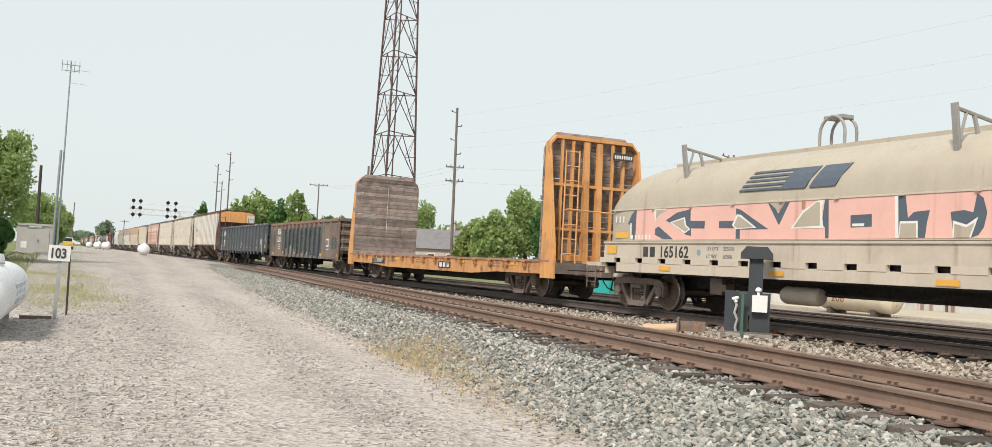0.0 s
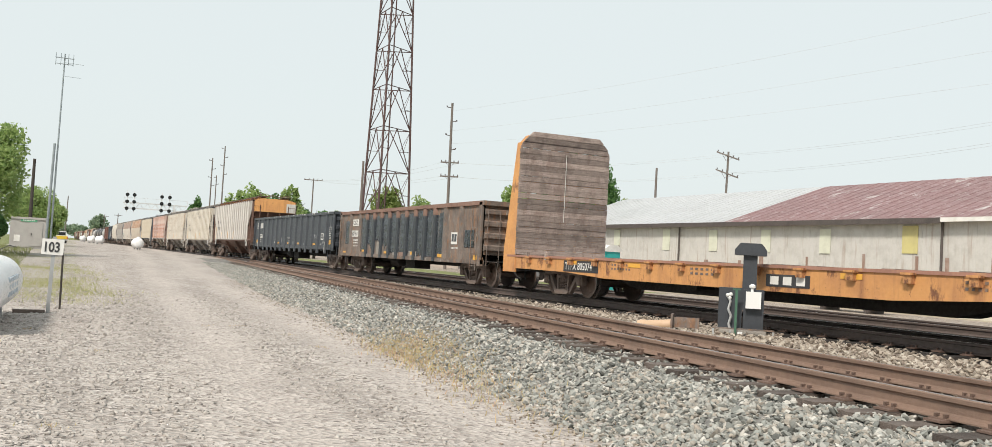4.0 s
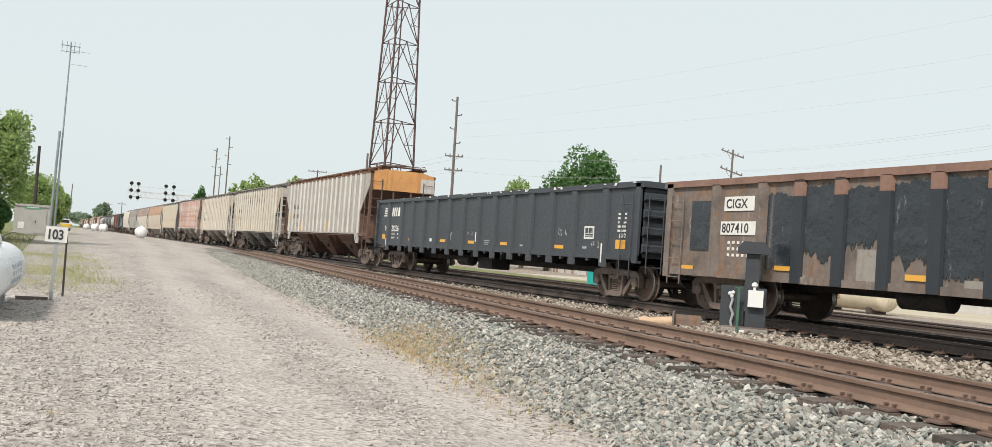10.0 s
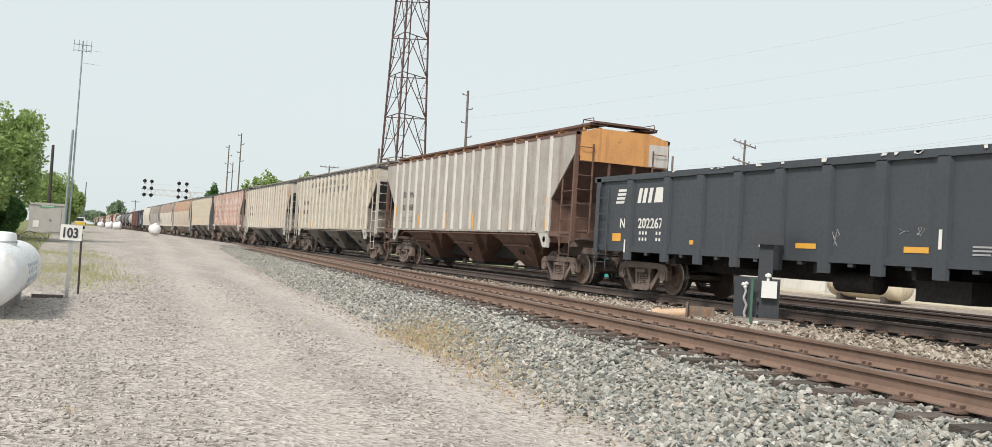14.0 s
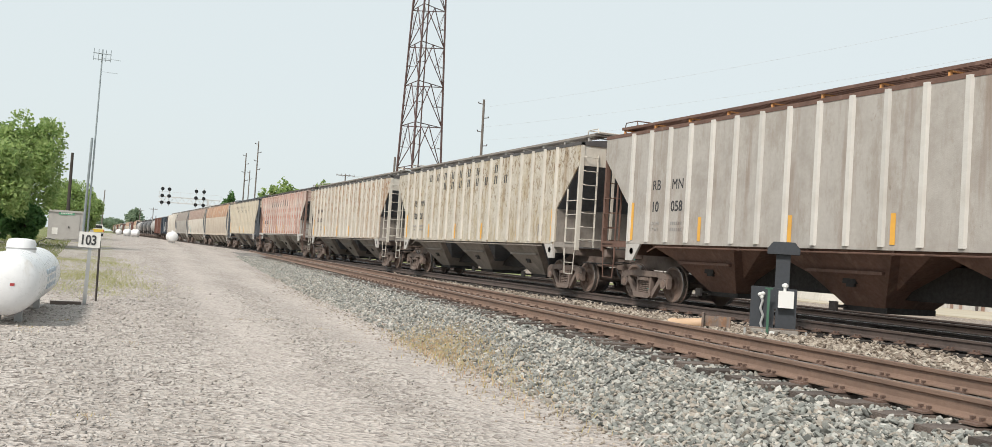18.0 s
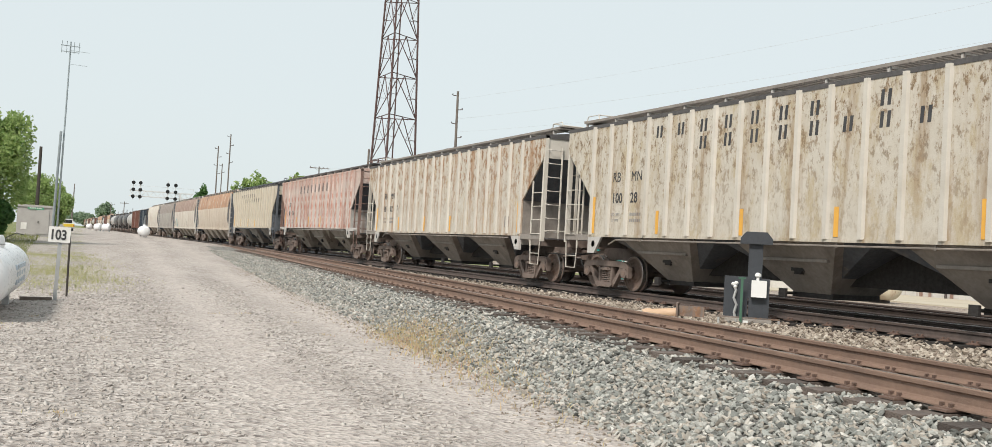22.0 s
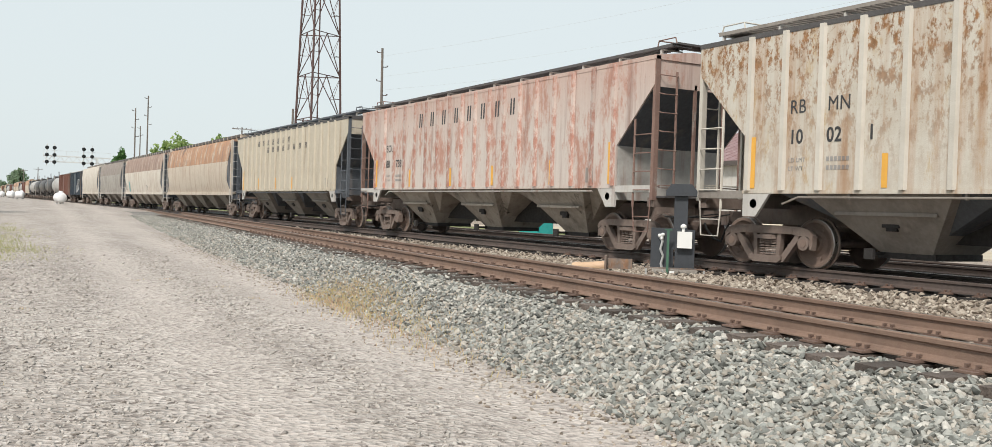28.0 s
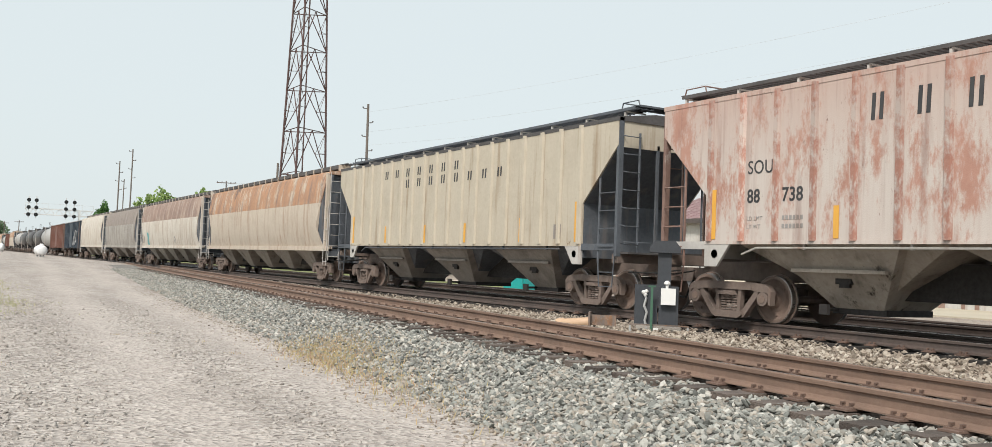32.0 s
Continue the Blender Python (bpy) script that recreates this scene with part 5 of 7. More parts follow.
    for x in (-0.16, 0.16):                  # the arched loop on the ridge
        bm = bmesh.new()
        pts = [(x, -0.34, TOP)] + [(x, -0.34 * math.cos(math.pi * i / 10), TOP + 0.34 + 0.34 * math.sin(math.pi * i / 10)) for i in range(11)] + [(x, 0.34, TOP)]
        tube(bm, pts, 0.032, 8)
        part("lift_loop", bm, m_mid, hood_ob, at=(0, 0.25, 0))
    bm = bmesh.new()
    box(bm, -0.16, 0.16, 0.0, 0.5, TOP + 0.63, TOP + 0.70)
    part("loop_web", bm, m_mid, hood_ob)
    # spray-painted band: pink ground with dark, sharp-edged shapes
    X = -HW - 0.002
    part("spray_paint", made((X - 0.003, X, -5.0, 4.78 + O, 1.69, 2.42)), m_pink, hood_ob, "faded pink spray-paint band")
    X = X - 0.003
    K = ((3.49, 2.14), (3.07, 2.31), (2.56, 2.37), (2.55, 2.11), (2.03, 2.09), (2.04, 1.93), (2.52, 1.94), (2.51, 1.77), (2.70, 1.80), (3.05, 1.97))
    I = ((1.55, 2.08), (1.0, 2.08), (1.0, 2.34), (0.87, 2.31), (0.0, 1.89), (0.86, 1.89), (0.85, 1.70), (0.98, 1.70), (0.99, 1.92), (1.54, 1.93))
    V = ((0.03, 2.41), (-0.10, 2.41), (-0.27, 2.19), (-0.45, 2.41), (-0.58, 2.41), (-0.30, 1.96))
    wedge = ((-0.63, 1.89), (-0.93, 2.22), (-1.33, 2.41), (-1.50, 2.41), (-1.42, 2.28), (-1.48, 1.89))
    tee = ((-3.17, 2.41), (-3.32, 2.41), (-3.38, 2.03), (-3.50, 2.13), (-3.81, 2.15), (-3.76, 1.95), (-3.73, 1.70), (-3.19, 1.70))
    arch = ((-4.20, 2.11), (-4.45, 2.13), (-4.61, 2.09), (-4.67, 2.38), (-4.78, 2.31), (-4.85, 2.08), (-4.80, 1.86), (-4.71, 1.74), (-4.60, 1.70), (-4.27, 1.70))
    layers = ((m_slate, (K, ((3.91, 1.95), (3.76, 2.0), (3.18, 1.70), (3.58, 1.70), (3.91, 1.81)), I, V,
                         ((-1.50, 2.41), (-1.59, 2.41), (-1.62, 1.70), (-1.54, 1.70), (-1.52, 1.9), (-1.43, 1.97)), ((-2.13, 2.11), (-2.61, 2.12), (-2.62, 1.90), (-2.14, 1.89)),
                         tee, arch, ((5.08, 2.09), (4.93, 2.32), (4.79, 2.41), (4.72, 2.41), (4.74, 1.70), (4.93, 1.70), (4.95, 2.04)))),
              (m_white, (((3.33, 2.09), (2.76, 2.20), (2.70, 2.02), (2.54, 1.92), (2.74, 1.83)), ((3.98, 2.41), (3.46, 2.41), (3.92, 2.12)), ((0.97, 2.21), (0.85, 2.20), (0.34, 1.92), (1.0, 1.90), (1.11, 1.99)),
                         wedge, ((-2.18, 1.96), (-2.45, 1.96), (-2.45, 1.91), (-2.18, 1.91)), ((-3.10, 2.41), (-3.17, 2.41), (-3.20, 1.70), (-3.13, 1.70)), ((-3.20, 1.70), (-3.22, 1.98), (-3.58, 1.98), (-3.59, 1.70)), ((-4.25, 1.70), (-4.25, 1.97), (-4.50, 1.90), (-4.70, 2.02), (-4.58, 1.70)), ((4.98, 2.10), (4.92, 2.10), (4.9, 1.72), (4.94, 1.72)))),
              (m_tan, (((3.24, 2.08), (2.79, 2.16), (2.74, 2.0), (2.60, 1.92), (2.73, 1.87)), ((3.90, 2.39), (3.54, 2.39), (3.88, 2.18)), ((0.93, 2.17), (0.87, 2.16), (0.44, 1.94), (0.95, 1.93), (1.05, 1.98)),
                       ((-0.02, 2.41), (-0.43, 2.41), (-0.27, 2.24)), ((-0.71, 1.92), (-0.96, 2.18), (-1.30, 2.38), (-1.38, 2.37), (-1.40, 1.94)), ((-3.22, 1.70), (-3.24, 1.94), (-3.55, 1.94), (-3.56, 1.70)), ((-4.28, 1.70), (-4.28, 1.92), (-4.50, 1.86), (-4.64, 1.93), (-4.55, 1.70)))))
    for depth, (m, group) in enumerate(layers):
        for sh in group:
            bm = bmesh.new()
            prism(bm, [(a + O, b) for a, b in sh], "x", X - 0.003 - 0.003 * depth, X)
            part("spray_shape", bm, m, hood_ob)
    bars(hood_ob, m_white, X, 5.70 + O, 2.12, 0.5, 0.16, 3, 0.7)
    bars(hood_ob, m_white, X, 4.95 + O, 1.70, 0.9, 0.11, 6, 0.6)
    stamp(hood_ob, m_yellow_r, X, 5.63 + O, 5.02 + O, 1.74, 1.88, "warning_plate", "yellow warning plate")
    for y in (0.20, -0.45):                # rust runs below the clamps
        part("rust_run", made((X - 0.008, X - 0.002, y - 0.05, y + 0.04, 2.26, 2.42)), m_band, hood_ob)
    # the slanting stripes and block emblem on the curve of the hood
    def on_hood(z):
        a = ((z - SEAM) / (TOP - SEAM)) ** (1 / 0.8)
        return -HW * math.sqrt(max(0, 1 - a * a)) - 0.012

    def on_curve(name, pts):
        bm = bmesh.new()
        hexa(bm, [(on_hood(z), y, z) for y, z in pts], [(on_hood(z) + 0.04, y, z) for y, z in pts])
        part(name, bm, m_slate, hood_ob)

    for i in range(5):
        z = 2.68 + i * 0.092
        y0 = 0.95 + O - i * 0.07
        on_curve("emblem_stripe", ((y0, z), (y0 - 1.25, z), (y0 - 1.28, z + 0.046), (y0 - 0.04, z + 0.046)))
    for y0, y1 in ((0.22, -0.46), (-0.56, -1.22)):
        for lo, hi in ((2.67, 2.81), (2.81, 2.96), (2.96, 3.09)):
            d0, d1 = (lo - 2.67) * 0.62, (hi - 2.67) * 0.62
            on_curve("emblem_block", ((y0 - d0, lo), (y1 - d0, lo), (y1 - d1, hi), (y0 - d1, hi)))
    bars(car, m_black, -W - 0.042, 4.32 + O, 1.28, 0.56, 0.24, 2, 0.3)
    letters("165162", 0.36, m_black, car, -W - 0.042, 3.62 + O, 1.28, bold=0.008)
    bm = bmesh.new()
    cyl(bm, (-W - 0.045, 2.13 + O, 1.40), (-W - 0.04, 2.13 + O, 1.40), 0.07, 14)
    part("blue_dot", bm, paint("blue_dot_paint", (0.22, 0.36, 0.46), rough=0.5), car, "small blue dot")
    for z, a, b in ((1.45, "LD LMT", "225200"), (1.28, "LT WT", "60800")):
        letters(a, 0.115, m_slate, car, -W - 0.042, 1.86 + O, z)
        letters(b, 0.115, m_slate, car, -W - 0.042, 1.30 + O, z)
    for y, z in ((6.40, 1.34), (4.1, 0.97), (0.38, 0.96), (-3.52, 0.93)):
        stamp(car, m_yellow_r, -W - 0.052, y, y - 0.44, z, z + (0.2 if z > 1 else 0.1), "reflector")
    for s in (-1, 1):
        bm = bmesh.new()
        box(bm, -1.45, 1.45, *sorted((s * B, s * (B + 0.12))), 0.85, 1.6)
        box(bm, -1.5, 1.5, *sorted((s * B, s * (B + 0.95))), 1.02, 1.12)
        box(bm, -0.4, 0.4, *sorted((s * B, s * (L / 2 - 0.4))), 0.75, 1.02)
        part("end_sill", bm, m_tan_low, car)
        for x in (-1.55, 1.55):
            bm = bmesh.new()
            ladder(bm, x * 0.97, s * (B + 0.9), s * (B + 0.48), 0.45, 1.04, 0.28, 0.012)
            part("step", bm, m_truck, car)
    bm = bmesh.new()
    box(bm, -0.4, 0.4, -B, B, 0.6, 1.15)
    box(bm, -1.38, 1.38, -B, B, 1.15, 1.6)
    tube(bm, [(-1.0, 2.2, 0.78), (-1.0, 1.4, 0.66), (-1.0, -0.1, 0.66), (-1.0, -2.5, 0.64), (-0.9, -3.2, 0.72)], 0.02, 6)
    part("underframe", bm, m_under, car)
    bm = bmesh.new()
    lathe(bm, ((-1.08, 0.06), (-1.03, 0.15), (-0.95, 0.18), (-0.13, 0.18), (-0.05, 0.15), (0.0, 0.06)), "y", 16, (-1.05, O, 0.60))
    part("air_tank", bm, m_tan_low, car, "dusty sand air tank", smooth=True)
    part("brake_valve", made((-1.2, -0.85, 2.25, 2.65, 0.5, 0.85), (-1.25, -1.0, 2.05, 2.25, 0.58, 0.72)), m_truck, car, bevel=0.03)
    place(car, start)


def tank_car(label, start, L=17.0, body=None, spin=False):
    car = thing("tank_car", label, "train car", group="freight train")
    add_running_gear(car, L, spin, random.Random(2))
    B = L / 2 - 0.9
    bm = bmesh.new()
    lathe(bm, ((-B, 0.3), (-B + 0.1, 0.85), (-B + 0.35, 1.3), (-B + 0.7, 1.48), (B - 0.7, 1.48), (B - 0.35, 1.3), (B - 0.1, 0.85), (B, 0.3)), "y", 24, (0, 0, 2.62))
    part("tank", bm, body or m_tankcar, car, smooth=True)
    bm = bmesh.new()
    cyl(bm, (0, 0, 4.0), (0, 0, 4.45), 0.5, 16)
    box(bm, -0.9, 0.9, -1.2, 1.2, 4.08, 4.14)
    for x in (-0.9, 0.9):
        tube(bm, [(x, -1.2, 4.1), (x, -1.2, 4.9), (x, 1.2, 4.9), (x, 1.2, 4.1)], 0.025, 5)
    part("dome_platform", bm, m_grate, car)
    bm = bmesh.new()
    ladder(bm, -1.52, -0.25, 0.25, 0.7, 4.1)
    part("ladder", bm, m_endw, car)
    bm = bmesh.new()
    for s in (-1, 1):
        box(bm, -1.4, 1.4, *sorted((s * (B - 0.6), s * (B + 0.5))), 0.9, 1.12)
        box(bm, -1.3, 1.3, s * (B - 1.6) - 0.2, s * (B - 1.6) + 0.2, 1.05, 1.7)
    box(bm, -0.3, 0.3, -B - 0.4, B + 0.4, 0.75, 1.1)
    part("underframe", bm, m_under, car)
    place(car, start)
    return car


def box_car(label, start, L, body, spin=False):
    car = thing("box_car", label, "train car", group="freight train")
    add_running_gear(car, L, spin, random.Random(3))
    B = L / 2 - 0.55
    part("body", made((-1.5, 1.5, -B, B, 1.05, 4.15)), body, car, bevel=0.03)
    bm = bmesh.new()
    prism(bm, ((-1.55, 4.13), (1.55, 4.13), (1.5, 4.22), (0, 4.36), (-1.5, 4.22)), "y", -B - 0.02, B + 0.02)
    part("roof", bm, m_mid, car)
    rib_me = mesh_of("rib", made((-0.05, 0.05, -0.04, 0.04, 1.05, 4.1)), body)
    for s in (-1, 1):
        for i in range(13):
            part("rib", rib_me, None, car, at=(s * 1.52, -B + 0.3 + (2 * B - 0.6) * i / 12, 0))
        part("door", made((s * 1.56 - 0.04, s * 1.56 + 0.04, -1.3, 1.3, 1.15, 3.95)), body, car)
    part("underframe", made((-0.4, 0.4, -B, B, 0.7, 1.05)), m_under, car)
    for s in (-1, 1):
        bm = bmesh.new()
        ladder(bm, -1.56, s * (B - 0.1), s * (B - 0.5), 0.7, 4.0)
        part("ladder", bm, m_truck, car)
        bm = bmesh.new()
        ladder(bm, s * (B + 0.06), -1.4, -0.95, 0.8, 4.0, axis="x")
        part("ladder", bm, m_truck, car)
    place(car, start)
    return car


coil_car(14.1)
bulkhead_flat(33.74)

R1 = [-6.6] + [-5.15 + 1.03 * k for k in range(11)] + [6.6]
g1, GB, GW = gondola("worn gondola with torn black patches over brown steel", 17.5, m_brn_w, m_brn_w, 54.2, R1, 2.86, end=m_brn_w, mid_rib=m_blk_w, inset=2.0, low=0.80, drop=0.03)
# the pale grey patches are highlights of the crumpled film, painted in
patch = paint("torn_black_film_sheen", (0.026, 0.032, 0.04), (0.04, 0.047, 0.056), (0.25, 0.215, 0.185), 0.10, 0.15, rough=0.2, bump=1.0, fine=2.6, patch=((0.14, 0.155, 0.17), 0.585, 0.66, 3.0))
rnd = random.Random(31)
for i, (ra, rb) in enumerate(zip(R1[::-1], R1[::-1][1:])):
    if i in (0, 11):
        continue
    y0, wide = ra - 0.10, ra - rb - 0.20
    bm = bmesh.new()
    zt = 2.60 + rnd.uniform(-0.14, 0.05)
    zb = (0, 1.02, 1.34, 1.46, 1.24, 1.05, 1.06, 0.95, 0.86, 0.84, 0.90)[i] + rnd.uniform(-0.06, 0.06)
    n = 34
    top, low, drift, wave = [], [], 0.0, 0.0
    for k in range(n + 1):
        drift = 0.7 * drift + rnd.uniform(-0.08, 0.08)
        wave = 0.8 * wave + rnd.uniform(-0.035, 0.035)
        top.append((y0 - wide * k / n, zt + wave))
        low.append((y0 - wide * k / n, max(zb + drift + rnd.uniform(-0.05, 0.05), 0.92 if i > 6 else 1.0)))
    low.reverse()
    prism(bm, top + low, "x", -GW - 0.034, -GW - 0.021)
    part("torn_patch", bm, patch, g1, "torn glossy black patch")
cap = bmesh.new()
prism(cap, ((-0.153, -0.003), (-0.123, 0.074), (0.123, 0.074), (0.153, -0.003)), "z", 2.47, 2.738)
cap = mesh_of("rib_cap", cap, m_rail_rust)
for y in R1[2:-2]:
    part("rib_cap", cap, None, g1, at=pose(-GW - 0.02, y, rnd.uniform(-0.05, 0.0), 0, 0, 90))


def on_g1(m, y0, y1, z0, z1, name="marking_panel", label="", out=0.030):
    return stamp(g1, m, -GW - out, y0, y1, z0, z1, name, label)


m_scuff = paint("scuffed_grey_primer", (0.30, 0.28, 0.25), (0.17, 0.15, 0.135), (0.25, 0.15, 0.10), 0.35, 0.5, rough=0.75, rust_scale=3.0)
m_bare = paint("bare_rusty_steel", (0.30, 0.20, 0.16), (0.20, 0.13, 0.10), (0.36, 0.22, 0.16), 0.5, 0.4, rough=0.8, rust_scale=2.5)
for y0, y1, z0, z1, m in ((7.45, 6.68, 1.33, 2.40, patch), (-6.92, -7.70, 1.31, 1.90, patch), (6.34, 5.40, 2.17, 2.47, m_white), (6.42, 5.30, 1.67, 1.95, m_white),
                          (0.48, -0.20, 0.83, 1.02, m_scuff), (-0.36, -0.80, 0.83, 1.04, m_bare), (-1.44, -2.28, 0.83, 1.10, m_scuff), (2.65, 2.10, 0.83, 1.45, m_scuff)):
    on_g1(m, y0, y1, z0, z1, out=0.036)
letters("CIGX", 0.27, m_black, g1, -GW - 0.044, 6.28, 2.23, bold=0.004)
letters("807410", 0.27, m_black, g1, -GW - 0.044, 6.38, 1.72, bold=0.004)
for k in range(3):
    bars(g1, m_white, -GW - 0.026, 6.22, 1.48 - 0.13 * k, 0.9, 0.06, 6)
on_g1(m_white, -5.72, -6.26, 1.40, 1.82)
for a_ in (-5.78, -6.02):
    on_g1(m_blk, a_, a_ - 0.18, 1.50, 1.76, out=0.036)
bars(g1, m_white, -GW - 0.026, -5.7, 1.24, 0.7, 0.06, 6)
for y, w, z0, z1 in ((7.70, 0.42, 0.84, 0.98), (4.72, 0.5, 0.99, 1.08), (1.60, 0.52, 0.96, 1.06), (-1.66, 0.54, 0.96, 1.08), (-4.50, 0.6, 0.92, 1.04), (-7.72, 0.40, 0.86, 1.04)):
    on_g1(m_yellow_r, y, y - w, z0, z1, "reflector", "orange reflector panel", 0.042)
R2 = [-8.64] + [-7.04 + 1.28 * k for k in range(12)] + [8.64]
g2, GB2, GW2 = gondola("clean black gondola with white markings and orange reflectors", 21.3, m_blk, m_blk, 73.9, R2, 2.94, inset=2.05, low=1.04)
m_scrawl = paint("faint_chalk_scrawl", (0.36, 0.37, 0.38), (0.22, 0.23, 0.24), rough=0.7, bump=0)


def on_g2(m, y0, y1, z0, z1, name="marking_panel", label="", out=0.026):
    return stamp(g2, m, -GW2 - out, y0, y1, z0, z1, name, label)


letters("202267", 0.34, m_white, g2, -GW2 - 0.026, 8.26, 1.60, bold=0.006)
letters("N", 0.34, m_white, g2, -GW2 - 0.026, 9.10, 1.60, bold=0.006)
for i in range(4):
    bm = bmesh.new()
    z_ = 2.22 + i * 0.10
    prism(bm, ((9.34 - 0.03 * i, z_), (8.96 - 0.03 * i, z_), (8.93 - 0.03 * i, z_ + 0.065), (9.32 - 0.03 * i, z_ + 0.065)), "x", -GW2 - 0.026, -GW2 - 0.02)
    part("emblem_stripe", bm, m_white, g2)
for y0, y1 in ((8.34, 8.20), (8.12, 7.98), (7.88, 7.74), (7.62, 7.16)):
    bm = bmesh.new()
    prism(bm, [(y0, 2.22), (y1, 2.22), (y1 - 0.08, 2.58), (y0 - 0.08, 2.58)], "x", -GW2 - 0.026, -GW2 - 0.02)
    part("emblem_block", bm, m_white, g2)
for k in range(2):
    for a in (8.22, 7.50):
        bars(g2, m_white, -GW2 - 0.024, a, 1.44 - 0.15 * k, 0.40, 0.075, 3)
for i, (y, w, z0, z1) in enumerate(((9.42, 0.40, 1.26, 1.46), (6.10, 0.40, 1.24, 1.34), (2.70, 0.54, 1.24, 1.34), (0.12, 0.50, 1.23, 1.33), (-2.44, 0.50, 1.23, 1.33), (-6.02, 0.50, 1.21, 1.31), (-9.18, 0.45, 1.27, 1.50))):
    on_g2(m_yellow_r, y, y - w, z0, z1, "reflector", "orange reflector panel")
on_g2(m_white, 3.76, 3.54, 1.24, 1.36)
on_g2(m_white, -3.84, -4.02, 1.24, 1.27)
on_g2(m_scrawl, -7.56, -7.78, 1.24, 1.30)
for k in range(3):
    on_g2(m_scrawl, -1.20, -1.62 + 0.05 * k, 1.34 - 0.06 * k, 1.37 - 0.06 * k)
for y, z0, z1 in ((-8.60, 0.90, 1.40), (-0.62, 1.30, 1.62), (8.74, 0.98, 1.30)):
    bars(g2, m_white, -GW2 - 0.100, y, z0, 0.07, z1 - z0, 1, 0.1)
bm = bmesh.new()
box(bm, -GW2 - 0.026, -GW2 - 0.02, -8.10, -7.60, 1.50, 1.545)
box(bm, -GW2 - 0.026, -GW2 - 0.02, -8.10, -7.60, 1.795, 1.84)
for y in (-8.10, -7.645):
    box(bm, -GW2 - 0.026, -GW2 - 0.02, y, y + 0.045, 1.545, 1.795)
for y0, y1, z0, z1 in ((-7.84, -7.66, 1.64, 1.78), (-8.04, -7.88, 1.64, 1.78), (-8.04, -7.66, 1.57, 1.60)):
    box(bm, -GW2 - 0.025, -GW2 - 0.02, y0 + 0.03, y0 + 0.05, z0, z1)
    box(bm, -GW2 - 0.025, -GW2 - 0.02, y0, y1, z0, z0 + 0.02)
part("stencil_frame", bm, m_white, g2)
for k, (a, b) in enumerate(((0.10, 0.08), (0.10, 0.08), (0.06, 0.12), (0.22, 0.16), (0.22, 0.16))):
    z_ = 2.12 - 0.105 * k
    on_g2(m_white, -9.24, -9.24 - a, z_, z_ + 0.055)
    on_g2(m_white, -9.62 + b, -9.62, z_, z_ + 0.055)
letters("G12", 0.17, m_white, g2, -GW2 - 0.026, -9.32, 1.54, bold=0.004)
rnd = random.Random(12)
for y, z, w, h in ((-6.15, 1.52, 0.34, 0.30), (-6.55, 1.56, 0.16, 0.20), (1.80, 1.30, 0.22, 0.32), (0.26, 1.50, 0.30, 0.16), (-0.12, 1.48, 0.22, 0.18), (-7.98, 1.30, 0.32, 0.18), (-8.30, 1.22, 0.10, 0.26)):
    bm = bmesh.new()                       # loose chalk loops
    pts = [(-GW2 - 0.024, y - rnd.uniform(0, w), z + rnd.uniform(0, h)) for _ in range(9)]
    tube(bm, pts, 0.008, 4)
    part("chalk_scrawl", bm, m_scrawl, g2)
rnd = random.Random(8)
bm = bmesh.new()
for i in range(26):
    y = rnd.uniform(-GB2, GB2 - 3)
    h = rnd.uniform(0.02, 0.07)
    prism(bm, ((y, 2.93), (y - rnd.uniform(0.05, 0.16), 2.93), (y - rnd.uniform(0.03, 0.2), 2.93 - h), (y + rnd.uniform(-0.02, 0.05), 2.93 - h * 1.05)), "x", -GW2 - 0.116, -GW2 - 0.111)
tagged(part("spilled_paint", bm, m_white, g2, "white smears on the top rail"), kind="stuff")

hopper("grey covered hopper with white ribs, brown bays, ochre end", 18.5, m_grey_h, m_white_rib, m_bay_brown, m_bay_brown, 94.0, 18, "10 058", "RB MN", roof=m_bay_brown, end_top=m_yel, low_end=m_bay_brown, SILL=1.46)
two = ((3.74, 3, 7, 0.28), (3.74, 11, 1, 0.28), (3.36, 5, 8, 0.28))
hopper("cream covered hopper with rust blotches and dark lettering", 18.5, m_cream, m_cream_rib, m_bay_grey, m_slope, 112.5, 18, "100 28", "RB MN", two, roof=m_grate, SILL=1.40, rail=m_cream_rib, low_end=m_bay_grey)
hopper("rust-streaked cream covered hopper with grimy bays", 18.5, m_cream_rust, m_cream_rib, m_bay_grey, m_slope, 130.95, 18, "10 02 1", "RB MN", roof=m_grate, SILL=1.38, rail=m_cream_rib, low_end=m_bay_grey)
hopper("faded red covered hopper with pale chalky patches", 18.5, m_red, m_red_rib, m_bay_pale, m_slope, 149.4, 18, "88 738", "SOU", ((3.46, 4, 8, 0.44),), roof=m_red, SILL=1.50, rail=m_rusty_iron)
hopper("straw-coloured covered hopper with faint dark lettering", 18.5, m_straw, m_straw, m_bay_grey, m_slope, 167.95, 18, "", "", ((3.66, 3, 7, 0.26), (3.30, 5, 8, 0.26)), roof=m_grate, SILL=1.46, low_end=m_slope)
round_hopper("round-sided peach hopper with a rust-stained upper band", 20.9, m_peach, m_band, m_bay_pale, 187.6)
round_hopper("round-sided pale hopper with a dark stained upper band", 21.2, m_pale, m_band_d, m_bay_pale, 208.8, spray=((6.9, 0.55, 1.45, 2.35, m_teal), (8.3, 0.16, 1.6, 2.2, m_mid_top), (8.8, 0.12, 1.6, 2.2, m_mid_top), (-2.6, 0.2, 1.6, 2.0, m_mid)))
round_hopper("round-sided weathered grey covered hopper", 18.5, m_mid_h, m_mid_top, m_bay_grey, 229.0, False, 3)
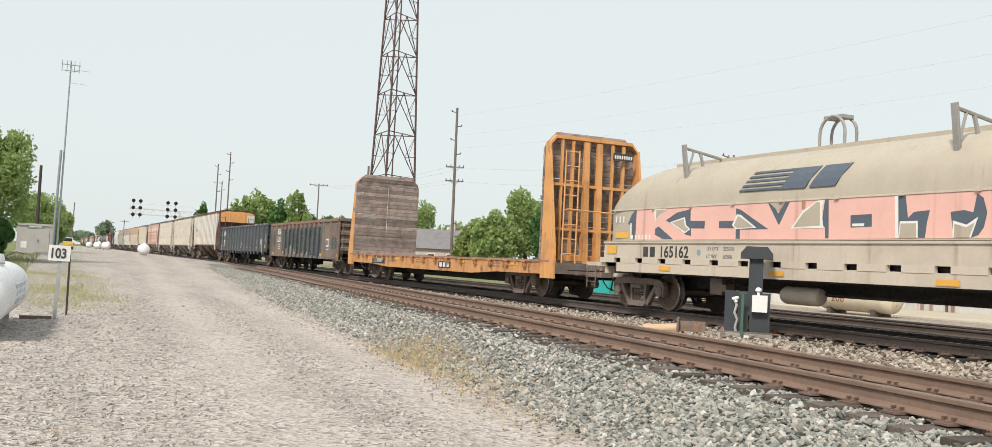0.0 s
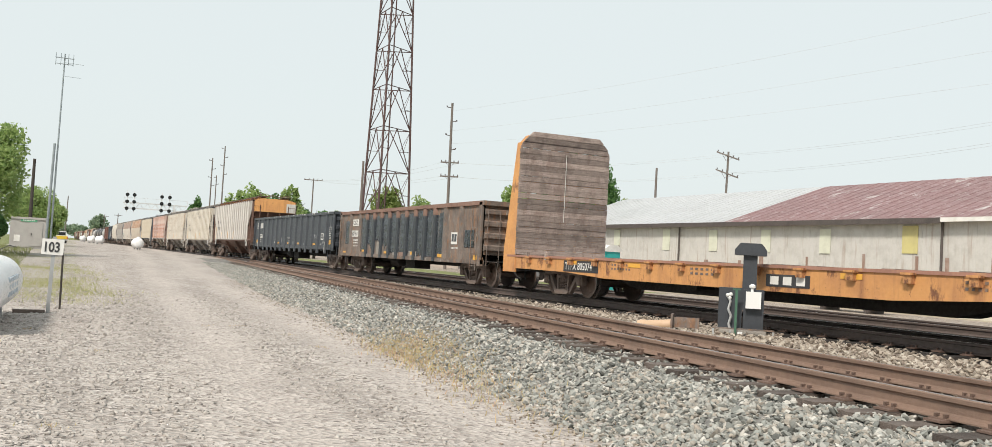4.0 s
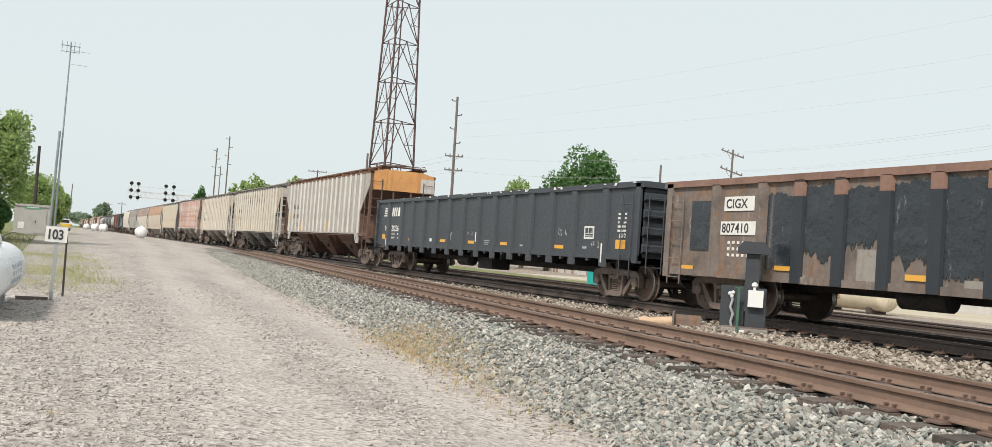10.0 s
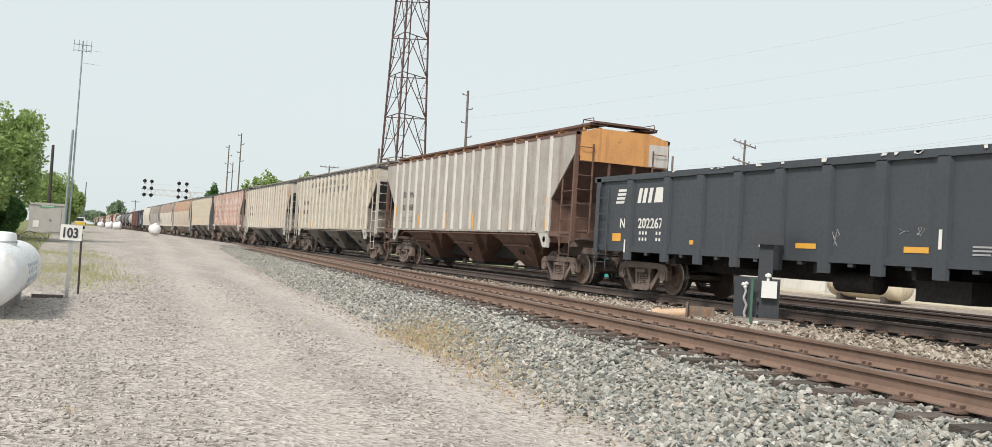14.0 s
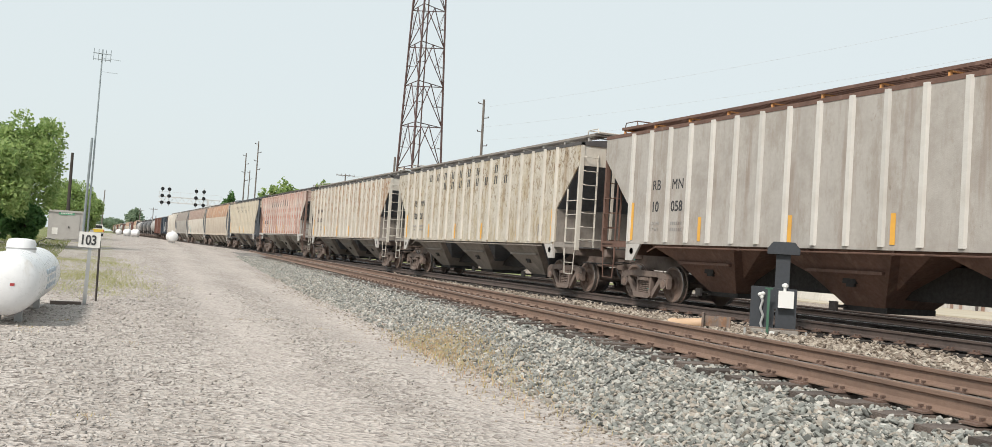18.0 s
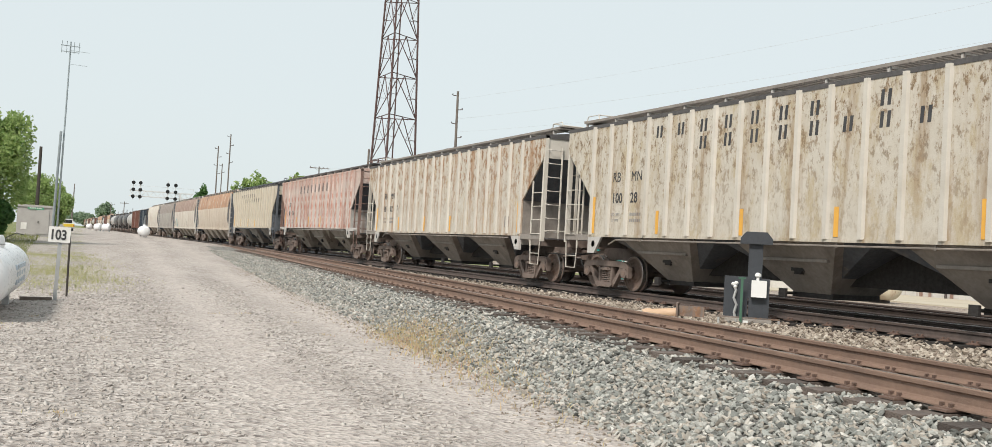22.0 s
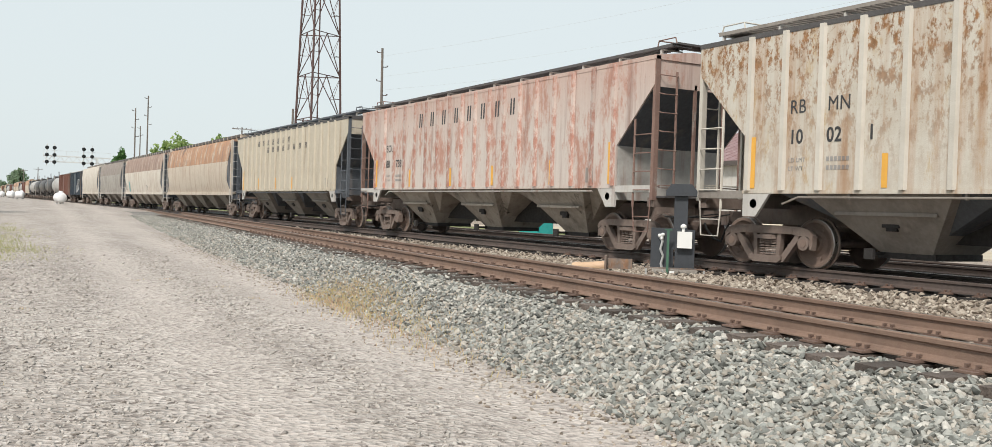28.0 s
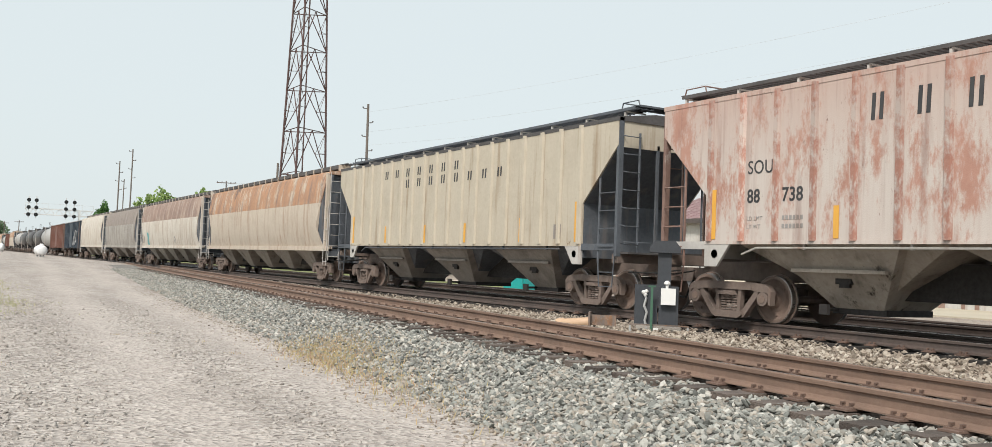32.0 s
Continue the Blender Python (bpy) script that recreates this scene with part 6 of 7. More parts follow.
round_hopper("round-sided off-white covered hopper", 18.5, m_pale, m_pale, m_bay_pale, 247.8, False, 3)
blue_box = box_car("dark blue box car with pale spray paint", 265.5, 16.6, m_navy)
for y, z, w, h in ((-4.2, 1.5, 0.9, 1.6), (-5.6, 1.7, 0.7, 1.3), (-3.0, 1.4, 0.5, 1.0)):
    bm = bmesh.new()
    tube(bm, [(-1.60, y + w * math.sin(a * 0.9) * 0.5, z + h * (0.5 - 0.5 * math.cos(a * 0.55))) for a in range(9)], 0.06, 5)
    part("spray_paint", bm, m_scrawl, blue_box, "pale sprayed loop")
box_car("oxide-red box car with ribbed sides", 283.2, 18.6, m_oxide)
t_pale = tank_car("pale grey tank car with dark stains", 301.2, body=m_tankpale)
t_dark = tank_car("black tank car with a dome platform", 318.3)
far_y = 327.0
rnd = random.Random(77)
far_hop = None
for i in range(20):
    kind = (0, 0, 1, 2, 3, 1, 2, 2, 0, 3, 1, 1, 2, 0, 3, 2, 1, 0, 2, 3)[i]
    if kind < 2:
        src, ln = (t_dark, t_pale)[kind], 17.0
    elif kind == 2:
        if far_hop is None:
            far_hop = round_hopper("distant rust-brown covered hopper", 18.0, m_peach, m_band, m_bay_grey, far_y + 9, False, 3)
            far_y += 18.0
            continue
        src, ln = far_hop, 18.0
    else:
        src, ln = [c for c, _ in TRAIN if c.name.startswith("box_car")][1], 18.6
    twin = copy_thing(src, pose(TRAIN_X, far_y + ln / 2, RAIL_Z))
    TRAIN.append((twin, far_y + ln / 2))
    far_y += ln

# ---- beyond the tracks ----
m_siding = paint("pale_metal_siding", (0.54, 0.525, 0.50), (0.40, 0.385, 0.36), (0.26, 0.16, 0.11), 0.12, 0.35, rough=0.6)
m_roof_w = paint("white_metal_roof", (0.46, 0.47, 0.48), (0.36, 0.365, 0.37), rough=0.45, grain=1)
m_roof_r = paint("red_metal_roof", (0.235, 0.135, 0.135), (0.175, 0.105, 0.105), (0.44, 0.39, 0.38), 0.3, 0.45, rough=0.6, grain=1, rust_scale=0.5, patch=((0.46, 0.42, 0.41), 0.56, 0.63, 0.35))
m_trim = paint("dark_trim", (0.09, 0.075, 0.07), (0.05, 0.042, 0.04), rough=0.7)
m_translucent = paint("translucent_panel", (0.62, 0.63, 0.52), (0.50, 0.50, 0.41), rough=0.4)
m_yellowish = paint("yellowed_panel", (0.56, 0.50, 0.22), (0.45, 0.4, 0.2), rough=0.4)
m_tower = paint("tower_steel", (0.10, 0.055, 0.052), (0.05, 0.032, 0.032), rough=0.7)
m_pole = paint("pole_wood", (0.17, 0.145, 0.13), (0.10, 0.085, 0.076), rough=0.9, bump=0.5, fine=20)
m_pole_d = paint("dark_pole_wood", (0.05, 0.042, 0.036), rough=0.9)
m_wire = paint("wire", (0.50, 0.52, 0.53), rough=0.6)
m_insul = paint("insulator", (0.12, 0.10, 0.10), rough=0.3)
m_alu = paint("painted_aluminium", (0.30, 0.34, 0.36), (0.22, 0.25, 0.27), rough=0.45, metal=0.4)
m_bridge = paint("pale_bridge_steel", (0.66, 0.67, 0.67), (0.50, 0.51, 0.51), rough=0.6)
m_tank = paint("white_tank_paint", (0.78, 0.79, 0.80), (0.66, 0.67, 0.68), (0.4, 0.36, 0.3), 0.03, 0.08, rough=0.35, bump=0.03)
m_cabin = paint("aluminium_cabin", (0.40, 0.385, 0.365), (0.31, 0.295, 0.28), rough=0.55)
m_green = paint("green_sign", (0.12, 0.36, 0.22), rough=0.5)
m_bark = paint("bark", (0.10, 0.078, 0.06), (0.05, 0.04, 0.032), rough=0.95, bump=0.8, fine=18)
m_brick = paint("house_wall", (0.46, 0.40, 0.35), (0.36, 0.31, 0.27), rough=0.85)
m_shingle = paint("grey_shingle", (0.20, 0.19, 0.20), (0.13, 0.125, 0.13), rough=0.9)
m_glass = paint("dark_window_glass", (0.03, 0.035, 0.04), rough=0.08, bump=0)
m_steel_dk = paint("charcoal_steel", (0.040, 0.046, 0.055), (0.025, 0.028, 0.034), (0.12, 0.1, 0.09), 0.08, rough=0.5)
m_pvc = paint("buff_pipe", (0.52, 0.36, 0.24), (0.42, 0.28, 0.18), rough=0.6)
m_greenpost = paint("green_post_paint", (0.05, 0.13, 0.085), rough=0.5)
m_whitebox = paint("white_plastic", (0.72, 0.73, 0.72), (0.6, 0.6, 0.58), rough=0.4, bump=0.02)
m_teal = paint("teal_tarp", (0.02, 0.36, 0.34), (0.015, 0.25, 0.25), rough=0.5)
m_lens = paint("signal_lens", (0.015, 0.015, 0.016), rough=0.3)
m_vest = paint("yellow_truck_paint", (0.72, 0.50, 0.05), rough=0.4)
m_red_p = paint("red_plastic", (0.42, 0.05, 0.05), rough=0.5)
LEAF_A = leaf_mat("leaves_fresh", (0.34, 0.465, 0.16), (0.45, 0.56, 0.22), (0.21, 0.335, 0.11))
LEAF_B = leaf_mat("leaves_dark", (0.10, 0.22, 0.075), (0.17, 0.32, 0.10), (0.06, 0.15, 0.05))
# far leaves: the haze of distance is mixed into their grey-green
LEAF_H = leaf_mat("leaves_hazed", (0.30, 0.40, 0.27), (0.38, 0.47, 0.33), (0.21, 0.31, 0.21))
LEAF_C = leaf_mat("leaves_yellowish", (0.27, 0.35, 0.10), (0.36, 0.43, 0.14), (0.17, 0.25, 0.07))


def at_bearing(az, dist):
    a = radians(az)
    return dist * math.sin(a), dist * math.cos(a)


GY = 0.23     # ground level on the far side of the tracks


def shed():
    X0, X1, XR, E, R = 43.0, 61.0, 52.0, 5.0, 8.3
    y0, ym, y1 = 8.0, 52.7, 79.6
    b = thing("warehouse", "long pale metal-sided warehouse with a white and rust-red metal roof", "building", kind="thing")
    part("wall", made((X0, X0 + 0.2, y0, y1, GY - 0.3, E), (X1 - 0.2, X1, y0, y1, GY - 0.3, E)), m_siding, b)
    for y in (y0, y1 - 0.2):
        bm = bmesh.new()
        prism(bm, ((X0 + 0.2, GY - 0.3), (X1 - 0.2, GY - 0.3), (X1 - 0.2, E), (XR, R - 0.1), (X0 + 0.2, E)), "y", y, y + 0.2)
        part("end_wall", bm, m_siding, b)
    for (a, c), m, n in (((y0 - 0.3, ym), m_roof_r, "roof"), ((ym, y1 + 0.3), m_roof_w, "roof")):
        bm = bmesh.new()
        prism(bm, ((X0 - 0.5, E + 0.0), (XR, R), (X1 + 0.5, E), (X1 + 0.5, E + 0.12), (XR, R + 0.14), (X0 - 0.5, E + 0.12)), "y", a, c)
        rf = part(n, bm, m, b, "faded red metal roof with pale scuffs" if m is m_roof_r else "white metal roof sheets")
        seam = bmesh.new()
        y = a + 0.4
        while y < c:
            hexa(seam, [(X0 - 0.5, y, E + 0.12), (X0 - 0.5, y + 0.05, E + 0.12), (X0 - 0.5, y + 0.05, E + 0.14), (X0 - 0.5, y, E + 0.14)],
                 [(XR, y, R + 0.14), (XR, y + 0.05, R + 0.14), (XR, y + 0.05, R + 0.16), (XR, y, R + 0.16)])
            y += 0.9
        tagged(part("roof_seam", seam, m, rf), kind="stuff")
    part("fascia", made((X0 - 0.56, X0 - 0.5, y0, ym - 17.9, E - 0.10, E + 0.13)), m_white, b)
    part("fascia", made((X0 - 0.56, X0 - 0.5, ym - 17.9, y1 + 0.3, E - 0.18, E + 0.13)), m_trim, b)
    bm = bmesh.new()
    y = y0 + 0.2
    while y < y1:
        box(bm, X0 - 0.014, X0, y, y + 0.05, GY - 0.2, E - 0.1)
        y += 0.42
    tagged(part("siding_rib", bm, m_siding, b), kind="stuff")
    for y, z0, z1, w, m in ((36.6, 3.2, 4.75, 1.05, m_yellowish), (43.0, 3.1, 4.6, 0.9, m_translucent), (48.3, 3.1, 4.6, 0.9, m_translucent), (53.8, 3.1, 4.6, 0.9, m_translucent),
                            (59.5, 3.1, 4.7, 0.9, m_translucent), (66.5, 3.4, 4.7, 0.9, m_translucent), (72.0, 3.4, 4.7, 0.9, m_translucent)):
        part("wall_light", made((X0 - 0.06, X0 - 0.03, y, y + w, z0, z1)), m, b, "faded translucent wall panel")
    bm = bmesh.new()
    cyl(bm, (X0 - 0.12, 0, GY), (X0 - 0.12, 0, E - 0.1), 0.07, 8)
    pipe_me = mesh_of("downpipe", bm, m_trim)
    for y in (35.0, 58.2):
        part("downpipe", pipe_me, None, b, at=(0, y, 0))
    rnd = random.Random(4)
    bm = bmesh.new()
    y = 14.0
    while y < 79:
        w, z1 = rnd.uniform(0.1, 0.42), rnd.uniform(0.9, 2.9)
        if rnd.random() < 0.75:
            box(bm, X0 - 0.052, X0 - 0.044, y, y + w, GY, GY + z1)
        y += rnd.uniform(0.4, 1.6)
    tagged(part("rust_strip", bm, paint("siding_rust", (0.24, 0.15, 0.115), (0.38, 0.3, 0.26), rough=0.8, streak=0.6), b), kind="stuff")


shed()
bm = bmesh.new()
box(bm, 33.0, 43.0, 10, 95, GY - 0.12, GY + 0.02)
tagged(part("apron", bm, paint("pale_yard_dirt", (0.47, 0.42, 0.33), (0.36, 0.31, 0.24), rough=0.95, grain=1), None), "pale dirt strip in front of the warehouse", "pavement", kind="structure")


def leaves(name, centre, radii, count, size, material, seed, parent, lumps=14, full=1.0):
    """A crown of many small leaf clumps on a few dozen lobes, with gaps between them."""
    rg = np.random.default_rng(seed)
    d = rg.normal(size=(lumps, 3))
    d /= np.linalg.norm(d, axis=1)[:, None]
    lob = d * rg.uniform(0.35, 0.78, (lumps, 1))
    lob[:, 2] = lob[:, 2] * 0.9 + 0.05
    rad = rg.uniform(0.18, 0.40, lumps) * full
    which = rg.integers(0, lumps, count)
    p = rg.normal(size=(count, 3))
    p /= np.linalg.norm(p, axis=1)[:, None]
    p = (lob[which] + p * (rad[which] * rg.uniform(0.55, 1.08, count))[:, None]) * np.array(radii) + np.array(centre)
    a = rg.normal(size=(count, 3))
    a /= np.linalg.norm(a, axis=1)[:, None]
    b = np.cross(a, rg.normal(size=(count, 3)))
    b /= np.linalg.norm(b, axis=1)[:, None]
    s = size * rg.uniform(0.6, 1.35, count)[:, None]
    n = np.cross(a, b)
    v = np.stack([p - a * s, p - b * s * 0.55 + n * s * 0.15, p + a * s, p + b * s * 0.55 + n * s * 0.15], 1).reshape(-1, 3)
    me = bpy.data.meshes.new(name)
    me.from_pydata(v.tolist(), [], (np.arange(count)[:, None] * 4 + np.arange(4)[None]).tolist())
    me.materials.append(material)
    return part(name, me, None, parent)


def tree(label, x, y, z, height, width, material, seed, count=5200, size=0.28, trunk=0.28, low=0.2, full=1.0):
    """Tapered trunk with limbs, and a crown of leaf clumps."""
    rnd = random.Random(seed)
    t = thing("tree", label, "tree", (x, y, z), group="trees round the yard")
    bm = bmesh.new()
    cyl(bm, (0, 0, -0.3), (0.1, 0, height * 0.42), height * 0.028, 9, height * 0.018)
    cyl(bm, (0.1, 0, height * 0.42), (0, 0.1, height * 0.8), height * 0.018, 7, height * 0.006)
    for i in range(9):
        a, h = rnd.uniform(0, 6.28), height * rnd.uniform(0.28, 0.62)
        r = width * rnd.uniform(0.22, 0.40)
        cyl(bm, (0.06, 0, h), (math.cos(a) * r, math.sin(a) * r, h + height * rnd.uniform(0.12, 0.28)), height * 0.010, 6, height * 0.003)
    part("trunk", bm, m_bark, t)
    leaves("crown", (0, 0, height * (0.5 + low / 2)), (width / 2, width / 2, height * (0.5 - low / 2)), count, size, material, seed, t, 26 if full == 1 else 44, full)
    return t


def put_tree(label, az, dist, top_elev, wide, mat, seed, **kw):
    x, y = at_bearing(az, dist)
    h = 1.5 + dist * math.tan(radians(top_elev)) - GY
    return tree(label, x, y, GY, h, 2 * dist * math.tan(radians(wide / 2)), mat, seed, **kw)


put_tree("dense dark-green tree behind the warehouse", 30.65, 104, 6.75, 5.5, LEAF_B, 1, count=42000, size=0.2, low=0.0, full=1.2)
put_tree("fresh green leafy tree beside the yard", 26.8, 100, 5.0, 3.6, LEAF_A, 2, count=7000, size=0.22, low=0.05)
put_tree("fresh green leafy tree beside the yard", 25.0, 92, 3.6, 3.6, LEAF_A, 3, count=6000, size=0.22, low=0.0)
put_tree("yellow-green bushy tree beside the yard", 23.6, 96, 3.0, 2.8, LEAF_C, 4, count=5000, size=0.24, low=0.0)
put_tree("green leafy tree beyond the house", 20.6, 125, 3.6, 2.6, LEAF_A, 5, count=5000, size=0.24, low=0.05)
put_tree("yellow-green tree behind the warehouse roof", 33.6, 110, 4.4, 3.0, LEAF_C, 6, count=5000, size=0.24, low=0.0)
put_tree("dark-green tree beside the warehouse end", 28.3, 90, 4.2, 3.4, LEAF_B, 7, count=6000, size=0.22, low=0.0)
put_tree("yellow-green tree under the lattice tower", 18.6, 140, 4.6, 2.6, LEAF_C, 8, count=3500, low=0.1)
for k, (az, d, el, w, m) in enumerate(((9.9, 150, 3.6, 2.0, LEAF_A), (10.9, 155, 4.2, 1.9, LEAF_A), (12.1, 150, 3.3, 1.8, LEAF_B), (13.0, 140, 4.0, 1.9, LEAF_A), (14.4, 145, 3.0, 2.6, LEAF_B), (7.5, 170, 2.9, 1.0, LEAF_B), (15.5, 150, 2.6, 2.2, LEAF_A), (22.0, 130, 2.6, 3.0, LEAF_A))):
    put_tree("green tree in the row beyond the tracks", az, d, el, w, m, 20 + k, count=3800, size=0.3, low=0.05)
for k, (az, d, el, w, m) in enumerate(((-3.25, 62, 6.6, 4.7, LEAF_A), (-4.8, 58, 5.4, 4.4, LEAF_A), (-1.1, 110, 2.9, 3.4, LEAF_A), (-0.2, 120, 2.2, 2.0, LEAF_A), (-3.3, 60, 1.4, 2.2, LEAF_B), (-4.6, 64, 1.6, 3.0, LEAF_B), (2.3, 900, 1.6, 1.25, LEAF_H), (1.3, 940, 0.85, 1.6, LEAF_H), (2.9, 930, 0.75, 1.4, LEAF_H), (0.3, 900, 0.8, 1.8, LEAF_H))):
    x, y = at_bearing(az, d)
    z = float(ground_z(x, y))
    h = 1.5 + d * math.tan(radians(el)) - z
    far = d > 300
    tree("distant tree at the end of the road" if far else "fresh green tree beside the gravel road", x, y, z, h, 2 * d * math.tan(radians(w / 2)), m, 60 + k, count=2500 if far else 10000, size=1.2 if far else 0.13, low=0.0 if el < 2.5 else 0.08)


# lattice tower
def tower():
    x, y = at_bearing(18.35, 132)
    t = thing("lattice_tower", "tall dark red steel lattice radio tower", "tower", pose(x, y, GY, 0, 0, -18.35))
    H, r0, r1 = 74.0, 4.1, 1.3
    ang = [radians(a) for a in (20, 140, 260)]
    def at(k, z):
        r = r0 + (r1 - r0) * z / H
        return Vector((r * math.cos(ang[k]), r * math.sin(ang[k]), z))
    for k in range(3):
        bm = bmesh.new()
        cyl(bm, at(k, 0), at(k, H), 0.17, 8, 0.09)
        part("leg", bm, m_tower, t)
    zs, z = [0], 0
    while z < H - 4:
        z += 6.6 - 3.2 * z / H
        zs.append(z)
    for a, b in zip(zs, zs[1:]):
        bm = bmesh.new()
        for k in range(3):
            j = (k + 1) % 3
            m = (at(k, b) + at(j, b)) / 2
            cyl(bm, at(k, b), at(j, b), 0.065, 5)
            cyl(bm, at(k, a), m, 0.07, 5)
            cyl(bm, at(j, a), m, 0.07, 5)
            c = (a + b) / 2
            q1, q2 = at(k, a).lerp(m, 0.5), at(j, a).lerp(m, 0.5)
            cyl(bm, at(k, c), q1, 0.04, 4)
            cyl(bm, at(j, c), q2, 0.04, 4)
            cyl(bm, at(k, b), q1, 0.04, 4)
            cyl(bm, at(j, b), q2, 0.04, 4)
        tagged(part("brace", bm, m_tower, t), kind="stuff")
    bm = bmesh.new()
    cyl(bm, (0.2, 0.6, 0), (0.1, 0.3, H), 0.10, 6)
    part("feed_line", bm, m_tower, t)


tower()


def utility_pole(az, dist, top_elev, arms, lean=0.0, r=0.125, mat=None, pegs=0, arm_w=1.5, face=0.0, group="utility poles", tilt=0.0):
    """A wooden pole; arms: elevations in degrees at which its crossarms show."""
    x, y = at_bearing(az, dist)
    z0 = float(ground_z(x, y)) if x < 24 else GY
    h = 1.5 + dist * math.tan(radians(top_elev)) - z0
    p = thing("utility_pole", "weathered wooden utility pole" + (" with crossarms" if arms else ""), "utility pole", pose(x, y, z0, 0, lean, -az + face), group=group)
    bm = bmesh.new()
    cyl(bm, (0, 0, -0.4), (0, 0, h), r, 10, r * 0.66)
    part("pole", bm, mat or m_pole, p)
    for e in arms:
        z = 1.5 + dist * math.tan(radians(e)) - z0
        turn = Matrix.Translation((0, 0, z)) @ pose(0, 0, 0, 0, tilt, 0)
        arm = part("crossarm", made((-arm_w, arm_w, -0.16, -0.05, -0.07, 0.07)), mat or m_pole, p, at=turn)
        bm = bmesh.new()
        lathe(bm, ((0.07, 0.03), (0.14, 0.06), (0.24, 0.05)), "z", 7)
        pot = mesh_of("insulator", bm, m_insul)
        for k in (-0.92, -0.45, 0.45, 0.92):
            part("insulator", pot, None, arm, at=(k * arm_w, -0.1, 0))
        for s in (-1, 1):
            bm = bmesh.new()
            cyl(bm, (s * arm_w * 0.5, -0.16, 0), (0, -0.16, -0.5), 0.02, 4)
            part("arm_brace", bm, m_insul, arm)
    if pegs:
        bm = bmesh.new()
        cyl(bm, (0, 0, 0), (0.55, 0, 0.06), 0.05, 5)
        lathe(bm, ((0.06, 0.05), (0.2, 0.08)), "z", 6, (0.55, 0, 0))
        peg = mesh_of("post_insulator", bm, m_insul)
        for i in range(pegs):
            part("post_insulator", peg, None, p, at=pose(0, 0, h - 0.5 - i * 1.5, 0, 0, 0 if i % 2 else 180))
    return p


utility_pole(22.3, 100, 9.45, (5.85, 5.0), -0.6, 0.19, pegs=4, arm_w=0.98, face=8)
utility_pole(38.9, 96, 7.25, (7.0, 5.95), 1.0, 0.15, arm_w=1.25, face=-22, tilt=19)
utility_pole(34.85, 96, 6.15, (), 0, 0.16)
utility_pole(8.88, 172, 5.85, (), 0, 0.15, pegs=4)
utility_pole(8.22, 176, 5.1, (), 0, 0.15, pegs=4)
utility_pole(8.5, 220, 4.1, (), 0, 0.15, pegs=2)
utility_pole(14.1, 165, 4.35, (4.25,), 0, 0.15, arm_w=1.6)
utility_pole(-1.15, 88, 4.2, (), 0, 0.17, m_pole_d, group="dark poles")
utility_pole(17.0, 120, 5.6, (), 0, 0.2)
utility_pole(0.62, 300, 2.3, (), 1.0, 0.2)
utility_pole(2.6, 420, 1.4, (1.3,), 0, 0.2)
utility_pole(3.3, 380, 1.5, (1.4,), 0, 0.2)


def wire(name, a, b, sag, r=0.012, n=14):
    bm = bmesh.new()
    pts = [Vector(a).lerp(Vector(b), i / n) - Vector((0, 0, 4 * sag * (i / n) * (1 - i / n))) for i in range(n + 1)]
    tube(bm, pts, r, 4)
    ob = part(name, bm, m_wire, None)
    return tagged(ob, "thin overhead wire strung between wooden poles", "overhead wire", "overhead wires")


def bearing_point(az, dist, elev):
    x, y = at_bearing(az, dist)
    return (x, y, 1.5 + dist * math.tan(radians(elev)))


for e1, e2, o in ((5.85, 7.05, -0.5), (5.85, 7.05, 0.5), (5.0, 5.95, -0.5), (5.0, 5.95, 0.5)):
    a, b = bearing_point(22.3 + o, 100, e1), bearing_point(38.9 + o, 96, e2)
    wire("overhead_wire", a, b, 0.7, 0.010)
    wire("overhead_wire", b, bearing_point(62 + o, 62, e2 + 3.4), 0.6, 0.009)
    wire("overhead_wire", a, bearing_point(14.1 + o * 0.5, 165, 4.25), 0.8, 0.012)
for e1, e2 in ((9.2, 15.3), (8.0, 13.2), (7.2, 11.4)):
    wire("overhead_wire", bearing_point(22.3, 100, e1 - 0.2), bearing_point(56, 70, e2), 0.5, 0.008)


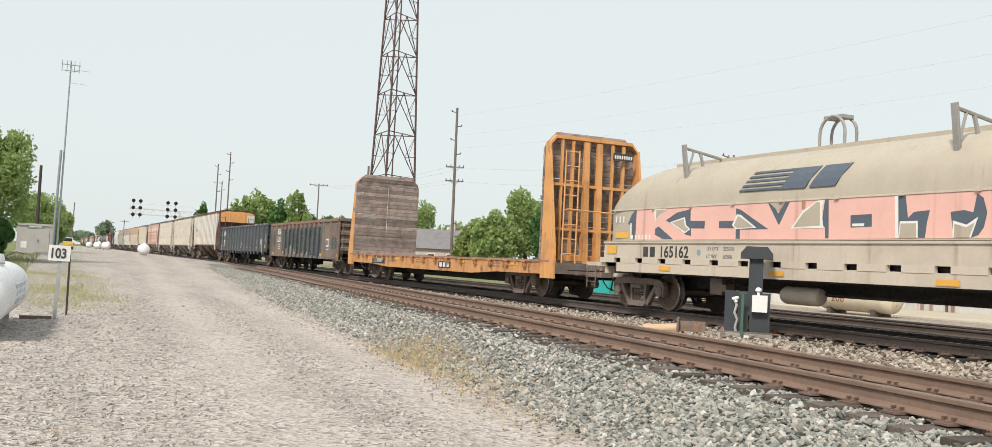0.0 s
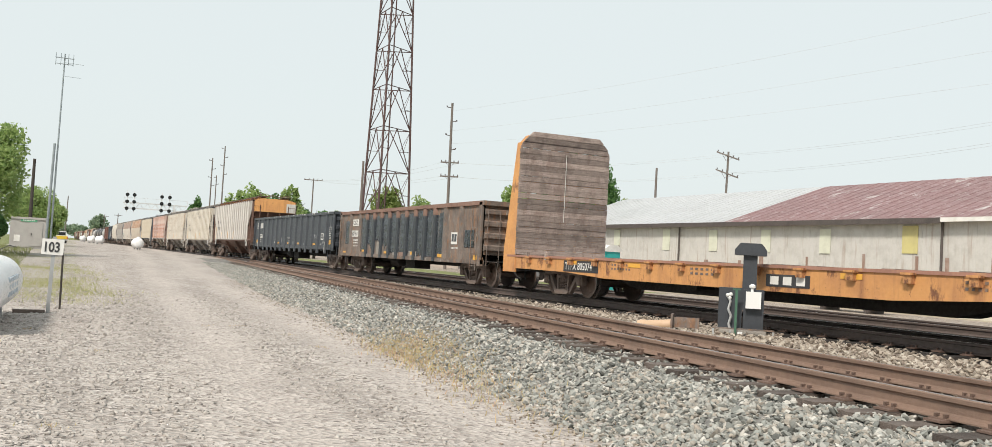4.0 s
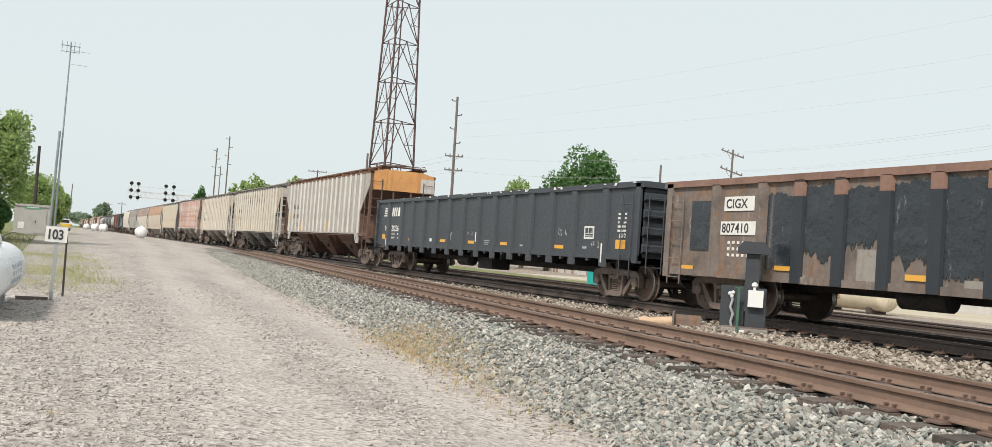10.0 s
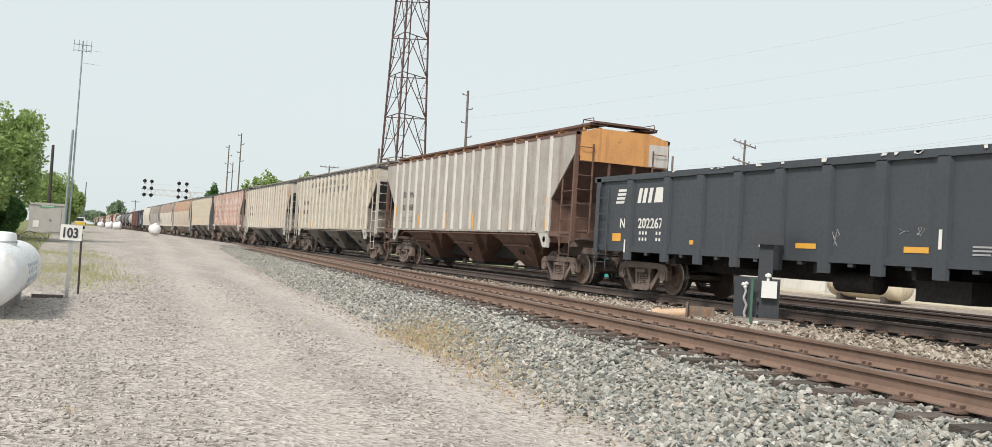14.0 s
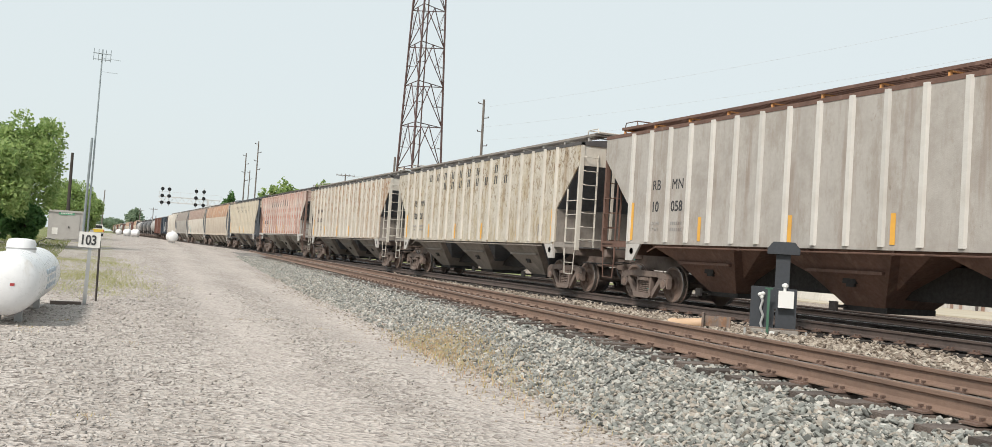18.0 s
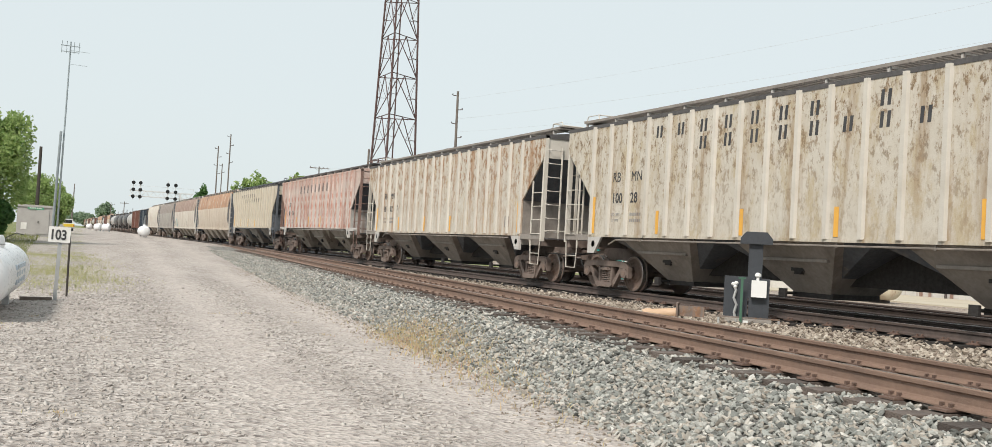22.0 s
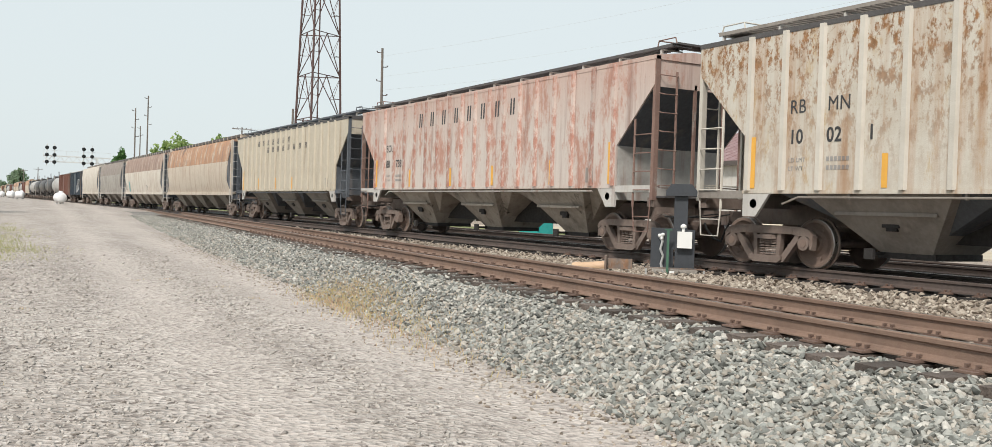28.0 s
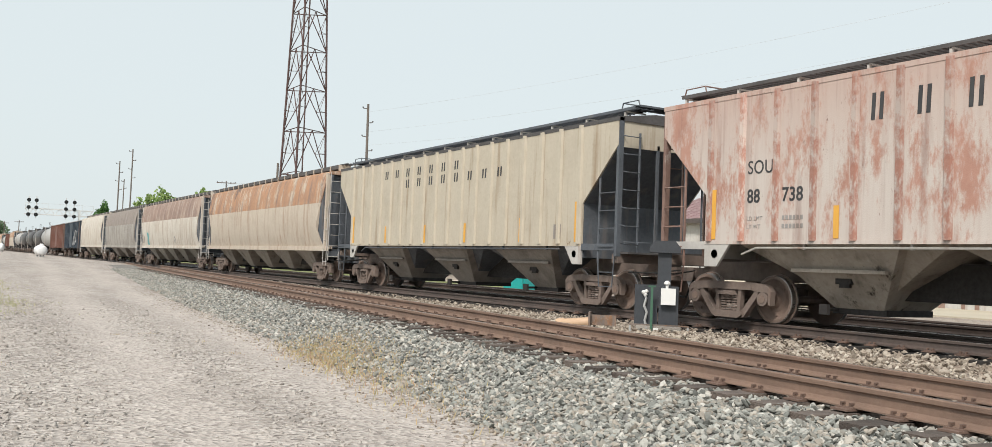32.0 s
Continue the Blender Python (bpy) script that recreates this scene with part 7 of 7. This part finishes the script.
# signal bridge over the tracks
def signal_bridge():
    Y, X0, X1, Z0, Z1 = 160.0, 9.9, 19.5, 6.72, 7.60
    t = thing("signal_bridge", "grey steel signal bridge over the tracks with black signal heads", "signal bridge", (0, Y, 0))
    bm = bmesh.new()
    for y in (-0.5, 0.5):
        for z in (Z0, Z1):
            box(bm, X0, X1, y - 0.06, y + 0.06, z - 0.07, z + 0.07)
        k = 0
        x = X0
        while x < X1 - 0.3:
            za, zb = (Z0, Z1) if k % 2 else (Z1, Z0)
            cyl(bm, (x, y, za), (x + 0.6, y, zb), 0.03, 4)
            x += 0.6
            k += 1
    part("truss", bm, m_bridge, t)
    for x in (17.6, X1 + 4.0):
        bm = bmesh.new()
        for y in (-0.5, 0.5):
            box(bm, x - 0.1, x + 0.1, y - 0.1, y + 0.1, 0.3, Z1)
        for z in (1.5, 3, 4.5, 6):
            cyl(bm, (x, -0.5, z), (x, 0.5, z + 1.2), 0.03, 4)
        part("leg", bm, m_bridge, t)
    part("beam_end", made((X1, X1 + 4.1, -0.4, 0.4, Z0, Z0 + 0.15)), m_bridge, t)
    for x in (10.35, 11.4, 15.55, 16.75):
        head = part("mast", made((x - 0.06, x + 0.06, -0.75, -0.63, Z0 - 0.6, Z0 + 2.7)), m_bridge, t)
        for z in (Z0 - 0.1, Z0 + 1.0, Z0 + 2.1):
            bm = bmesh.new()
            cyl(bm, (x, -0.86, z), (x, -0.80, z), 0.29, 18)
            for hx, hz in ((0, 0), (0, 0.20), (0, -0.20)):
                cyl(bm, (x + hx, -1.05, z + hz), (x + hx, -0.86, z + hz), 0.085, 10)
            part("signal_head", bm, m_lens, head, "round black signal head")
    bm = bmesh.new()
    tube(bm, [(X0, -0.7, Z1), (X0, -0.7, Z1 + 0.8), (X1, -0.7, Z1 + 0.8), (X1, -0.7, Z1)], 0.03, 5)
    x = X0
    while x < X1:
        cyl(bm, (x, -0.7, Z1), (x, -0.7, Z1 + 0.8), 0.02, 4)
        x += 1.6
    part("handrail", bm, m_bridge, t)


signal_bridge()

# ---- between and beside the tracks ----
def relay_case():
    """The dark hooded post with its junction boxes, marker post and cable between the tracks."""
    t = thing("switch_stand", "charcoal steel hooded post on junction boxes between the tracks", "signal equipment", pose(12.27, 14.33, 0.36, 0, 0, -40) @ Matrix.Scale(0.94, 4))
    part("post", made((-0.14, 0.14, -0.12, 0.14, 0.5, 1.72)), m_steel_dk, t, bevel=0.012)
    bm = bmesh.new()
    prism(bm, ((-0.32, 1.62), (0.32, 1.62), (0.32, 1.73), (0.21, 1.87), (-0.21, 1.87), (-0.32, 1.73)), "y", -0.22, 0.24)
    part("hood", bm, m_steel_dk, t, bevel=0.012)
    part("junction_box", made((-0.10, 0.30, -0.2, 0.3, 0.10, 0.92)), m_steel_dk, t, bevel=0.02)
    part("junction_box", made((-0.60, -0.13, -0.1, 0.3, 0.10, 0.94)), m_steel_dk, t, bevel=0.02)
    part("footing", made((-0.56, 0.36, -0.24, 0.36, -0.20, 0.10)), paint("rough_concrete", (0.36, 0.34, 0.31), (0.25, 0.23, 0.21), rough=0.9, bump=0.6), t, bevel=0.02)
    bx = part("white_box", made((-0.06, 0.24, -0.34, -0.2, 0.54, 0.88)), m_whitebox, t, "small white plastic box with a knob", bevel=0.025)
    bm = bmesh.new()
    cyl(bm, (0.06, -0.27, 0.86), (0.06, -0.27, 0.96), 0.03, 8)
    lathe(bm, ((0.94, 0.02), (0.97, 0.065), (1.01, 0.06), (1.04, 0.02)), "z", 10, (0.06, -0.27, 0))
    part("knob", bm, m_whitebox, bx)
    bm = bmesh.new()
    box(bm, -0.27, -0.22, -0.42, -0.38, -0.2, 0.92)
    box(bm, -0.32, -0.17, -0.42, -0.38, 0.90, 0.93)
    part("marker_post", bm, m_greenpost, t, "green steel marker post")
    bm = bmesh.new()
    tube(bm, [(-0.42, -0.14, 0.76), (-0.36, -0.16, 0.66), (-0.40, -0.18, 0.5), (-0.34, -0.2, 0.36), (-0.38, -0.2, 0.2), (-0.3, -0.24, -0.1)], 0.028, 6)
    part("cable", bm, m_galv, t, "wrapped grey cable")
    for k, (x, z) in enumerate(((-0.42, 0.78), (-0.36, 0.80), (-0.38, 0.73))):
        bm = bmesh.new()
        lathe(bm, ((-0.04, 0.02), (0.0, 0.045), (0.04, 0.02)), "y", 8, (x, -0.15, z))
        part("bonding_clamp", bm, m_whitebox, t)
    for x in (-0.68, 0.50):
        part("stand_leg", made((x - 0.02, x + 0.02, -0.38, -0.34, -0.22, 0.10)), m_galv, t)
    part("stand_rail", made((-0.70, 0.52, -0.385, -0.345, 0.10, 0.13)), m_brn_w, t)
    part("white_stub", made((-0.20, -0.10, -0.46, -0.36, -0.2, 0.06)), m_whitebox, t, bevel=0.01)


relay_case()
pipe = thing("drain_pipe", "short buff pipe beside a rusty angle bracket", "pipe", pose(11.25, 15.2, 0.46, 0, 0, -40))
bm = bmesh.new()
lathe(bm, ((-0.78, 0.10), (-0.72, 0.115), (-0.62, 0.115), (-0.60, 0.10), (-0.12, 0.10)), "x", 14)
part("pipe", bm, m_pvc, pipe, at=pose(0, 0, 0, 0, -6, 0), smooth=True)
part("bracket", made((-0.12, -0.08, -0.2, 0.2, -0.12, 0.2)), m_brn_w, pipe)
part("bracket_arm", made((-0.08, 0.42, -0.05, 0.05, -0.06, 0.14)), m_brn_w, pipe)

# ---- the road side ----
def sign_post():
    t = thing("mile_sign", "white number plate on a thin leaning steel post", "sign", pose(0.02, 20.56, 0.0, 0, 1.2, 0))
    bm = bmesh.new()
    box(bm, -0.035, 0.035, -0.02, 0.02, -0.2, 1.5)
    part("post", bm, m_galv, t, bevel=0.006)
    pl = part("plate", made((-0.22, 0.18, -0.05, -0.035, 1.14, 1.45)), m_white, t, "white square plate")
    cu = bpy.data.curves.new("digits", "FONT")
    cu.body, cu.size, cu.extrude, cu.offset = "103", 0.27, 0.003, 0.007
    tmp = new("digits_curve", cu)
    me = bpy.data.meshes.new_from_object(tmp.evaluated_get(bpy.context.evaluated_depsgraph_get()))
    bpy.data.objects.remove(tmp)
    me.materials.clear()
    me.materials.append(m_black)
    me.transform(Matrix(((0.78, 0, 0, -0.20), (0, 0, 1, -0.056), (0, 1, 0, 1.20), (0, 0, 0, 1))))
    part("number", me, None, pl)
    bm = bmesh.new()
    tube(bm, [(0.22, 1.0, -0.1), (0.21, 1.0, 1.25), (0.15, 1.0, 1.36)], 0.022, 7)
    tagged(part("conduit", bm, m_pole_d, None, at=(0.02, 20.56, 0)), "thin dark conduit standing in the gravel", "pipe")
    bm = bmesh.new()
    box(bm, -0.62, -0.05, -0.05, 0.05, -0.02, 0.05)
    tagged(part("timber_block", bm, m_tie, None, at=(0.02, 20.5, 0.0), bevel=0.01), "dark timber block lying on the gravel", "timber")


sign_post()


def gas_tank(x, y, turn, length, r, label, lift=0.0):
    z = float(ground_z(x, y)) + lift
    t = thing("propane_tank", label, "gas tank", pose(x, y, z, 0, 0, turn), group="propane tanks")
    h = length / 2
    c = r + 0.16
    bm = bmesh.new()
    prof = [(-h + r * 0.55 * (1 - math.cos(a)), max(r * math.sin(a), 0.02)) for a in [math.pi / 2 * i / 8 for i in range(9)]]
    lathe(bm, prof + [(-p[0], p[1]) for p in prof[::-1]], "y", 36, (0, 0, c))
    body = part("tank", bm, m_tank, t, "glossy white steel tank", smooth=True)
    bm = bmesh.new()
    lathe(bm, ((c + r - 0.06, 0.225), (c + r + 0.10, 0.225), (c + r + 0.16, 0.20), (c + r + 0.18, 0.1)), "z", 20, (0, -0.35, 0))
    dome = part("dome", bm, m_tank, t, smooth=True)
    bm = bmesh.new()
    lathe(bm, ((c + r + 0.005, 0.236), (c + r + 0.025, 0.236)), "z", 20, (0, -0.35, 0))
    part("dome_hinge_band", bm, m_galv, dome)
    bm = bmesh.new()
    tube(bm, [(0.1, 0.75, c + r - 0.03), (0.16, 0.80, c + r + 0.12), (0.3, 0.86, c + r + 0.20), (0.42, 0.9, c + r + 0.17)], 0.008, 5)
    part("gauge_wire", bm, m_hose, t)
    for s in (-1, 1):
        for k in (-0.32, 0.32):
            part("foot", made((k * r - 0.05, k * r + 0.05, s * h * 0.62 - 0.12, s * h * 0.62 + 0.12, -0.04, c - r * 0.88)), m_galv, t)
        bm = bmesh.new()
        lathe(bm, ((s * h * 0.5 - 0.005, r + 0.002), (s * h * 0.5 + 0.005, r + 0.002)), "y", 36, (0, 0, c))
        part("weld_seam", bm, m_tank, body)
    return t, c, h


tank_a, tc, th = gas_tank(-1.0, 17.85, -2.0, 5.0, 0.475, "large white propane tank on short feet in the gravel")
bm = bmesh.new()
for z, w in ((tc + 0.1, 0.3), (tc - 0.02, 0.42), (tc - 0.14, 0.36)):
    for k in range(4):
        a = 0.06 + z - tc
        box(bm, math.sqrt(0.475 ** 2 - (z + 0.05 - tc) ** 2) - 0.02, 0.478, -0.9 + k * 0.52, -0.62 + k * 0.52, z, z + 0.075)
tagged(part("marking", bm, paint("faded_blue_mark", (0.50, 0.57, 0.64), rough=0.5), tank_a), kind="stuff")
part("label_sticker", made((0.04, 0.15, -th + 0.005, -th + 0.06, tc - 0.02, tc + 0.02)), m_red_p, tank_a)
gas_tank(9.3, 120, 8, 2.0, 0.60, "white propane tank at the track side", 0.0)
for k, (x, y) in enumerate(((8.15, 300), (8.25, 236), (9.1, 214))):
    gas_tank(x, y, 30 + 20 * k, 1.8, 0.74, "white propane tank in the distant row beside the track", 0.0)


def cabin():
    x, y = at_bearing(-1.2, 80)
    t = thing("signal_cabin", "grey aluminium signal cabin with a green sign", "cabin", pose(x, y, float(ground_z(x, y)), 0, 0, 2))
    part("body", made((-1.25, 1.25, -1.0, 1.0, 0.12, 2.2)), m_cabin, t, bevel=0.02)
    bm = bmesh.new()
    prism(bm, ((-1.32, 2.2), (1.32, 2.2), (1.2, 2.36), (-1.2, 2.36)), "y", -1.08, 1.08)
    part("roof", bm, m_cabin, t)
    dr = part("door", made((0.1, 0.95, -1.04, -1.0, 0.2, 2.0)), m_cabin, t)
    part("handle", made((0.18, 0.24, -1.08, -1.04, 1.0, 1.16)), m_black, dr)
    part("sign", made((-0.55, 0.55, -1.05, -1.01, 2.02, 2.24)), m_green, t, "green name board")
    bm = bmesh.new()
    for k in range(7):
        box(bm, -0.42 + k * 0.12, -0.34 + k * 0.12, -1.056, -1.05, 2.09, 2.17)
    part("marking", bm, m_white, t)
    part("notice", made((-0.95, -0.55, -1.02, -1.0, 0.5, 1.0)), m_white, t)
    part("base", made((-1.3, 1.3, -1.05, 1.05, -0.2, 0.12)), m_mid, t)


cabin()
x, y = at_bearing(-0.12, 68)
mast = thing("radio_mast", "slim grey radio mast with a small antenna array", "mast", pose(x, y, float(ground_z(x, y)), 0, 0.4, 0))
bm = bmesh.new()
cyl(bm, (-0.22, 0, -0.2), (-0.16, 0, 7.2), 0.085, 10, 0.08)
part("pole", bm, m_alu, mast)
bm = bmesh.new()
cyl(bm, (0.05, 0.1, 0), (0.02, 0.1, 13.2), 0.065, 8, 0.045)
part("mast_tube", bm, m_alu, mast)
bm = bmesh.new()
tube(bm, [(-0.55, 0, 12.9), (0.6, 0, 12.9)], 0.03, 5)
tube(bm, [(-0.5, 0, 12.5), (0.55, 0, 12.5)], 0.025, 5)
for k in (-0.5, -0.2, 0.25, 0.55):
    cyl(bm, (k, 0, 12.4), (k, 0, 13.2), 0.02, 5)
tube(bm, [(0.05, 0, 12.6), (1.2, -0.2, 12.55)], 0.015, 4)
tube(bm, [(0.05, 0, 11.7), (1.1, -0.2, 11.65)], 0.015, 4)
tagged(part("antenna", bm, m_alu, mast), kind="stuff")


def parked_truck():
    x, y = at_bearing(0.30, 170)
    t = thing("pickup_truck", "yellow and white work truck parked at the road end", "truck", pose(x, y, float(ground_z(x, y)), 0, 0, 10))
    part("body", made((-1.0, 1.0, -2.6, 2.6, 0.5, 1.15)), m_vest, t, bevel=0.08)
    bm = bmesh.new()
    prism(bm, ((-0.9, 1.15), (0.9, 1.15), (0.75, 1.95), (-0.75, 1.95)), "y", -2.4, 0.6)
    part("cab", bm, m_whitebox, t, bevel=0.06)
    part("rear_window", made((-0.65, 0.65, -2.43, -2.40, 1.3, 1.8)), m_glass, t)
    for sx in (-0.85, 0.85):
        for sy in (-1.7, 1.7):
            bm = bmesh.new()
            cyl(bm, (sx - 0.12, sy, 0.4), (sx + 0.12, sy, 0.4), 0.4, 14)
            part("wheel", bm, m_hose, t)
    part("bumper", made((-0.98, 0.98, -2.72, -2.6, 0.45, 0.68)), m_galv, t)
    for sx in (-0.9, 0.9):
        part("tail_light", made((sx - 0.07, sx + 0.07, -2.63, -2.60, 0.75, 1.05)), m_red_p, t)


parked_truck()


def house():
    x, y = at_bearing(21.3, 118)
    t = thing("house", "small buff house with a grey shingle roof behind the tracks", "house", pose(x, y, GY, 0, 0, -35))
    part("wall", made((-4.5, 4.5, -3.5, 3.5, -0.2, 3.0)), m_brick, t)
    bm = bmesh.new()
    prism(bm, ((-3.9, 2.9), (3.9, 2.9), (0, 5.4)), "x", -4.9, 4.9)
    part("roof", bm, m_shingle, t)
    for k in (-2.6, 0.4, 2.8):
        w = part("window", made((k - 0.5, k + 0.5, -3.58, -3.5, 1.0, 2.3)), m_white, t)
        part("pane", made((k - 0.42, k + 0.42, -3.6, -3.58, 1.08, 2.22)), m_glass, w)
    part("door", made((-1.3, -0.4, -3.56, -3.5, 0, 2.1)), m_shingle, t)
    part("chimney", made((1.8, 2.5, -0.3, 0.4, 4.2, 6.1)), m_brick, t)


house()
wc = thing("portable_toilet", "teal plastic portable toilet with a white roof in the yard", "portable toilet", pose(23.9, 38.4, GY, 0, 0, 18))
part("body", made((-0.56, 0.56, -0.58, 0.58, 0.08, 2.05)), m_teal, wc, bevel=0.04)
bm = bmesh.new()
prism(bm, ((-0.62, 2.02), (0.62, 2.02), (0.60, 2.16), (0.30, 2.34), (-0.30, 2.34), (-0.60, 2.16)), "y", -0.64, 0.64)
part("roof", bm, m_white, wc, bevel=0.03)
wd = part("door", made((-0.42, 0.42, -0.615, -0.58, 0.16, 1.92)), m_teal, wc, bevel=0.015)
part("latch", made((0.30, 0.38, -0.64, -0.615, 1.0, 1.12)), m_white, wd)
part("skid", made((-0.55, 0.55, -0.6, 0.6, 0.0, 0.09)), m_trim, wc)
bm = bmesh.new()
cyl(bm, (0.35, 0.4, 2.1), (0.35, 0.4, 2.5), 0.05, 10)
part("vent_pipe", bm, m_trim, wc)


def yard_tank():
    """A low cream tank lying on skids, with a painted number."""
    t = thing("storage_tank", "low cream steel storage tank with a painted number and scrawls", "storage tank", pose(30.9, 29.6, GY, 0, 0, -4), group="yard stores")
    h, r = 2.15, 0.62
    bm = bmesh.new()
    prof = [(-h + r * 0.5 * (1 - math.cos(a)), max(r * math.sin(a), 0.02)) for a in [math.pi / 2 * i / 6 for i in range(7)]]
    lathe(bm, prof + [(-p[0], p[1]) for p in prof[::-1]], "y", 28, (0, 0, r + 0.10))
    part("tank", bm, paint("cream_tank_paint", (0.66, 0.60, 0.46), (0.52, 0.45, 0.33), (0.40, 0.22, 0.12), 0.22, 0.4, rough=0.55), t, smooth=True)
    for y in (-1.3, 1.3):
        part("saddle", made((-0.45, 0.45, y - 0.1, y + 0.1, -0.02, 0.22)), m_trim, t)
    ink = paint("rust_brown_paint", (0.30, 0.15, 0.09), rough=0.7)
    letters("208", 0.52, ink, t, -r - 0.008, 0.95, 0.48, bold=0.004)


yard_tank()
m_block = paint("pale_concrete_block", (0.62, 0.60, 0.56), (0.46, 0.44, 0.40), (0.34, 0.27, 0.2), 0.15, 0.3, rough=0.85, vary=0.12)
block = thing("concrete_block", "pale weathered concrete block in a row across the yard", "concrete block", group="concrete blocks")
bm = bmesh.new()
prism(bm, ((-0.40, 0.0), (0.40, 0.0), (0.40, 0.12), (0.33, 0.78), (0.27, 0.84), (-0.27, 0.84), (-0.33, 0.78), (-0.40, 0.12)), "y", -0.94, 0.94)
part("body", bm, m_block, block, bevel=0.02)
bm = bmesh.new()
tube(bm, [(0, -0.2, 0.82), (0, -0.14, 0.93), (0, 0.14, 0.93), (0, 0.2, 0.82)], 0.02, 5)
part("lifting_loop", bm, m_trim, block)
rnd = random.Random(21)
block.matrix_basis = pose(35.6, 35.6, GY - 0.03, 0, 0, -6)
for k in range(1, 8):
    copy_thing(block, pose(35.6 + 0.24 * k + rnd.uniform(-0.1, 0.1), 35.6 + 1.98 * k, GY - 0.03, 0, 0, -6 + rnd.uniform(-3, 3)))


# ---- weeds ----
def blades(name, label, x, y, h, material, seed):
    rg = np.random.default_rng(seed)
    k = len(x)
    z = ground_z(x, y)
    a = rg.uniform(0, 6.283, k)
    lean = rg.normal(0, 0.35, (k, 2)) * h[:, None]
    w = 0.004 + 0.03 * h
    dx, dy = np.cos(a) * w, np.sin(a) * w
    v = np.stack([np.stack([x - dx, y - dy, z - 0.01], -1), np.stack([x + dx, y + dy, z - 0.01], -1), np.stack([x + lean[:, 0] * 0.5 + dx * 0.6, y + lean[:, 1] * 0.5 + dy * 0.6, z + h * 0.6], -1),
                  np.stack([x + lean[:, 0], y + lean[:, 1], z + h], -1)], 1).reshape(-1, 3)
    me = bpy.data.meshes.new(name)
    me.from_pydata(v.tolist(), [], (np.arange(k)[:, None] * 4 + np.array([0, 1, 2, 3])[None]).tolist())
    me.materials.append(material)
    return tagged(new(name, me), label, "weeds", kind="stuff")


m_dry = island("dry_grass", ((0.52, 0.43, 0.24), (0.42, 0.38, 0.17), (0.50, 0.31, 0.22), (0.50, 0.40, 0.22), (0.56, 0.46, 0.31)), 0.8)
m_verge = island("yellow_green_grass", ((0.30, 0.33, 0.12), (0.42, 0.41, 0.19), (0.36, 0.38, 0.15), (0.48, 0.43, 0.25)), 0.8)
m_weed = island("green_weed", ((0.13, 0.18, 0.045), (0.20, 0.23, 0.07), (0.26, 0.26, 0.11), (0.10, 0.15, 0.04)), 0.8)
rg = np.random.default_rng(41)
wy = np.concatenate([rg.normal(14.2, 1.1, 4600), rg.normal(12.0, 1.9, 2400)])
wx = 5.3 + 0.15 * (wy - 13.8) + rg.normal(0, 0.34, len(wy))
blades("dry_weeds", "dry yellowish weeds at the foot of the ballast", wx, wy, rg.uniform(0.015, 0.085, len(wx)), m_dry, 42)
cx, cy = rg.uniform(-5.5, 1.6, 90), 23.5 + 24 * rg.uniform(0, 1, 90)
wx, wy = np.repeat(cx, 150) + rg.normal(0, 0.5, 13500), np.repeat(cy, 150) + rg.normal(0, 0.9, 13500)
blades("road_weeds", "patchy yellow-green grass beside the road", wx, wy, rg.uniform(0.02, 0.10, len(wx)), m_verge, 43)
wx, wy = rg.uniform(-12, -1.2, 15000), 40 + 46 * rg.uniform(0, 1, 15000)
blades("verge_grass", "green grass round the signal cabin", wx, wy, rg.uniform(0.06, 0.26, len(wx)), m_weed, 44)
cx, cy = rg.uniform(-1, 5.0, 11), rg.uniform(6.0, 20, 11)
wx, wy = np.repeat(cx, 26) + rg.normal(0, 0.09, 286), np.repeat(cy, 26) + rg.normal(0, 0.09, 286)
blades("tufts", "small scattered weed tufts in the gravel", wx, wy, rg.uniform(0.012, 0.035, len(wx)), m_dry, 45)


# ---- what moves ----
def motions():
    for car, start in TRAIN:
        walk(car, [(t, pose(TRAIN_X, start - SPEED * t, RAIL_Z)) for t in (0, 0.2, 8, 16, 24, 31.8, 32)])
    turn = math.degrees(SPEED / 0.457)
    ticks = [i * 4 / 30 for i in range(241)]
    for axle, phase in SPUN:
        y, z = axle.location.y, axle.location.z
        walk(axle, [(t, pose(0, y, z, phase + turn * t, 0, 0)) for t in ticks])


motions()
